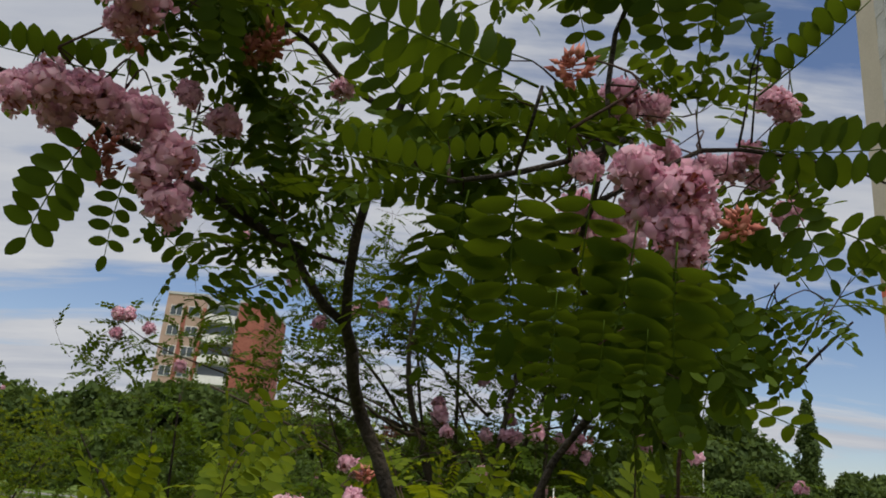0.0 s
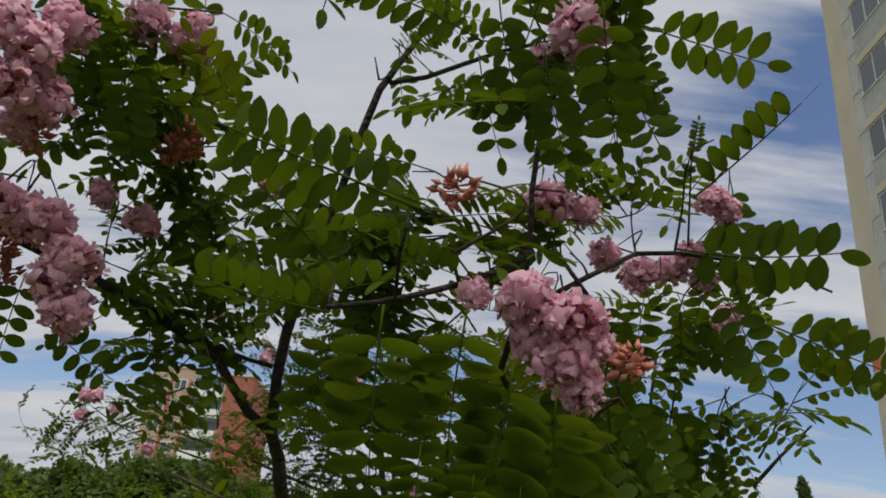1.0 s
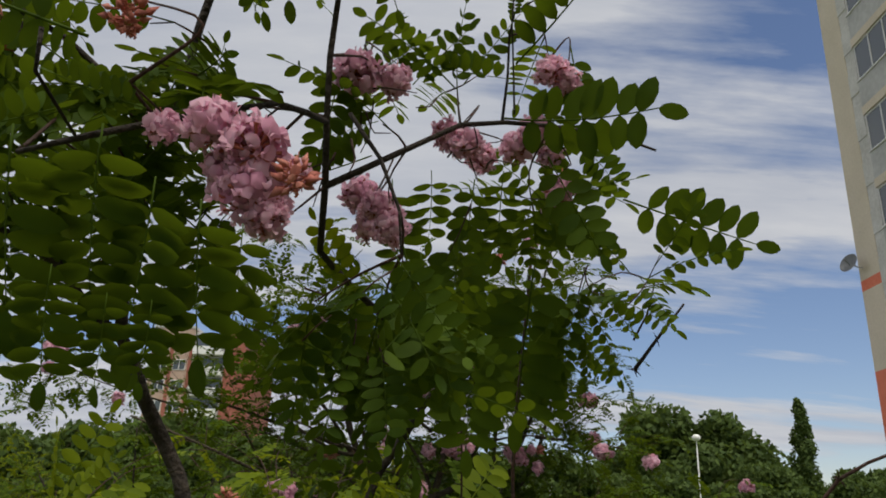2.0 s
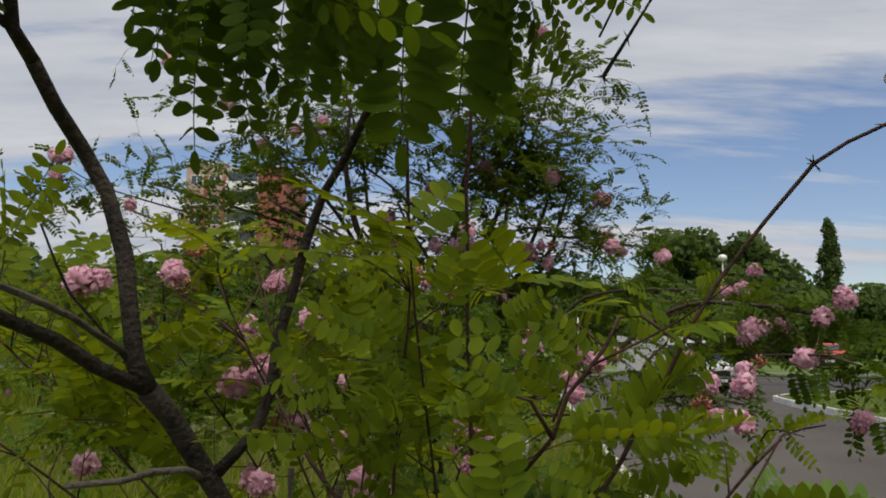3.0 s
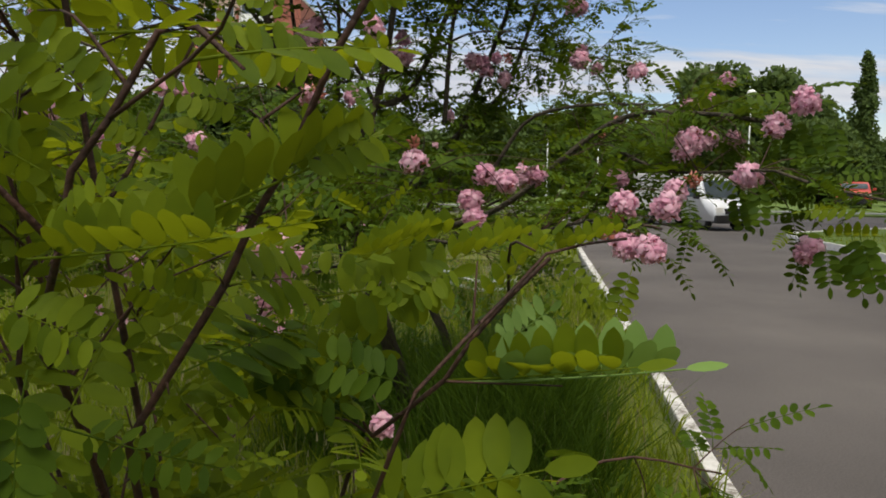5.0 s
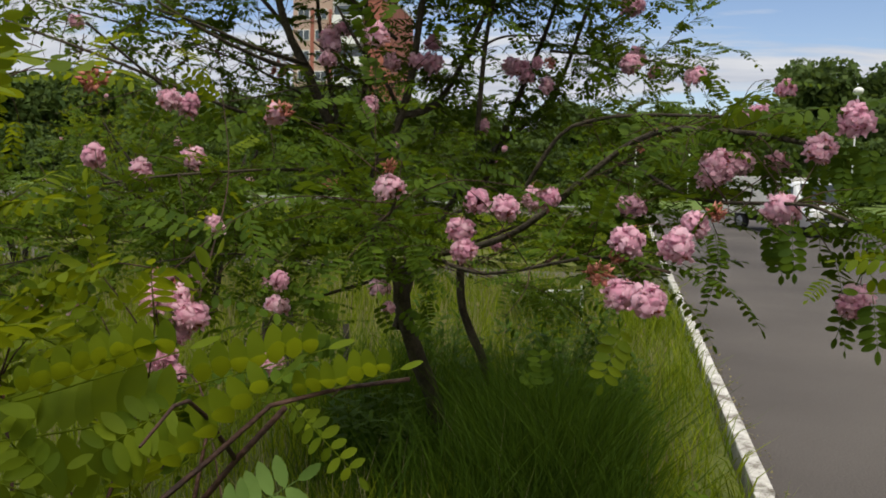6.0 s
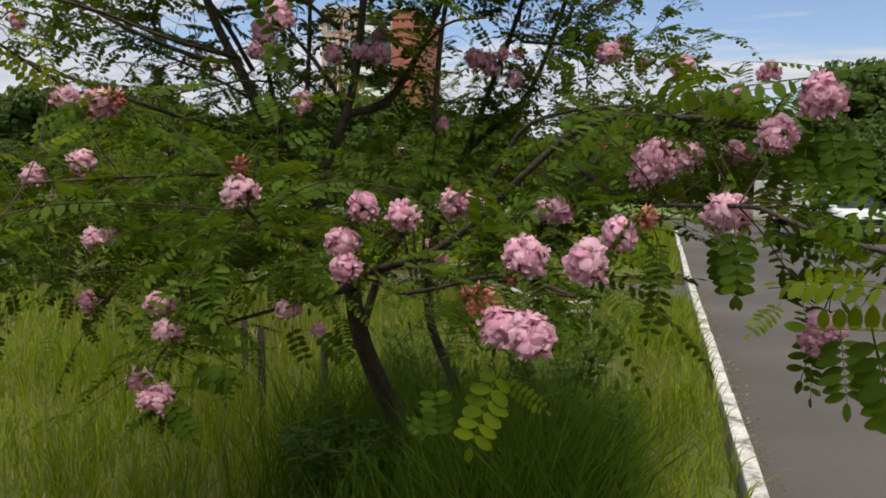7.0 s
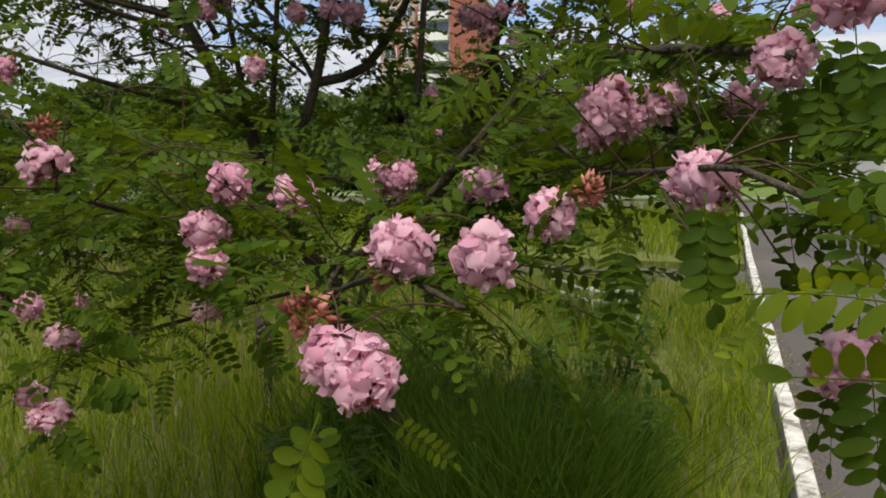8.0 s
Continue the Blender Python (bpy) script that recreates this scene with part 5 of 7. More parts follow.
S((-0.123, 0.789, 1.929), (-0.117, 0.845, 1.821), (-0.26, -0.67, -0.20), "drape", 1)
S((-0.027, 0.813, 1.944), (-0.037, 0.866, 1.841), (0.48, -0.82, -0.33), "hang", 1)
S((0.073, 0.827, 1.954), (0.057, 0.872, 1.873), (-0.30, -0.87, -1.00), "hang", 0)
S((0.113, 0.892, 1.934), (0.169, 0.913, 1.871), (-0.29, -0.89, -0.46), "kind", 2)
S((-0.154, 0.814, 1.850), (-0.208, 0.828, 1.790), (0.09, -0.61, -0.79), "kind", 4)
S((0.010, 0.844, 1.971), (0.002, 0.898, 1.870), (0.03, -0.98, -0.46), "drape", 1)
S((0.057, 0.871, 1.980), (0.104, 0.908, 1.905), (-0.07, -0.39, -0.74), "broad", 0)
S((-0.036, 0.895, 1.941), (0.027, 0.930, 1.870), (0.34, -0.55, -0.47), "broad", 1)
S((0.106, 0.953, 1.927), (0.051, 0.991, 1.850), (-0.23, -1.22, -0.61), "hang", 0)
S((-0.079, 0.824, 1.958), (-0.073, 0.869, 1.877), (0.59, -1.41, -0.36), "drape", 0)
S((-0.176, 0.812, 1.771), (-0.246, 0.818, 1.699), (0.15, -0.40, -0.29), "hang", 1)
S((-0.094, 0.764, 1.727), (-0.109, 0.791, 1.646), (-0.13, -1.05, -0.30), "broad", 2)
S((-0.053, 0.762, 1.747), (-0.076, 0.792, 1.663), (0.18, -1.15, -0.44), "broad", 1)
S((0.055, 0.899, 1.775), (0.069, 0.937, 1.668), (-0.14, -0.82, -0.27), "hang", 2)
S((-0.240, 0.791, 1.766), (-0.268, 0.810, 1.693), (0.43, -1.00, -0.17), "hang", 0)
A.bloom((-0.710, 0.550, 1.871), 0.56, leaves=1, leaf_size=0.55)
A.bloom((-0.692, 0.554, 1.884), 0.62, leaves=1, leaf_size=0.55)
A.bloom((-0.673, 0.566, 1.885), 0.62, leaves=1, leaf_size=0.55)
A.bloom((-0.654, 0.577, 1.884), 0.62, leaves=1, leaf_size=0.55)
A.bloom((-0.636, 0.587, 1.884), 0.56, leaves=1, leaf_size=0.55)
A.bloom((-0.692, 0.587, 1.868), 0.50, leaves=1, leaf_size=0.55)
A.bloom((-0.611, 0.602, 1.877), 0.73, leaves=1, leaf_size=0.55)
A.bloom((-0.609, 0.603, 1.849), 0.76, leaves=1, leaf_size=0.55, stem=False)
A.bloom((-0.597, 0.617, 1.826), 0.73, leaves=1, leaf_size=0.55, stem=False)
A.bloom((-0.589, 0.628, 1.802), 0.66, leaves=1, leaf_size=0.55, stem=False)
A.bloom((-0.601, 0.445, 1.980), 0.74, leaves=1, leaf_size=0.55)
A.bloom((-0.587, 0.461, 1.971), 0.68, leaves=1, leaf_size=0.55, stem=False)
A.bloom((-0.598, 0.470, 1.947), 0.68, leaves=1, leaf_size=0.55, stem=False)
A.bloom((-0.595, 0.490, 1.941), 0.68, leaves=1, leaf_size=0.55, stem=False)
A.bloom((-0.609, 0.493, 1.923), 0.50, leaves=1, leaf_size=0.55, stem=False)
A.bloom((-0.581, 0.486, 2.013), 0.62, leaves=1, leaf_size=0.55, stem=False)
A.bloom((-0.538, 0.543, 2.069), 0.68, leaves=1, leaf_size=0.55)
A.bloom((-0.517, 0.551, 2.068), 0.68, leaves=1, leaf_size=0.55)
A.bloom((-0.503, 0.565, 2.056), 0.56, leaves=1, leaf_size=0.55)
A.bloom((-0.564, 0.693, 1.926), 0.56, leaves=1, leaf_size=0.55)
A.bloom((-0.454, 0.740, 2.007), 0.43, leaves=1, leaf_size=0.55)
A.bloom((-0.604, 0.647, 1.940), 0.43, leaves=1, leaf_size=0.55)
A.bloom((-0.582, 0.705, 1.936), 0.43, leaves=1, leaf_size=0.55)
A.bloom((-0.137, 0.621, 1.949), 0.66, leaves=1, leaf_size=0.55)
A.bloom((-0.112, 0.614, 1.951), 0.48, leaves=1, leaf_size=0.55)
A.bloom((0.048, 0.718, 2.027), 0.60, leaves=1, leaf_size=0.55)
A.bloom((0.069, 0.713, 2.020), 0.48, leaves=1, leaf_size=0.55)
A.bloom((0.041, 0.749, 1.974), 0.48, leaves=1, leaf_size=0.55)
A.bloom((-0.046, 0.680, 1.916), 0.48, leaves=1, leaf_size=0.55)
A.bloom((0.057, 0.699, 1.885), 0.48, leaves=1, leaf_size=0.55)
A.bloom((-0.175, 0.381, 1.957), 0.60, leaves=1, leaf_size=0.55)
A.bloom((-0.185, 0.407, 1.960), 0.42, leaves=1, leaf_size=0.55)
A.bloom((-0.226, 0.377, 1.765), 0.32, leaves=0, leaf_size=0.55)
A.bloom((-0.192, 0.371, 1.765), 0.46, leaves=0, leaf_size=0.55, stem=False)
A.bloom((-0.181, 0.372, 1.756), 0.46, leaves=0, leaf_size=0.55, stem=False)
A.bloom((-0.183, 0.387, 1.745), 0.46, leaves=0, leaf_size=0.55, stem=False)
A.bloom((-0.170, 0.373, 1.744), 0.51, leaves=0, leaf_size=0.55, stem=False)
A.bloom((-0.161, 0.375, 1.732), 0.51, leaves=0, leaf_size=0.55, stem=False)
A.bloom((-0.162, 0.383, 1.723), 0.46, leaves=0, leaf_size=0.55, stem=False)
A.bloom((-0.159, 0.385, 1.713), 0.37, leaves=0, leaf_size=0.55, stem=False)
A.bloom((-0.146, 0.378, 1.741), 0.32, leaves=0, leaf_size=0.55, stem=False)
A.bloom((-0.048, 0.763, 1.965), 0.56, leaves=0, leaf_size=0.55)
A.bloom((-0.020, 0.772, 1.950), 0.56, leaves=0, leaf_size=0.55)
A.bloom((0.023, 0.765, 1.961), 0.56, leaves=0, leaf_size=0.55)
A.bloom((0.058, 0.776, 1.956), 0.50, leaves=0, leaf_size=0.55)
A.bloom((-0.118, 0.708, 1.843), 0.56, leaves=0, leaf_size=0.55)
A.bloom((-0.136, 0.709, 1.859), 0.50, leaves=0, leaf_size=0.55)
A.bloom((-0.168, 0.794, 1.905), 0.66, leaves=0, leaf_size=0.55)
A.bloom((-0.136, 0.806, 1.896), 0.60, leaves=0, leaf_size=0.55)
A.bloom((-0.146, 0.815, 1.874), 0.54, leaves=0, leaf_size=0.55)
A.bloom((-0.670, 0.621, 1.847), 0.60, leaves=0, leaf_size=0.55, bud=True)
A.bloom((-0.662, 0.631, 1.831), 0.60, leaves=0, leaf_size=0.55, bud=True, stem=False)
A.bloom((-0.606, 0.521, 1.922), 0.60, leaves=0, leaf_size=0.55, bud=True, stem=False)
A.bloom((-0.521, 0.636, 1.996), 0.72, leaves=0, leaf_size=0.55, bud=True, stem=False)
A.bloom((-0.540, 0.646, 1.989), 0.60, leaves=0, leaf_size=0.55, bud=True, stem=False)
A.bloom((-0.143, 0.350, 1.721), 0.36, leaves=0, leaf_size=0.55, bud=True, stem=False)
A.bloom((-0.243, 0.345, 1.815), 0.42, leaves=0, leaf_size=0.55, bud=True)
A.clump((-0.609, 0.622, 2.024), 0.06, 4, 0.58)
A.clump((-0.614, 0.667, 1.987), 0.06, 3, 0.58)
A.clump((-0.545, 0.723, 1.997), 0.06, 3, 0.58)
A.clump((-0.562, 0.741, 1.922), 0.06, 4, 0.58)
A.clump((-0.518, 0.789, 1.888), 0.05, 3, 0.58)
A.clump((-0.562, 0.780, 1.844), 0.05, 3, 0.58)
A.clump((-0.505, 0.783, 1.940), 0.05, 2, 0.58)
A.clump((-0.543, 0.650, 2.097), 0.05, 3, 0.58)
A.clump((-0.595, 0.605, 2.095), 0.06, 4, 0.58)
A.clump((-0.547, 0.838, 1.806), 0.05, 2, 0.58)
A.clump((-0.305, 0.499, 1.825), 0.05, 4, 0.58)
A.clump((-0.247, 0.490, 1.840), 0.05, 4, 0.58)
A.clump((-0.124, 0.635, 1.915), 0.05, 3, 0.58)
A.clump((-0.206, 0.516, 1.845), 0.05, 4, 0.58)
A.clump((-0.153, 0.604, 1.874), 0.05, 3, 0.58)
A.clump((-0.066, 0.674, 1.918), 0.05, 3, 0.58)
A.clump((-0.278, 0.560, 1.882), 0.05, 3, 0.58)
A.clump((-0.473, 0.809, 1.893), 0.05, 3, 0.58)
A.clump((-0.378, 0.774, 1.934), 0.05, 3, 0.58)
A.clump((-0.030, 0.679, 1.879), 0.05, 2, 0.58)
A.clump((-0.054, 0.671, 1.986), 0.05, 2, 0.58)
A.clump((-0.203, 0.478, 2.006), 0.05, 3, 0.58)
A.clump((-0.150, 0.454, 1.988), 0.05, 3, 0.58)
A.clump((-0.116, 0.418, 1.987), 0.05, 2, 0.58)
A.clump((-0.157, 0.652, 1.986), 0.05, 2, 0.58)
A.clump((-0.097, 0.615, 1.770), 0.05, 3, 0.58)
A.clump((-0.115, 0.644, 1.711), 0.05, 3, 0.58)
A.clump((-0.197, 0.587, 1.795), 0.05, 3, 0.58)
A.clump((-0.260, 0.557, 1.779), 0.05, 3, 0.58)
A.clump((-0.167, 0.600, 1.729), 0.05, 3, 0.58)
A.clump((-0.327, 0.729, 2.262), 0.05, 2, 0.58)
A.clump((0.115, 0.861, 1.831), 0.06, 3, 0.58)
A.clump((0.047, 0.836, 1.911), 0.06, 2, 0.58)
# unseen tufts above the view, added to shade the leaves hanging below
A.clump((-0.285, 0.468, 2.173), 0.1, 5, 0.58)
A.clump((-0.118, 0.410, 2.129), 0.1, 4, 0.58)
A.clump((-0.681, 0.473, 2.110), 0.1, 4, 0.58)
A.open_side = (-0.1, -0.9, -0.3)
A.finish(290, (-0.2, 0.45, 1.9))

# ---- the low bright shrub in front of the walk ----
B = Shrub((0.10, 1.32, 0.06), "young pink locust with bright yellow-green leaves and reddish stems", 33, YOUNG)
B.limb([(0.100, 1.320, 0.060), (0.100, 1.270, 0.550), (0.053, 1.074, 1.142), (0.073, 0.976, 1.256), (0.108, 0.924, 1.304), (0.133, 0.896, 1.340), (0.147, 0.886, 1.384), (0.170, 0.884, 1.413), (0.183, 0.881, 1.431), (0.198, 0.886, 1.461), (0.221, 0.883, 1.463), (0.250, 0.872, 1.439)], 0.0062, 0.0016, "trunk", BARK_RED, thorns=14)
B.limb([(0.100, 1.270, 0.550), (0.049, 1.088, 1.402), (0.046, 1.063, 1.543), (0.043, 1.050, 1.627), (0.048, 1.037, 1.717), (0.057, 1.021, 1.821), (0.064, 0.989, 1.929)], 0.0042, 0.0022, "branch", BARK_RED, thorns=10)
B.limb([(0.100, 1.270, 0.550), (-0.017, 1.046, 1.463), (-0.025, 1.029, 1.552), (-0.028, 1.007, 1.666), (-0.040, 0.988, 1.757)], 0.0026, 0.0014, "branch", BARK_RED, thorns=8)
B.limb([(0.133, 0.896, 1.340), (0.109, 0.875, 1.378), (0.094, 0.864, 1.383)], 0.0026, 0.0014, "branch", BARK_RED, thorns=3)
B.limb([(0.100, 1.270, 0.550), (0.253, 1.176, 1.102), (0.277, 1.152, 1.144), (0.310, 1.113, 1.180), (0.348, 1.080, 1.220), (0.369, 1.080, 1.254), (0.398, 1.075, 1.290), (0.429, 1.067, 1.324)], 0.0034, 0.0018, "branch", BARK_RED, thorns=22)
B.limb([(0.100, 1.270, 0.550), (0.355, 1.173, 0.988), (0.452, 1.141, 1.036), (0.537, 1.098, 1.077), (0.580, 1.071, 1.094), (0.602, 1.046, 1.092), (0.626, 1.015, 1.078)], 0.003, 0.0012, "branch", BARK_RED, thorns=10)
B.limb([(0.100, 1.270, 0.550), (-0.034, 1.146, 1.109), (-0.047, 1.138, 1.232), (-0.039, 1.128, 1.383), (-0.029, 1.119, 1.497), (-0.054, 1.106, 1.538), (-0.092, 1.088, 1.575)], 0.004, 0.0016, "branch", BARK_RED, thorns=6)
B.limb([(-0.092, 0.932, 1.162), (-0.017, 0.910, 1.199), (0.052, 0.904, 1.208)], 0.0014, 0.0009, "branch", BARK_RED, thorns=0)
B.limb([(0.100, 1.270, 0.550), (0.141, 0.958, 1.203), (0.172, 0.949, 1.250), (0.212, 0.946, 1.313), (0.233, 0.943, 1.358), (0.255, 0.941, 1.392), (0.285, 0.934, 1.457), (0.316, 0.930, 1.508), (0.395, 0.881, 1.620), (0.421, 0.863, 1.638), (0.449, 0.845, 1.651), (0.480, 0.823, 1.661)], 0.0042, 0.0018, "branch", BARK_RED, thorns=60)
B.limb([(0.223, 0.929, 1.393), (0.239, 0.939, 1.418), (0.263, 0.950, 1.438)], 0.0018, 0.0009, "branch", BARK_RED, thorns=4)
B.limb([(0.137, 0.927, 1.353), (0.152, 0.942, 1.384), (0.171, 0.968, 1.443), (0.182, 0.984, 1.477)], 0.0018, 0.001, "branch", BARK_RED, thorns=4)
B.limb([(0.100, 1.270, 0.550), (0.335, 0.961, 1.244), (0.376, 1.013, 1.281), (0.402, 1.037, 1.305), (0.425, 1.057, 1.328), (0.457, 1.073, 1.335), (0.491, 1.086, 1.339)], 0.003, 0.0012, "branch", BARK_RED, thorns=16)
B.limb([(0.353, 1.011, 1.238), (0.374, 1.046, 1.228), (0.442, 1.067, 1.222)], 0.0011, 0.0007, "branch", BARK_RED, thorns=0)
B.limb([(0.030, 1.099, 1.065), (-0.167, 1.192, 1.263), (-0.273, 1.295, 1.393), (-0.379, 1.357, 1.479)], 0.004, 0.002, "branch", BARK_RED)
B.limb([(0.060, 1.269, 0.549), (-0.109, 1.384, 0.984), (-0.219, 1.459, 1.260), (-0.314, 1.505, 1.453)], 0.0045, 0.002, "branch", BARK_RED)
B.limb([(0.060, 1.269, 0.549), (0.008, 1.538, 1.028), (0.065, 1.666, 1.264)], 0.004, 0.002, "branch", BARK_RED)
B.limb([(0.060, 1.269, 0.549), (-0.188, 1.046, 0.929), (-0.327, 0.965, 1.137), (-0.424, 0.930, 1.252)], 0.004, 0.002, "branch", BARK_RED)
B.limb([(0.060, 1.269, 0.549), (0.354, 1.514, 0.832), (0.567, 1.621, 0.952), (0.771, 1.691, 0.913)], 0.004, 0.0018, "branch", BARK_RED)
S = B.sign_leaf
S((0.086, 0.817, 1.267), (0.070, 0.822, 1.358), (-0.17, -0.92, 0.82), "broad", 0)
S((0.112, 0.844, 1.306), (0.023, 0.830, 1.282), (0.58, -0.63, 0.47), "broad", 1)
S((0.095, 0.824, 1.376), (0.045, 0.816, 1.416), (0.22, -1.06, -0.11), "broad", 2)
S((0.110, 0.899, 1.267), (0.095, 0.874, 1.158), (-0.01, -0.83, 0.61), "hang", 2, LEAF)
S((0.133, 0.866, 1.337), (0.259, 0.855, 1.349), (0.00, -0.50, 1.00), "stand", 1)
S((0.146, 0.866, 1.383), (0.091, 0.862, 1.413), (-0.64, -1.02, -0.15), "broad", 0)
S((0.170, 0.884, 1.413), (0.126, 0.878, 1.462), (-0.29, -1.36, 0.56), "broad", 1)
S((0.138, 0.866, 1.346), (0.183, 0.865, 1.379), (-0.46, -1.11, 0.40), "broad", 0)
S((0.115, 0.864, 1.313), (0.176, 0.862, 1.291), (-0.03, -0.79, 0.33), "broad", 2)
S((0.076, 0.842, 1.389), (0.025, 0.835, 1.375), (0.69, -0.79, 0.90), "broad", 1)
S((0.076, 0.856, 1.452), (0.127, 0.854, 1.480), (0.14, -1.05, -0.08), "broad", 2)
S((0.348, 1.080, 1.220), (0.506, 1.028, 1.245), (0.00, -0.60, 1.00), "stand", 1)
S((0.140, 0.883, 1.185), (0.289, 0.860, 1.166), (0.10, -0.50, 0.90), "fern", 0, LEAF)
S((0.281, 1.050, 1.118), (0.435, 1.023, 1.175), (-0.11, -1.02, 0.50), "broad", 1)
S((0.109, 0.932, 1.221), (0.207, 0.925, 1.197), (-0.50, -0.62, 0.69), "fern", 1, LEAF)
S((0.575, 1.062, 1.096), (0.633, 1.020, 1.072), (-0.71, -1.00, 0.45), "hang", 0)
S((0.577, 1.072, 1.093), (0.551, 1.096, 1.129), (0.53, -0.71, 0.60), "broad", 1)
S((0.578, 1.061, 1.097), (0.606, 1.055, 1.128), (-0.67, -1.55, 0.64), "broad", 2)
S((0.533, 1.089, 1.080), (0.476, 1.117, 1.092), (0.04, -0.61, 0.71), "broad", 0)
S((0.446, 1.123, 1.042), (0.515, 1.113, 1.094), (-0.53, -1.25, 0.67), "row", 1)
S((0.573, 1.063, 1.096), (0.577, 1.050, 1.065), (-0.58, -1.19, 1.13), "kind", 2, LEAF)
S((0.368, 1.064, 1.057), (0.440, 1.057, 1.104), (-0.58, -1.07, -0.06), "broad", 2)
S((0.298, 1.035, 1.080), (0.379, 1.023, 1.108), (0.27, -0.97, 0.63), "fern", 0, LEAF)
S((0.063, 0.990, 1.073), (0.106, 1.011, 1.124), (0.15, -1.20, 0.48), "row", 1)
S((0.074, 0.995, 1.083), (0.038, 1.005, 1.125), (0.19, -1.19, 0.76), "broad", 2)
S((-0.025, 0.766, 1.430), (-0.090, 0.734, 1.463), (0.72, -0.69, 0.61), "broad", 0)
S((-0.062, 0.756, 1.396), (-0.111, 0.729, 1.437), (0.73, -0.39, 0.33), "broad", 1)
S((-0.018, 0.821, 1.428), (-0.052, 0.800, 1.487), (0.42, -1.27, 0.13), "broad", 2)
S((0.026, 0.827, 1.459), (0.040, 0.814, 1.526), (-0.04, -0.98, -0.19), "broad", 0)
S((-0.013, 0.888, 1.385), (-0.117, 0.853, 1.321), (0.41, -0.18, 0.12), "row", 1)
S((-0.071, 0.868, 1.180), (0.063, 0.906, 1.212), (0.38, -0.76, 0.37), "fern", 0, LEAF)
S((-0.101, 0.876, 1.171), (0.070, 0.919, 1.176), (0.13, -1.10, 0.74), "fern", 2, LEAF)
S((-0.017, 0.910, 1.199), (-0.078, 0.902, 1.245), (0.08, -0.17, 0.80), "fern", 1, LEAF)
S((-0.127, 0.874, 1.202), (-0.166, 0.863, 1.232), (0.75, -0.25, 0.96), "broad", 2, SAGE)
S((-0.111, 0.783, 1.264), (-0.133, 0.775, 1.281), (0.40, -0.78, 0.50), "broad", 0)
S((-0.085, 1.006, 1.249), (-0.141, 0.980, 1.209), (0.39, -0.65, -0.09), "row", 1)
S((-0.017, 0.999, 1.229), (-0.075, 0.991, 1.274), (-0.26, -1.06, 0.62), "broad", 2)
S((-0.080, 0.910, 1.389), (-0.141, 0.887, 1.373), (0.21, -0.99, 0.64), "broad", 0)
S((-0.014, 0.980, 1.325), (-0.072, 0.963, 1.298), (0.44, -1.00, 0.31), "broad", 1)
S((-0.009, 0.981, 1.352), (-0.059, 0.968, 1.404), (-0.21, -0.83, 0.35), "broad", 2)
S((0.197, 0.871, 1.352), (0.305, 0.999, 1.404), (-0.20, -0.40, 1.00), "stand", 1)
S((0.257, 0.936, 1.390), (0.315, 0.961, 1.417), (0.27, -1.43, 0.64), "broad", 0)
S((0.267, 0.952, 1.440), (0.324, 0.971, 1.468), (-0.10, -0.50, 1.00), "stand", 0)
S((0.276, 0.955, 1.455), (0.215, 0.923, 1.461), (0.27, -0.92, 0.18), "broad", 1)
S((0.293, 0.957, 1.494), (0.333, 0.967, 1.509), (0.22, -0.89, -0.04), "broad", 2)
S((0.237, 0.934, 1.360), (0.192, 0.910, 1.389), (0.71, -0.83, 0.07), "broad", 2)
S((0.222, 0.929, 1.317), (0.255, 1.023, 1.314), (0.53, -1.02, 0.67), "broad", 0)
S((0.208, 0.940, 1.300), (0.161, 0.912, 1.318), (-0.17, -0.72, -0.13), "broad", 1)
S((0.187, 0.937, 1.258), (0.231, 1.059, 1.271), (0.29, 0.08, 0.80), "broad", 2, LEAF)
S((0.372, 1.036, 1.288), (0.439, 1.062, 1.341), (-0.10, -0.50, 0.90), "stand", 0)
S((0.425, 1.068, 1.326), (0.494, 1.077, 1.346), (-0.10, -0.50, 1.00), "stand", 1)
S((0.431, 1.069, 1.327), (0.472, 1.062, 1.288), (-0.14, -1.26, 0.46), "row", 0)
S((0.362, 1.053, 1.226), (0.550, 1.072, 1.231), (0.00, -0.30, 1.00), "stand", 1, SAGE)
S((0.386, 1.058, 1.250), (0.435, 1.079, 1.284), (0.06, -1.25, 0.24), "broad", 0, SAGE)
S((0.284, 1.129, 1.346), (0.317, 1.145, 1.378), (0.35, -0.55, 0.61), "stand", 0)
S((0.264, 1.070, 1.312), (0.363, 1.110, 1.340), (-0.10, -0.50, 1.00), "stand", 1)
S((0.326, 1.003, 1.236), (0.261, 0.989, 1.260), (0.87, -0.95, 0.26), "broad", 0, LEAF)
S((0.245, 1.069, 1.287), (0.360, 1.104, 1.303), (0.32, -1.00, 0.22), "broad", 2)
S((0.224, 1.077, 1.267), (0.300, 1.095, 1.238), (0.08, -1.04, 0.34), "broad", 0)
S((0.189, 1.054, 1.244), (0.271, 1.072, 1.199), (0.55, -0.79, 0.52), "broad", 1, LEAF)
S((0.222, 0.964, 1.428), (0.176, 0.935, 1.439), (0.40, -0.60, 0.43), "broad", 2)
S((0.251, 0.973, 1.490), (0.211, 0.949, 1.505), (0.09, -0.81, 0.70), "broad", 0)
S((0.174, 0.958, 1.403), (0.137, 0.932, 1.422), (0.67, -1.07, 0.82), "broad", 1)
S((0.334, 1.120, 1.311), (0.427, 1.166, 1.331), (-0.10, -0.50, 1.00), "stand", 1)
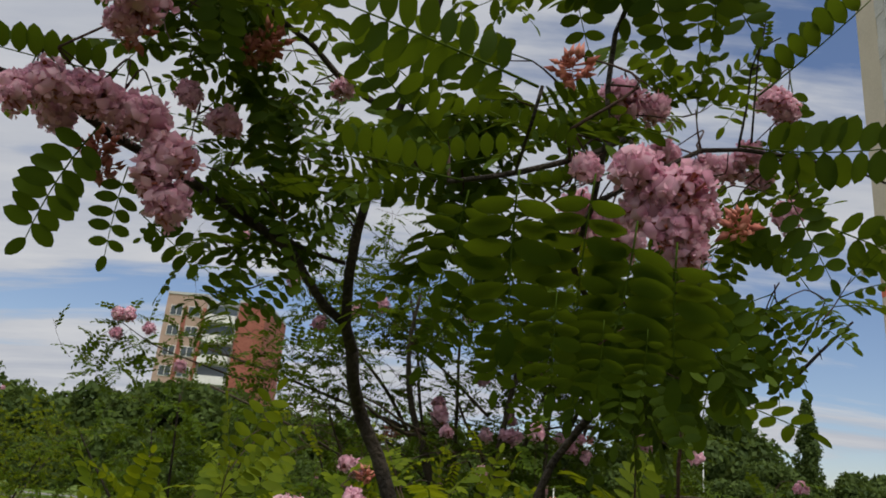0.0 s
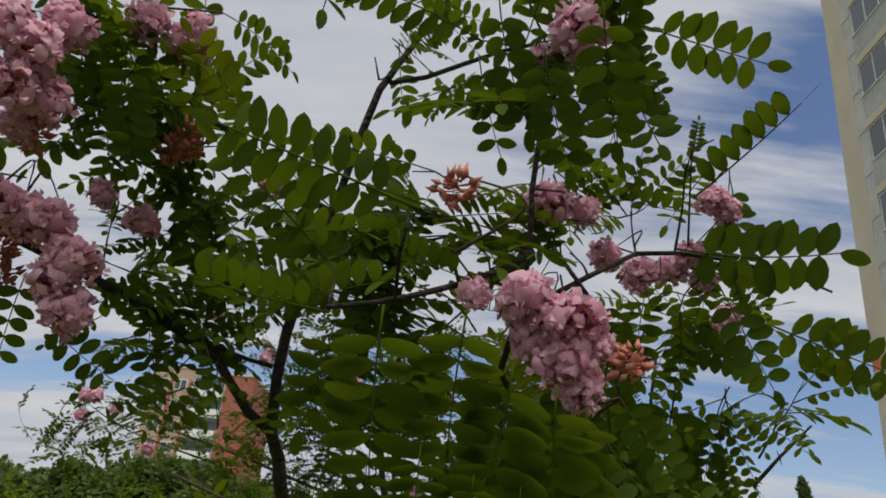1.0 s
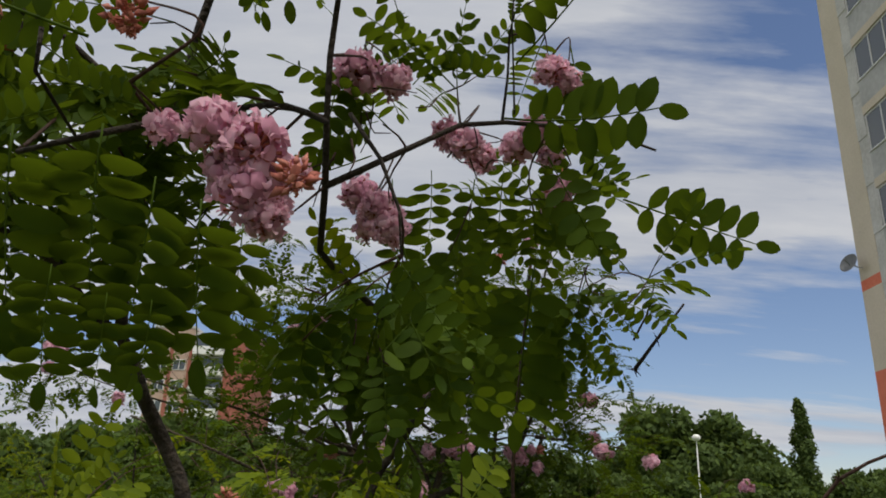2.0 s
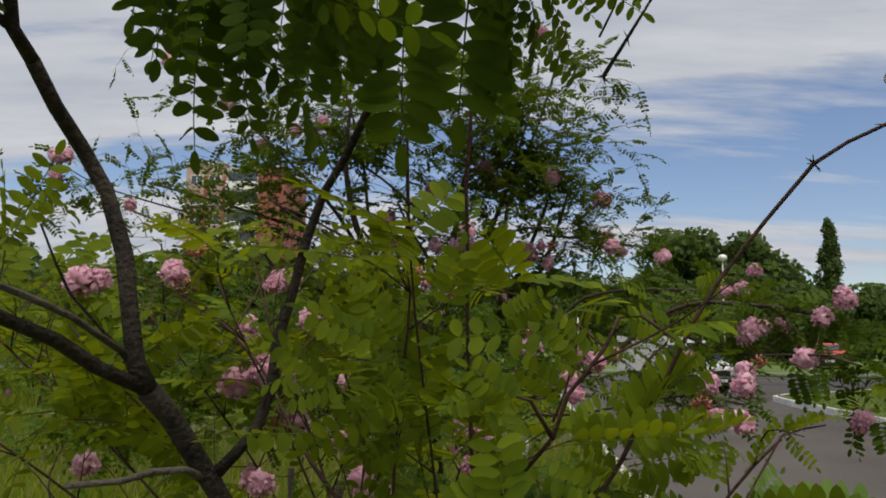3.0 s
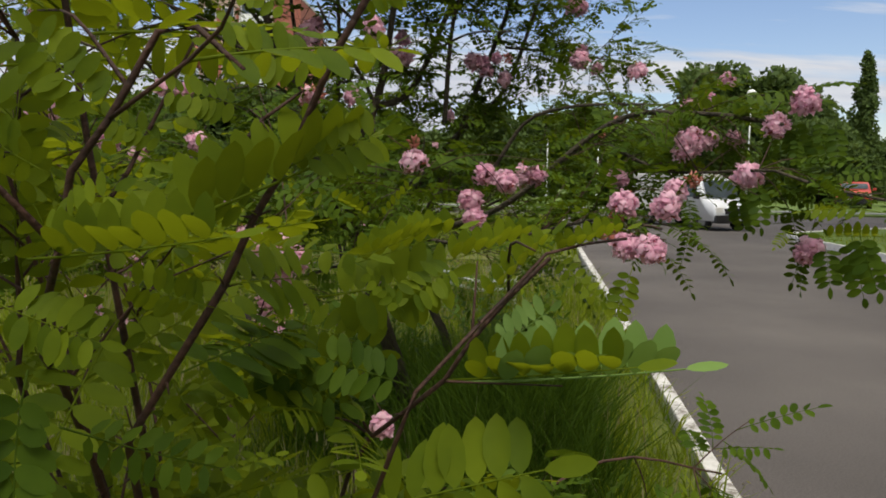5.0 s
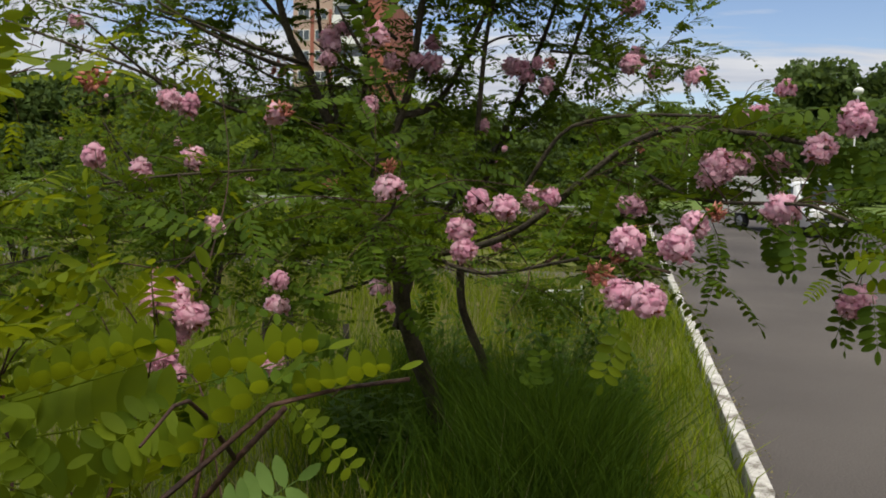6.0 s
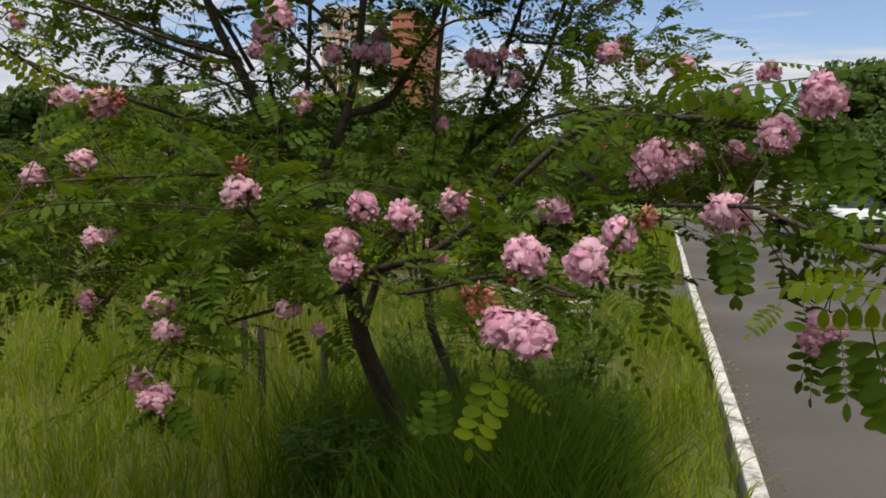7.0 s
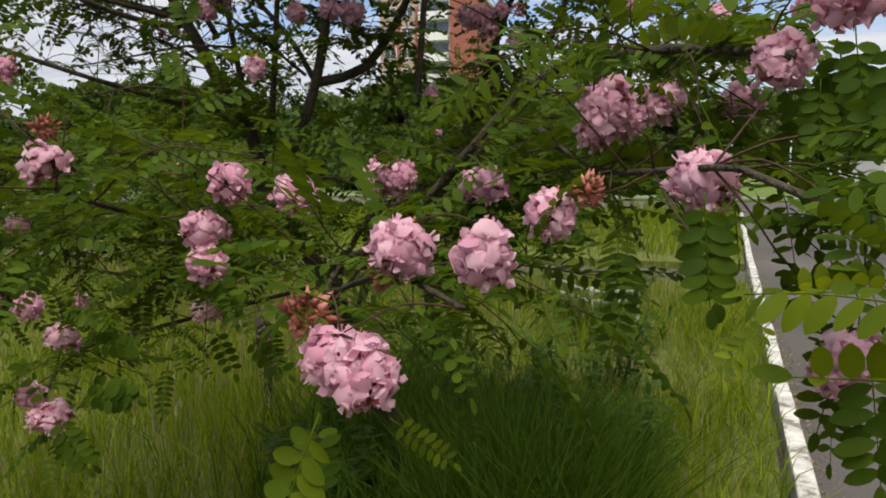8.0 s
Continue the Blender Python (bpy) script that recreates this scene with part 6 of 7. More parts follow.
S((0.283, 1.037, 1.324), (0.341, 1.085, 1.341), (-0.10, -0.50, 1.00), "stand", 0)
S((0.357, 1.098, 1.315), (0.317, 1.062, 1.288), (0.72, -0.63, 0.72), "broad", 1)
S((0.319, 1.036, 1.283), (0.289, 1.027, 1.319), (1.12, -0.66, 0.87), "broad", 0)
S((0.382, 1.144, 1.312), (0.422, 1.150, 1.284), (0.46, -0.79, 1.41), "row", 0)
S((0.275, 1.153, 1.347), (0.235, 1.129, 1.371), (0.27, -1.14, 0.87), "stand", 0)
B.bloom((-0.547, 1.275, 1.509), 0.72, leaves=2, leaf_size=0.6)
B.bloom((-0.525, 1.285, 1.517), 0.58, leaves=2, leaf_size=0.6)
B.bloom((-0.449, 1.372, 1.537), 0.65, leaves=2, leaf_size=0.6)
B.bloom((-0.432, 1.428, 1.577), 0.58, leaves=2, leaf_size=0.6, bud=True)
B.bloom((-0.437, 1.411, 1.509), 0.58, leaves=2, leaf_size=0.6, bud=True)
B.bloom((-0.306, 1.492, 1.528), 0.58, leaves=2, leaf_size=0.6)
B.bloom((-0.236, 1.490, 1.462), 0.65, leaves=2, leaf_size=0.6)
B.bloom((-0.317, 1.344, 1.354), 0.72, leaves=2, leaf_size=0.6)
B.bloom((-0.286, 1.354, 1.376), 0.72, leaves=2, leaf_size=0.6)
B.bloom((-0.244, 1.364, 1.375), 0.58, leaves=2, leaf_size=0.6)
B.bloom((-0.206, 1.372, 1.359), 0.58, leaves=2, leaf_size=0.6)
B.bloom((-0.263, 1.257, 1.215), 0.65, leaves=2, leaf_size=0.6)
B.bloom((-0.122, 1.387, 1.205), 0.58, leaves=2, leaf_size=0.6)
B.bloom((-0.055, 1.611, 1.549), 0.58, leaves=2, leaf_size=0.6, bud=True)
B.bloom((-0.314, 1.419, 1.193), 0.65, leaves=2, leaf_size=0.6)
B.bloom((-0.460, 1.301, 1.154), 0.58, leaves=2, leaf_size=0.6)
B.bloom((-0.128, 1.507, 1.155), 0.58, leaves=2, leaf_size=0.6)
B.bloom((-0.256, 1.498, 1.283), 0.65, leaves=2, leaf_size=0.6)
B.bloom((-0.528, 1.281, 1.235), 0.58, leaves=2, leaf_size=0.6)
B.bloom((-0.310, 1.568, 1.261), 0.58, leaves=2, leaf_size=0.6, bud=True)
B.bloom((-0.208, 1.699, 1.222), 0.50, leaves=2, leaf_size=0.6)
B.gap = lambda p: p[1] > 1.7 and p[2] > 1.48
near_left = lambda p: p[2] < 1.73 and p[0] < 0.56 - (p[1] - 1.05) * 0.85
for tip in ((-0.974, 1.214, 1.468), (-0.720, 1.190, 1.511), (-0.538, 1.369, 1.537), (-0.338, 1.261, 1.525), (-0.209, 1.441, 1.508), (-0.855, 1.478, 1.464), (-0.487, 1.126, 1.447)):
    n = len(B.wood)
    B.limb([(0.060, 1.269, 0.549), (tip[0] * 0.45, tip[1] + 0.05, 1.12), tip], 0.0028, 0.0015, "branch", BARK_RED)
    B.spray([n], 9, 0.13, 4, 0.8, 0.6, 0.5, lambda p: p[2] < 1.60)
B.room = 0.30
B.spray([0, 6], 9, 0.15, 4, 0.8, 0.35, 0.2, near_left)
B.spray([1, 2], 7, 0.15, 4, 0.8, 0.2, 0.2, lambda p: near_left(p) and p[2] < 1.45)
B.spray([4, 5], 6, 0.12, 4, 0.7, 0.5, 0.1, near_left)
B.spray([13, 14, 15, 16], 15, 0.22, 5, 0.8, 0.3, 0.45, lambda p: near_left(p) and p[2] < 1.58)
B.spray([17], 9, 0.16, 5, 0.6, 0.5, 0.1, lambda p: p[2] < 1.10, mat=LEAF)
B.clump((-0.656, 1.967, 1.747), 0.12, 4, 0.5)
B.clump((-0.539, 2.016, 1.684), 0.12, 4, 0.5)
B.clump((-0.691, 1.857, 1.661), 0.1, 3, 0.5)
B.clump((-0.454, 2.138, 1.732), 0.12, 4, 0.5)
B.clump((-0.305, 2.174, 1.692), 0.1, 3, 0.5)
B.clump((-0.166, 2.199, 1.634), 0.1, 3, 0.5)
# no loose leaves low beside the walk
B.spots = [s for s in B.spots if not (s[3] == "kind" and s[0][0] > 0.33 and 1.0 < s[0][1] < 1.15 and 1.25 < s[0][2] < 1.34)]
B.finish(290, (0.25, 0.95, 1.35))

# ---- the large shrub beside the kerb ----
C = Shrub((-0.057, 4.345, 0.019), "large pink locust with a leaning dark trunk and many blossom clusters", 47)
C.bark = BARK_OLIVE
C.limb([(0.048, 4.067, 0.050), (0.003, 3.888, 0.445), (-0.046, 3.743, 0.671), (-0.084, 3.623, 0.884), (-0.084, 3.536, 1.056)], 0.046, 0.032, "trunk")
C.limb([(-0.084, 3.536, 1.056), (-0.151, 3.499, 1.145), (-0.215, 3.447, 1.233), (-0.245, 3.407, 1.363), (-0.259, 3.377, 1.514), (-0.320, 3.325, 1.642), (-0.359, 3.278, 1.757), (-0.396, 3.238, 1.851), (-0.428, 3.194, 1.957), (-0.449, 3.118, 2.154), (-0.422, 3.047, 2.359)], 0.026, 0.007)
C.limb([(-0.151, 3.499, 1.145), (-0.172, 3.448, 1.288), (-0.160, 3.414, 1.433), (-0.099, 3.405, 1.555), (-0.059, 3.392, 1.648), (-0.027, 3.381, 1.755), (-0.007, 3.369, 1.868), (0.015, 3.345, 2.007), (0.057, 3.287, 2.235), (0.056, 3.218, 2.444)], 0.022, 0.006)
C.limb([(-0.059, 3.392, 1.648), (0.001, 3.446, 1.667), (0.051, 3.492, 1.700), (0.099, 3.549, 1.789), (0.139, 3.577, 1.879), (0.172, 3.600, 1.969), (0.251, 3.628, 2.179), (0.326, 3.630, 2.461)], 0.015, 0.005)
C.limb([(-0.153, 3.783, 0.783), (-0.088, 3.882, 1.075), (-0.011, 3.982, 1.246), (0.204, 4.080, 1.550), (0.449, 4.179, 1.806), (0.611, 4.227, 2.258)], 0.020, 0.008)
C.limb([(0.214, 4.535, 0.050), (0.213, 4.018, 0.562), (0.137, 3.975, 0.763), (0.095, 3.957, 0.914), (0.103, 3.965, 1.194), (0.216, 3.944, 1.500), (0.344, 3.937, 1.840), (0.449, 3.900, 2.116), (0.506, 3.831, 2.389)], 0.026, 0.007, "trunk")
C.limb([(-0.109, 3.483, 1.053), (0.107, 3.181, 1.167), (0.414, 2.780, 1.292), (0.708, 2.578, 1.537), (0.887, 2.378, 1.550), (1.017, 2.178, 1.512)], 0.014, 0.005)
C.limb([(0.709, 2.578, 1.477), (0.820, 2.378, 1.409), (0.969, 2.078, 1.410), (1.029, 2.008, 1.381), (1.139, 1.927, 1.353)], 0.005, 0.003)
C.limb([(-0.125, 3.382, 1.343), (-0.036, 2.981, 1.294), (0.072, 2.581, 1.315), (0.180, 2.281, 1.356), (0.229, 2.130, 1.387)], 0.009, 0.003)
C.limb([(-0.408, 3.603, 1.558), (-0.622, 3.183, 1.653), (-0.895, 2.884, 1.778), (-1.158, 2.785, 1.872)], 0.009, 0.004)
C.limb([(-0.454, 3.383, 1.837), (-0.806, 3.483, 1.950), (-1.108, 3.535, 2.045), (-1.410, 3.486, 2.119)], 0.009, 0.004)
C.limb([(-0.162, 3.403, 1.192), (-0.394, 3.083, 1.217), (-0.616, 2.834, 1.293), (-0.859, 2.784, 1.428)], 0.009, 0.003)
C.limb([(-0.109, 3.483, 1.053), (-0.291, 2.983, 1.019), (-0.232, 2.633, 1.039), (-0.222, 2.543, 0.979)], 0.007, 0.003)
C.limb([(0.107, 3.181, 1.167), (0.355, 2.581, 1.200), (0.621, 2.180, 1.295), (0.741, 2.059, 1.286)], 0.007, 0.003)
C.limb([(0.445, 3.878, 1.954), (0.746, 4.077, 1.960), (1.047, 4.076, 1.916)], 0.007, 0.003)
C.limb([(-0.076, 3.381, 1.914), (-0.360, 3.282, 2.138), (-0.715, 3.183, 2.332)], 0.007, 0.003)
C.limb([(0.106, 3.670, 1.878), (0.294, 3.279, 1.900), (0.444, 3.078, 1.873)], 0.006, 0.003)
C.limb([(-0.616, 2.834, 1.293), (-0.945, 2.736, 1.177), (-1.293, 2.687, 1.100)], 0.006, 0.002)
C.limb([(-0.088, 3.882, 1.075), (0.358, 3.680, 1.253), (0.752, 3.479, 1.510), (0.949, 3.278, 1.663)], 0.008, 0.003)
C.limb([(-1.359, 4.067, 2.059), (-1.564, 3.898, 2.101), (-1.751, 3.719, 2.150), (-1.862, 3.554, 2.216)], 0.006, 0.002)
C.limb([(-0.059, 3.392, 1.648), (-0.092, 3.357, 1.735), (-0.135, 3.316, 1.807), (-0.183, 3.269, 1.873), (-0.240, 3.199, 1.992)], 0.009, 0.004)
C.limb([(-0.382, 3.257, 1.801), (-0.430, 3.169, 1.794), (-0.520, 3.039, 1.830), (-0.593, 2.933, 1.874), (-0.676, 2.818, 1.933)], 0.009, 0.004)
C.limb([(-0.060, 3.529, 1.096), (0.048, 3.500, 1.253), (0.158, 3.486, 1.309), (0.282, 3.469, 1.345)], 0.01, 0.004)
C.limb([(-0.254, 3.270, 1.584), (-0.293, 3.122, 1.602), (-0.347, 3.017, 1.612), (-0.414, 2.900, 1.576)], 0.004, 0.002)
C.limb([(-0.229, 3.266, 1.735), (-0.310, 3.153, 1.726), (-0.412, 3.019, 1.679), (-0.501, 2.946, 1.653)], 0.004, 0.002)
C.limb([(-0.344, 3.199, 1.802), (-0.431, 2.989, 1.821), (-0.524, 2.814, 1.861), (-0.582, 2.652, 1.872)], 0.007, 0.003)
C.limb([(-0.631, 2.897, 1.647), (-0.646, 2.762, 1.694), (-0.659, 2.621, 1.748), (-0.666, 2.477, 1.803)], 0.005, 0.003)
C.limb([(-0.233, 3.320, 1.444), (-0.328, 2.957, 1.445), (-0.406, 2.690, 1.433), (-0.496, 2.514, 1.418), (-0.569, 2.395, 1.398)], 0.007, 0.003)
C.limb([(-0.152, 3.326, 1.140), (-0.244, 2.969, 1.144), (-0.364, 2.695, 1.205), (-0.499, 2.490, 1.196)], 0.006, 0.002)
C.limb([(0.377, 3.440, 1.376), (0.509, 3.357, 1.586), (0.629, 3.266, 1.636), (0.738, 3.173, 1.644), (0.860, 3.125, 1.643), (0.985, 3.070, 1.636)], 0.009, 0.004)
C.limb([(-0.420, 3.467, 1.803), (-0.554, 3.469, 2.006), (-0.760, 3.435, 2.217), (-0.937, 3.399, 2.375)], 0.01, 0.004)
C.limb([(0.201, 3.512, 1.588), (0.238, 3.558, 2.058), (0.392, 3.546, 2.484), (0.502, 3.487, 2.897)], 0.01, 0.004)
C.limb([(-0.281, 3.401, 1.551), (-0.384, 3.456, 1.930), (-0.437, 3.484, 2.272), (-0.540, 3.406, 2.643)], 0.01, 0.004)
C.limb([(0.238, 3.558, 2.058), (0.163, 3.645, 2.154), (0.107, 3.688, 2.412)], 0.01, 0.004)
C.limb([(-0.208, 3.407, 1.553), (-0.216, 3.472, 1.934), (-0.227, 3.493, 2.329), (-0.181, 3.380, 2.689)], 0.01, 0.004)
C.bloom((0.207, 2.128, 1.407), 0.86, leaves=3, leaf_size=0.62)
C.bloom((0.363, 2.275, 1.386), 0.80, leaves=3, leaf_size=0.62)
C.bloom((0.422, 2.357, 1.368), 0.84, leaves=3, leaf_size=0.62)
C.bloom((0.342, 2.250, 1.323), 0.86, leaves=3, leaf_size=0.62)
C.bloom((0.679, 2.098, 1.326), 0.90, leaves=3, leaf_size=0.62)
C.bloom((0.756, 2.084, 1.327), 0.90, leaves=3, leaf_size=0.62)
C.bloom((0.938, 2.148, 1.391), 0.88, leaves=3, leaf_size=0.62)
C.bloom((1.002, 2.198, 1.506), 0.88, leaves=3, leaf_size=0.62)
C.bloom((1.057, 2.174, 1.557), 0.90, leaves=3, leaf_size=0.62)
C.bloom((0.803, 2.194, 1.358), 0.80, leaves=3, leaf_size=0.62)
C.bloom((-0.457, 2.664, 1.127), 0.80, leaves=3, leaf_size=0.62)
C.bloom((0.066, 2.645, 1.132), 0.80, leaves=3, leaf_size=0.62)
C.bloom((-0.182, 2.559, 1.083), 0.90, leaves=3, leaf_size=0.62)
C.bloom((0.685, 2.353, 1.384), 0.75, leaves=3, leaf_size=0.62)
C.bloom((0.472, 2.518, 1.396), 0.80, leaves=3, leaf_size=0.62)
C.bloom((0.049, 2.643, 1.794), 1.08, leaves=3, leaf_size=0.75)
C.bloom((-0.018, 2.122, 1.548), 0.60, leaves=3, leaf_size=0.62)
C.bloom((1.021, 3.010, 1.623), 0.80, leaves=3, leaf_size=0.62)
C.bloom((1.054, 2.915, 1.632), 0.80, leaves=3, leaf_size=0.62)
C.bloom((1.150, 3.029, 1.706), 0.85, leaves=3, leaf_size=0.62)
C.bloom((0.782, 4.185, 2.187), 1.30, leaves=3, leaf_size=0.75)
C.bloom((0.437, 3.576, 2.181), 1.30, leaves=3, leaf_size=0.75)
C.bloom((0.342, 2.245, 1.284), 0.75, leaves=2, leaf_size=0.62)
C.bloom((0.829, 2.290, 1.454), 0.85, leaves=2, leaf_size=0.62)
C.bloom((0.851, 2.289, 1.479), 0.85, leaves=2, leaf_size=0.62)
C.bloom((0.903, 2.337, 1.480), 0.72, leaves=2, leaf_size=0.62)
C.bloom((0.867, 2.319, 1.462), 0.60, leaves=2, leaf_size=0.62)
C.bloom((0.705, 2.355, 1.386), 0.75, leaves=2, leaf_size=0.62)
C.bloom((0.506, 2.527, 1.393), 0.80, leaves=2, leaf_size=0.62)
C.bloom((0.839, 2.196, 1.380), 0.62, leaves=2, leaf_size=0.62, bud=True)
C.bloom((0.221, 2.137, 1.451), 0.50, leaves=2, leaf_size=0.62, bud=True)
C.bloom((0.662, 1.969, 1.249), 0.78, leaves=2, leaf_size=0.62)
C.bloom((0.689, 1.943, 1.248), 0.82, leaves=2, leaf_size=0.62)
C.bloom((0.670, 1.992, 1.252), 0.60, leaves=2, leaf_size=0.62)
C.bloom((0.625, 1.997, 1.275), 0.72, leaves=2, leaf_size=0.62, bud=True)
C.bloom((0.657, 2.091, 1.299), 0.50, leaves=2, leaf_size=0.62, bud=True)
C.bloom((-0.235, 2.517, 0.980), 0.90, leaves=2, leaf_size=0.62)
C.bloom((-0.196, 2.536, 0.944), 0.95, leaves=2, leaf_size=0.62)
C.bloom((-0.221, 2.513, 0.936), 0.80, leaves=2, leaf_size=0.62)
C.bloom((1.070, 2.120, 1.247), 0.75, leaves=2, leaf_size=0.62)
C.bloom((1.052, 2.122, 1.232), 0.72, leaves=2, leaf_size=0.62)
C.bloom((1.005, 2.424, 1.479), 0.75, leaves=2, leaf_size=0.62)
C.bloom((0.299, 3.694, 1.863), 1.10, leaves=2, leaf_size=0.75)
C.bloom((0.367, 3.734, 1.823), 0.90, leaves=2, leaf_size=0.62)
C.bloom((0.405, 3.711, 1.878), 0.80, leaves=2, leaf_size=0.62)
C.bloom((0.788, 4.241, 1.960), 1.30, leaves=2, leaf_size=0.75)
C.bloom((0.882, 4.250, 1.906), 1.00, leaves=2, leaf_size=0.75)
C.bloom((0.819, 4.235, 1.995), 1.00, leaves=2, leaf_size=0.75)
C.bloom((0.026, 3.412, 1.824), 1.10, leaves=2, leaf_size=0.75)
C.bloom((-0.095, 3.339, 1.835), 0.90, leaves=2, leaf_size=0.62)
C.bloom((-0.292, 3.254, 1.893), 1.30, leaves=2, leaf_size=0.75)
C.bloom((0.224, 3.602, 1.632), 0.80, leaves=2, leaf_size=0.62)
C.bloom((0.332, 3.111, 1.218), 0.60, leaves=2, leaf_size=0.62)
C.bloom((-0.440, 2.719, 1.277), 0.75, leaves=2, leaf_size=0.62)
C.bloom((-0.271, 2.700, 1.122), 0.70, leaves=2, leaf_size=0.62)
C.bloom((-0.690, 2.771, 1.424), 1.00, leaves=2, leaf_size=0.75)
C.bloom((0.016, 2.965, 1.022), 0.60, leaves=2, leaf_size=0.62)
C.bloom((0.803, 3.081, 1.575), 0.50, leaves=2, leaf_size=0.62, bud=True)
C.bloom((0.763, 3.083, 1.533), 0.50, leaves=2, leaf_size=0.62, bud=True)
C.bloom((-0.019, 2.122, 1.543), 0.70, leaves=2, leaf_size=0.62, bud=True)
C.bloom((0.013, 2.120, 1.553), 0.50, leaves=2, leaf_size=0.62, bud=True)
C.bloom((-0.620, 2.785, 1.636), 0.95, leaves=2, leaf_size=0.62)
C.bloom((-0.551, 2.830, 1.628), 1.00, leaves=2, leaf_size=0.75)
C.bloom((-0.613, 2.426, 1.461), 0.90, leaves=2, leaf_size=0.62)
C.bloom((-0.476, 2.648, 1.467), 0.90, leaves=2, leaf_size=0.62)
C.bloom((-0.327, 2.497, 1.304), 0.70, leaves=2, leaf_size=0.62)
C.bloom((-0.099, 3.147, 1.665), 0.90, leaves=2, leaf_size=0.62)
C.bloom((-0.126, 2.825, 1.401), 0.60, leaves=2, leaf_size=0.62, bud=True)
C.bloom((0.353, 3.734, 1.852), 1.20, leaves=2, leaf_size=0.75)
C.bloom((0.437, 3.747, 1.806), 0.90, leaves=2, leaf_size=0.62)
C.bloom((0.456, 3.740, 1.873), 0.80, leaves=2, leaf_size=0.62, bud=True)
C.bloom((0.003, 3.367, 1.829), 1.00, leaves=2, leaf_size=0.75)
C.bloom((-0.260, 3.179, 1.807), 0.90, leaves=2, leaf_size=0.62)
C.bloom((-0.116, 2.421, 1.173), 0.70, leaves=2, leaf_size=0.62)
C.bloom((0.041, 1.591, 1.272), 0.60, leaves=2, leaf_size=0.62)
C.bloom((0.062, 1.609, 1.274), 0.58, leaves=2, leaf_size=0.62)
C.bloom((0.086, 1.608, 1.250), 0.58, leaves=2, leaf_size=0.62)
C.bloom((0.069, 1.614, 1.230), 0.50, leaves=2, leaf_size=0.62)
C.bloom((0.061, 1.583, 1.196), 0.55, leaves=2, leaf_size=0.62)
C.bloom((0.072, 1.585, 1.178), 0.40, leaves=2, leaf_size=0.62)
C.bloom((-0.033, 1.730, 1.273), 0.60, leaves=2, leaf_size=0.62)
C.bloom((-0.116, 1.681, 1.233), 0.50, leaves=2, leaf_size=0.62)
C.bloom((0.261, 1.348, 1.087), 0.45, leaves=2, leaf_size=0.62)
C.bloom((-0.611, 3.425, 2.380), 1.20, leaves=2, leaf_size=0.75)
C.bloom((-0.721, 3.463, 2.353), 1.10, leaves=2, leaf_size=0.75)
C.bloom((-0.066, 3.448, 2.513), 1.20, leaves=2, leaf_size=0.75)
C.bloom((0.124, 3.630, 2.227), 1.20, leaves=2, leaf_size=0.75)
C.bloom((0.194, 3.641, 2.165), 1.10, leaves=2, leaf_size=0.75)
C.bloom((-0.102, 3.453, 2.086), 1.10, leaves=2, leaf_size=0.75)
C.bloom((0.793, 4.182, 2.189), 1.20, leaves=2, leaf_size=0.75)
C.bloom((-0.193, 3.478, 2.391), 1.00, leaves=2, leaf_size=0.75)
C.bloom((-0.893, 3.491, 2.282), 1.10, leaves=2, leaf_size=0.75)
C.bloom((-1.018, 3.396, 2.483), 1.20, leaves=2, leaf_size=0.75)
C.bloom((1.012, 3.874, 1.846), 1.20, leaves=2, leaf_size=0.75)
C.bloom((0.753, 3.825, 1.887), 1.20, leaves=2, leaf_size=0.75)
C.bloom((0.375, 3.522, 2.851), 1.20, leaves=2, leaf_size=0.75)
C.bloom((0.228, 3.470, 2.739), 1.10, leaves=2, leaf_size=0.75, bud=True)
C.bloom((0.032, 3.485, 1.914), 1.00, leaves=2, leaf_size=0.75)
C.bloom((-0.297, 3.461, 1.957), 1.00, leaves=2, leaf_size=0.75)
C.bloom((-0.503, 3.354, 1.790), 1.00, leaves=2, leaf_size=0.75, bud=True)
C.bloom((-1.294, 3.351, 2.644), 1.10, leaves=2, leaf_size=0.75)
for p in ((-1.891, 3.535, 2.250), (-1.837, 3.558, 2.253), (-1.765, 3.649, 2.213), (-1.634, 3.774, 2.059), (-1.876, 3.557, 2.160)):
    C.bloom(p, 1.0, leaves=3, leaf_size=0.8)
for p in ((-1.987, 3.520, 2.074), (-1.896, 3.561, 2.078), (-1.819, 3.580, 2.171), (-1.670, 3.753, 2.122), (-1.790, 3.712, 2.088), (-1.585, 3.873, 2.226), (-1.482, 3.898, 2.271)):
    C.clump(p, 0.16, 3, 0.75)
S = C.sign_leaf
S((0.942, 2.097, 1.391), (0.949, 2.078, 1.285), (0.1, -1, 0.1), "hang", 1)
S((1.035, 1.848, 1.306), (1.063, 1.847, 1.182), (-0.1, -1, 0.1), "hang", 2)
S((1.060, 1.928, 1.292), (1.093, 1.928, 1.162), (-0.2, -1, 0.1), "hang", 1)
S((0.661, 1.930, 1.223), (0.622, 1.909, 1.112), (0, -0.9, 0.4), "hang", 1, YOUNG)
S((-0.194, 2.533, 0.939), (-0.109, 2.533, 0.846), (0, -0.9, 0.3), "hang", 1)
S((-0.118, 2.532, 1.019), (-0.007, 2.532, 0.978), (0, -0.9, 0.3), "hang", 2)
S((1.059, 1.827, 1.338), (0.949, 1.898, 1.360), (0, -0.6, 0.8), "kind", 2, YOUNG)
S((1.100, 1.878, 1.293), (0.980, 1.898, 1.291), (0, -0.8, 0.6), "stand", 0, YOUNG)
S((1.069, 1.966, 1.346), (0.991, 1.947, 1.382), (0, -0.5, 0.85), "stand", 1)
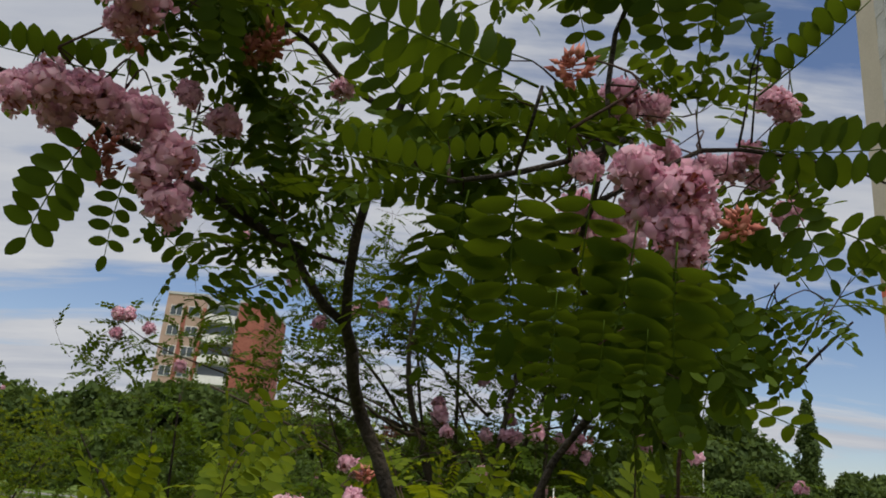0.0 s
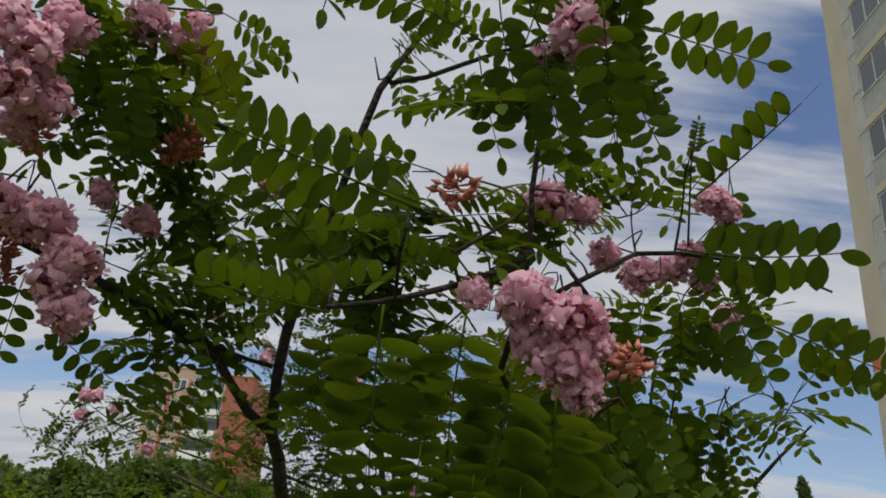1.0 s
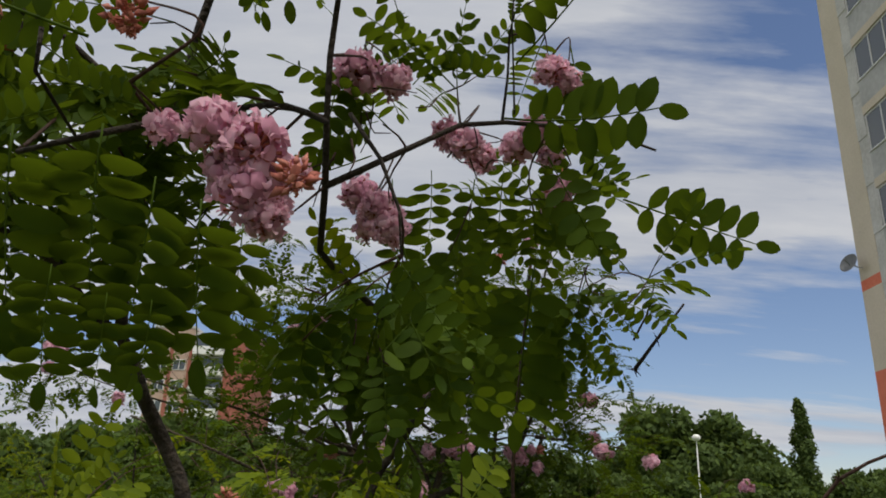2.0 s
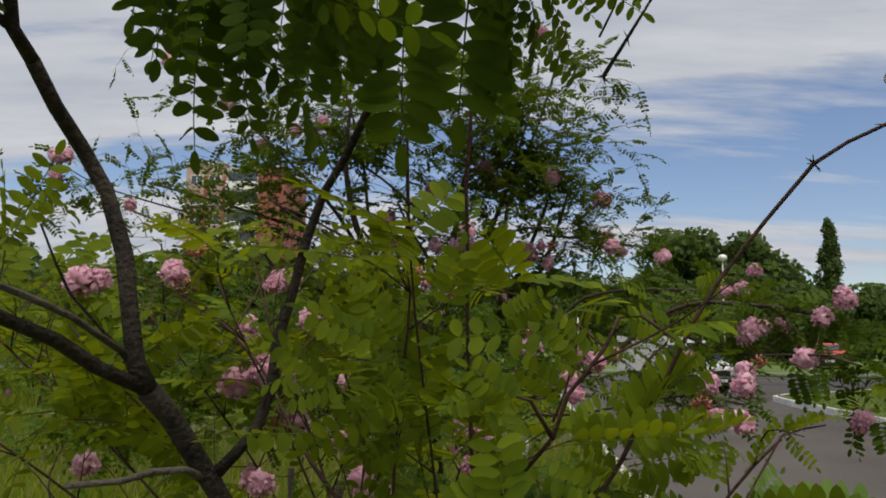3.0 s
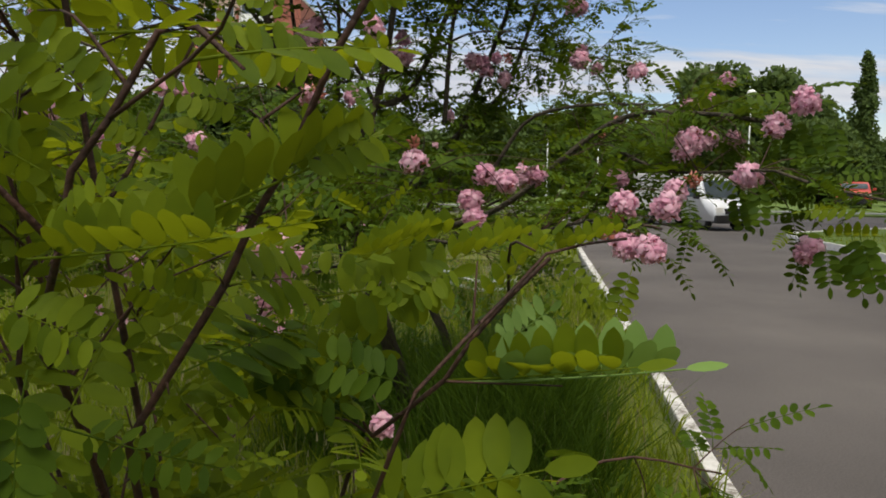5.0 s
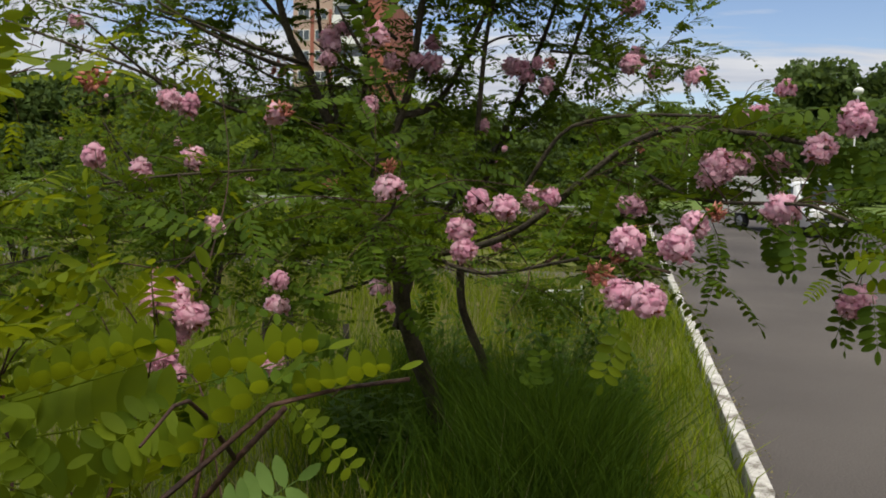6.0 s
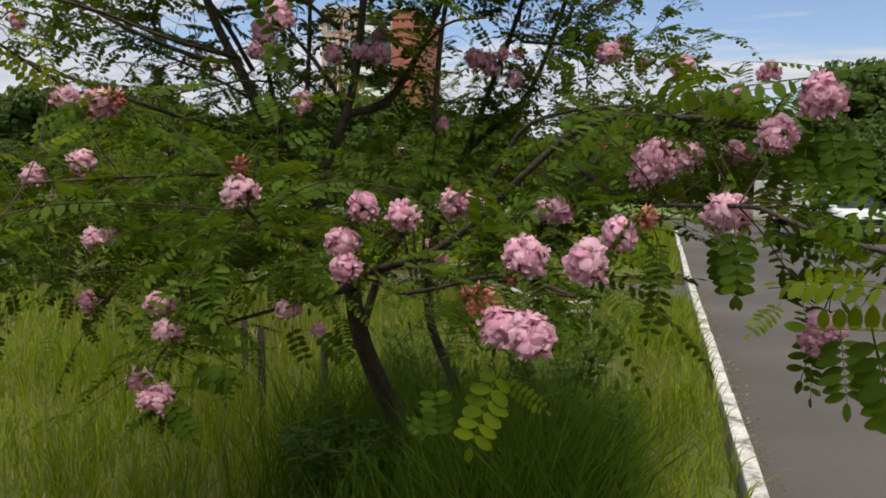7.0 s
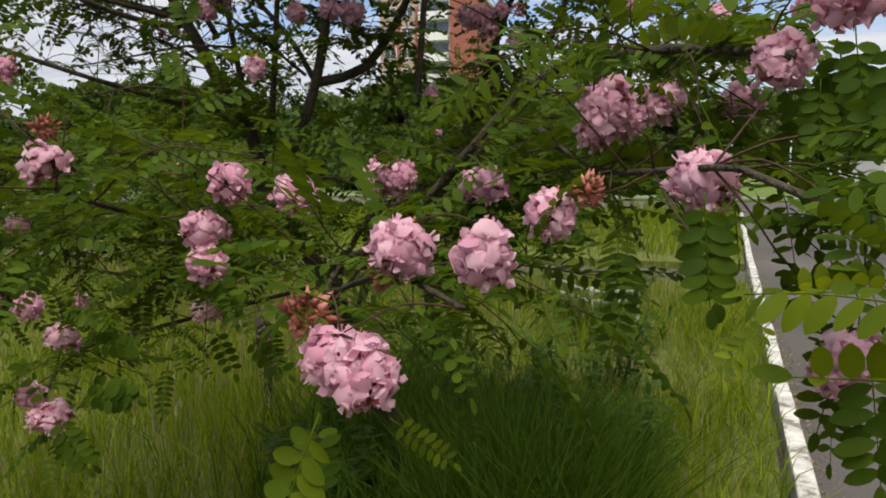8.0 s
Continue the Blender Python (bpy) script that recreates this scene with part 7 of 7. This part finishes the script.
S((1.083, 2.016, 1.359), (1.017, 2.017, 1.399), (0.1, -0.6, 0.8), "stand", 0)
S((1.068, 1.946, 1.336), (0.984, 1.946, 1.328), (0, -0.4, 0.9), "stand", 0, YOUNG)
S((1.043, 2.058, 1.516), (1.047, 2.047, 1.435), (0.1, -1, 0.1), "hang", 2)
S((1.067, 2.038, 1.508), (1.071, 2.027, 1.419), (-0.1, -1, 0.1), "hang", 1)
S((1.036, 2.148, 1.487), (1.035, 2.137, 1.414), (0.2, -1, 0.1), "hang", 1)
S((0.995, 2.046, 1.293), (0.948, 1.996, 1.264), (0, -0.7, 0.7), "kind", 4, YOUNG)
S((1.070, 2.199, 1.592), (0.915, 2.150, 1.573), (0, -0.5, 0.85), "kind", 5)
S((0.984, 2.299, 1.533), (0.900, 2.199, 1.532), (0, -0.5, 0.85), "stand", 0)
S((1.098, 1.877, 1.413), (0.998, 1.877, 1.401), (0.2, -0.6, 0.8), "kind", 5)
S((0.940, 2.159, 1.361), (0.946, 2.149, 1.280), (-0.11, -0.99, 0.11), "hang", 2)
S((-0.137, 2.476, 0.968), (-0.072, 2.482, 0.865), (0.56, -0.77, 0.31), "hang", 1)
S((-0.100, 2.492, 1.011), (-0.008, 2.539, 0.968), (0.54, -0.80, 0.27), "hang", 2)
S((-0.099, 2.517, 1.096), (-0.009, 2.572, 1.079), (0.54, -0.82, 0.21), "hang", 1)
S((0.045, 2.710, 1.090), (0.085, 2.705, 0.992), (0.44, -0.87, 0.22), "hang", 0)
S((0.102, 2.735, 1.074), (0.189, 2.751, 0.986), (0.39, -0.89, 0.23), "hang", 1)
S((0.530, 2.189, 1.020), (0.513, 2.219, 1.107), (0.42, -0.83, 0.37), "broad", 0)
S((0.514, 2.184, 1.027), (0.480, 2.181, 1.058), (0.44, -0.81, 0.39), "broad", 1)
S((0.628, 2.167, 1.139), (0.704, 2.172, 1.089), (0.30, -0.89, 0.35), "row", 1, YOUNG)
S((0.944, 2.234, 1.375), (0.950, 2.221, 1.263), (-0.04, -0.99, 0.11), "hang", 2)
S((1.017, 2.158, 1.377), (1.062, 2.152, 1.410), (-0.16, -0.99, 0.03), "broad", 0)
S((1.005, 2.148, 1.347), (1.106, 2.130, 1.365), (0.00, -0.50, 1.00), "stand", 1)
S((1.026, 2.206, 1.356), (1.110, 2.189, 1.338), (-0.19, -0.98, 0.08), "row", 1)
S((0.942, 2.313, 1.481), (0.960, 2.315, 1.416), (-0.04, -1.00, -0.04), "hang", 1)
S((1.003, 2.359, 1.489), (0.984, 2.363, 1.416), (-0.08, -1.00, -0.04), "hang", 0)
S((1.046, 2.305, 1.469), (1.030, 2.308, 1.391), (-0.13, -0.99, -0.02), "broad", 0)
S((1.060, 2.247, 1.514), (1.064, 2.252, 1.448), (-0.17, -0.98, -0.08), "broad", 1)
S((1.092, 2.191, 1.500), (1.093, 2.196, 1.420), (-0.22, -0.97, -0.06), "hang", 2)
S((0.998, 2.152, 1.297), (1.099, 2.136, 1.307), (0.00, -0.50, 1.00), "stand", 0)
S((1.063, 2.043, 1.266), (1.069, 2.012, 1.174), (-0.23, -0.93, 0.29), "broad", 1)
S((0.822, 2.361, 1.430), (0.922, 2.366, 1.396), (0.00, -0.50, 1.00), "stand", 1, YOUNG)
S((1.064, 2.244, 1.535), (1.090, 2.248, 1.420), (-0.19, -0.98, -0.08), "hang", 2)
S((1.032, 2.302, 1.516), (1.047, 2.306, 1.433), (-0.14, -0.99, -0.07), "hang", 1)
S((0.981, 2.401, 1.570), (0.864, 2.404, 1.556), (-0.01, -0.99, -0.15), "broad", 2, YOUNG)
S((1.093, 2.193, 1.485), (1.071, 2.201, 1.415), (-0.21, -0.98, -0.05), "broad", 0)
S((-0.171, 2.446, 1.361), (-0.056, 2.490, 1.375), (-0.24, -0.45, 0.90), "fern", 8, LEAF)
S((-0.245, 2.656, 1.425), (-0.075, 2.733, 1.465), (-0.23, -0.45, 0.90), "fern", 0, LEAF)
S((-0.128, 2.881, 1.420), (0.064, 2.943, 1.439), (0.19, -0.45, 0.90), "fern", 3, LEAF)
S((0.026, 3.093, 1.441), (0.195, 3.118, 1.474), (-0.29, -0.45, 0.90), "fern", 0, LEAF)
S((0.215, 3.071, 1.492), (0.429, 3.095, 1.477), (0.08, -0.45, 0.90), "fern", 7, LEAF)
S((0.283, 2.762, 1.220), (0.473, 2.788, 1.262), (-0.06, -0.45, 0.90), "fern", 3, LEAF)
S((0.415, 2.591, 1.174), (0.572, 2.601, 1.218), (-0.07, -0.45, 0.90), "fern", 3, LEAF)
S((0.461, 2.606, 1.159), (0.365, 2.524, 1.244), (0.06, -0.45, 0.90), "fern", 0, LEAF)
S((0.493, 2.958, 1.407), (0.663, 2.945, 1.418), (-0.02, -0.45, 0.90), "fern", 2, LEAF)
S((0.389, 3.135, 1.473), (0.296, 3.047, 1.541), (-0.20, -0.45, 0.90), "fern", 6, LEAF)
S((0.698, 2.585, 1.258), (0.860, 2.554, 1.261), (0.19, -0.45, 0.90), "fern", 2, LEAF)
S((-0.148, 2.467, 1.311), (-0.022, 2.513, 1.285), (0.30, -0.45, 0.90), "fern", 9, LEAF)
S((-0.018, 2.588, 1.372), (-0.082, 2.464, 1.346), (-0.08, -0.45, 0.90), "fern", 0, LEAF)
S((-0.140, 3.111, 1.506), (0.056, 3.160, 1.540), (-0.07, -0.45, 0.90), "fern", 0, LEAF)
S((0.389, 3.337, 1.581), (0.241, 3.232, 1.625), (0.04, -0.45, 0.90), "fern", 2, LEAF)
S((0.564, 3.077, 1.488), (0.692, 3.045, 1.544), (0.13, -0.45, 0.90), "fern", 2, LEAF)
S((0.741, 2.704, 1.422), (0.862, 2.664, 1.433), (-0.12, -0.45, 0.90), "fern", 8, LEAF)
S((-0.037, 2.685, 1.218), (-0.098, 2.567, 1.199), (0.49, -0.45, 0.90), "fern", 3, LEAF)
S((0.026, 2.853, 1.237), (0.166, 2.870, 1.203), (0.22, -0.45, 0.90), "fern", 3, LEAF)
S((-0.167, 2.583, 1.555), (-0.193, 2.483, 1.585), (0.48, -0.45, 0.90), "fern", 6, LEAF)
S((-0.090, 2.655, 1.517), (-0.158, 2.529, 1.500), (-0.06, -0.45, 0.90), "fern", 2, LEAF)
S((0.687, 2.789, 1.559), (0.800, 2.758, 1.495), (0.18, -0.45, 0.90), "fern", 2, LEAF)
C.open_side = (0.1, -1.0, 0.05)


def hash_keep(p):
    """Thins the shoots high in the crown, where sky shows through."""
    return noise.noise((p[0] * 9, p[1] * 9, p[2] * 9)) > (-0.06 if p[2] < 2.12 else -0.2)


roof = lambda p: (1.66 if p[0] > 0.45 else 1.80) + 0.14 * (p[1] - 2.5)
crown = lambda p: 1.05 < p[2] < roof(p) or p[2] > 1.05 and hash_keep(p)
open_view = lambda p: 1.0 < p[2] < roof(p) and not (p[0] > 0.55 and p[1] < 2.0) and p[1] > 1.9
C.gap = lambda p: 0.5 < p[0] < 0.85 and p[1] < 2.6 and p[2] > 1.46 or p[0] < 0.30 - 0.13 * p[1] and 1.46 + 0.14 * (p[1] - 2) < p[2] < 2.02 + 0.5 * (p[1] - 3.04)
C.kind, C.layered = "fern", 0.55
C.spray([1, 2, 3], 36, 0.42, 8, 0.66, 0.1, 0.1, crown)
C.spray([4, 5], 36, 0.42, 8, 0.66, 0.3, 0.1, crown)
C.spray([1, 2, 3, 5], 44, 0.42, 8, 0.66, 0.5, 0.1, lambda p: p[2] > 2.12)
C.spray([4], 16, 0.40, 8, 0.66, 0.55, 0.1, lambda p: p[2] > 2.14)
C.spray([6], 27, 0.27, 7, 0.62, 0.15, 0.05, open_view)
C.spray([6], 15, 0.24, 6, 0.66, 0.6, 0.1, lambda p: p[1] > 1.95 and 1.3 < p[2] < roof(p))
C.spray([7], 20, 0.15, 5, 0.6, 0.2, 0.1, lambda p: p[1] > 1.82 and p[2] > 1.3)
C.spray([8, 13], 24, 0.30, 7, 0.6, 0.15, 0.0, open_view)
C.spray([9, 10, 15], 18, 0.34, 8, 0.62, 0.1, 0.05, lambda p: p[2] > 0.95 and (p[2] < roof(p) or hash_keep(p)))
C.spray([11, 17], 38, 0.34, 8, 0.62, 0.1, 0.05, lambda p: p[2] > 0.95 and (p[2] < roof(p) or hash_keep(p)))
C.spray([12], 10, 0.20, 5, 0.58, 0.3, -0.1, lambda p: p[2] > 0.85)
C.spray([14, 18], 40, 0.34, 7, 0.64, 0.1, 0.1, crown)
for first, shoots in ((20, 4), (21, 2), (22, 14), (23, 2), (24, 2), (25, 2), (26, 2), (27, 12), (28, 12), (29, 6)):
    C.spray([first], shoots, 0.26, 7, 0.62, 0.15, 0.05, lambda p: p[2] > 0.95 and p[1] > 1.95)
C.spray(range(30, 35), 15, 0.34, 8, 0.66, 0.35, 0.1, lambda p: p[2] > 1.6)
n = len(C.wood)
C.limb([(-0.320, 3.555, 1.614), (-0.462, 3.427, 1.733), (-0.624, 3.329, 1.821), (-0.806, 3.271, 1.888)], 0.006, 0.003)
C.limb([(-0.121, 3.455, 1.679), (-0.204, 3.307, 1.779), (-0.326, 3.208, 1.878)], 0.005, 0.003)
C.spray([n], 32, 0.25, 8, 0.66, 0.2, 0.25, lambda p: p[0] > -0.94 and 1.70 < p[2] < 2.15)
C.spray([n + 1], 17, 0.24, 8, 0.66, 0.2, 0.1, lambda p: 1.70 < p[2] < 2.05)
C.clump((-0.879, 3.564, 2.423), 0.3, 6, 0.72)
C.clump((-1.164, 3.437, 2.543), 0.28, 5, 0.72)
C.clump((-0.668, 3.528, 2.687), 0.3, 6, 0.72)
C.clump((-1.326, 3.422, 2.724), 0.25, 4, 0.72)
C.clump((-0.464, 3.663, 2.372), 0.25, 4, 0.72)
C.clump((-0.912, 3.421, 2.807), 0.3, 5, 0.72)
C.clump((0.821, 4.144, 2.733), 0.22, 5, 0.72)
C.clump((0.891, 4.199, 2.496), 0.2, 4, 0.72)
C.clump((0.678, 4.014, 2.875), 0.22, 4, 0.72)
C.clump((-0.255, 3.684, 2.719), 0.25, 4, 0.72)
C.clump((0.252, 3.877, 2.792), 0.22, 4, 0.72)
C.clump((0.761, 4.173, 2.268), 0.18, 3, 0.72)
C.gap = None
C.clump((-1.066, 3.300, 2.116), 0.2, 3, 0.72)
C.clump((-0.853, 3.358, 1.999), 0.2, 3, 0.72)
C.clump((-0.663, 3.374, 2.070), 0.2, 3, 0.72)
C.clump((-0.507, 3.355, 2.261), 0.2, 3, 0.72)
C.clump((-0.451, 3.400, 1.996), 0.2, 3, 0.72)
C.clump((-1.129, 3.311, 1.916), 0.2, 3, 0.72)
C.clump((-0.393, 3.330, 2.398), 0.2, 3, 0.72)
C.clump((-0.588, 3.403, 1.885), 0.2, 3, 0.72)
C.clump((-0.163, 3.457, 1.954), 0.13, 3, 0.72)
C.clump((-0.279, 3.440, 1.817), 0.13, 3, 0.72)
C.clump((-0.208, 3.477, 1.704), 0.13, 3, 0.72)
C.clump((-0.110, 3.488, 1.862), 0.13, 3, 0.72)
C.clump((-0.224, 3.422, 2.024), 0.13, 3, 0.72)
C.clump((0.132, 3.752, 1.704), 0.15, 4, 0.72)
C.clump((0.293, 3.783, 1.727), 0.15, 4, 0.72)
C.clump((0.415, 3.808, 1.658), 0.15, 4, 0.72)
C.clump((0.536, 3.818, 1.699), 0.15, 4, 0.72)
C.clump((0.658, 3.831, 1.639), 0.15, 4, 0.72)
C.clump((0.014, 3.716, 1.752), 0.15, 4, 0.72)
C.clump((-0.252, 3.622, 1.773), 0.15, 4, 0.72)
C.clump((-0.402, 3.569, 1.669), 0.15, 4, 0.72)
C.clump((0.776, 3.829, 1.689), 0.15, 4, 0.72)
C.clump((-1.048, 3.458, 2.056), 0.22, 5, 0.72)
C.clump((-1.190, 3.399, 2.122), 0.18, 4, 0.72)
C.clump((-0.877, 3.411, 1.999), 0.2, 5, 0.72)
C.clump((-1.105, 3.358, 1.887), 0.2, 4, 0.72)
C.clump((-0.981, 3.555, 2.210), 0.2, 4, 0.72)
C.clump((-0.755, 3.518, 2.151), 0.2, 4, 0.72)
C.clump((-0.630, 3.478, 1.909), 0.2, 4, 0.72)
C.clump((-0.753, 3.360, 1.818), 0.2, 4, 0.72)
C.bare_trunk = (0, 5)
C.finish(300, (0.698, 1.899, 1.412))


# ---- other locusts farther off ----
def far_locust(base, height, spread, number, blooms, label, leaf=LEAF, leafy=9):
    s = Shrub(base, label, number, leaf)
    rng = np.random.default_rng(number)
    b = np.array(base)
    stems = []
    for k in range(5):
        a = k * 1.256 + rng.uniform(-0.4, 0.4)
        out = spread * rng.uniform(0.4, 0.9)
        top = b + [out * math.cos(a), out * math.sin(a), height * rng.uniform(0.7, 1.0)]
        s.limb([b + [0.03 * math.cos(a), 0.03 * math.sin(a), 0], b + [out * 0.3 * math.cos(a), out * 0.3 * math.sin(a), height * 0.4], top], 0.022, 0.006, "trunk" if k == 0 else "branch")
        stems.append(k)
    s.spray(stems, 26, spread * 0.5, leafy, 0.8, 0.3, 0.15, lambda p: p[2] > 0.35 * height)
    for _ in range(blooms):
        line = s.wood[rng.integers(5)][0]
        p = line[int(len(line) * rng.uniform(0.55, 1)) - 1] + rng.normal(0, spread * 0.28, 3)
        s.bloom(p, 1.1, leaves=2, leaf_size=0.8)
    s.finish(0, (0.5, 1.5, 1.5))


far_locust((-2.35, 6.4, 0.06), 2.1, 1.0, 71, 2, "pink locust farther along the meadow with few blossoms")
far_locust((-3.9, 8.6, 0.06), 1.4, 1.2, 72, 4, "low pink locust in the meadow behind the others")
far_locust((-6.2, 9.0, 0.06), 1.4, 1.4, 73, 3, "spreading green locust shrub in the meadow")
far_locust((-1.1, 8.6, 0.06), 2.3, 1.2, 74, 5, "green locust shrub beside the side path")
far_locust((-7.5, 13.5, 0.06), 2.2, 1.7, 75, 2, "broad green shrub beyond the side path", YOUNG)
far_locust((-3.4, 14.5, 0.06), 2.2, 1.5, 76, 2, "broad green shrub on the far meadow")
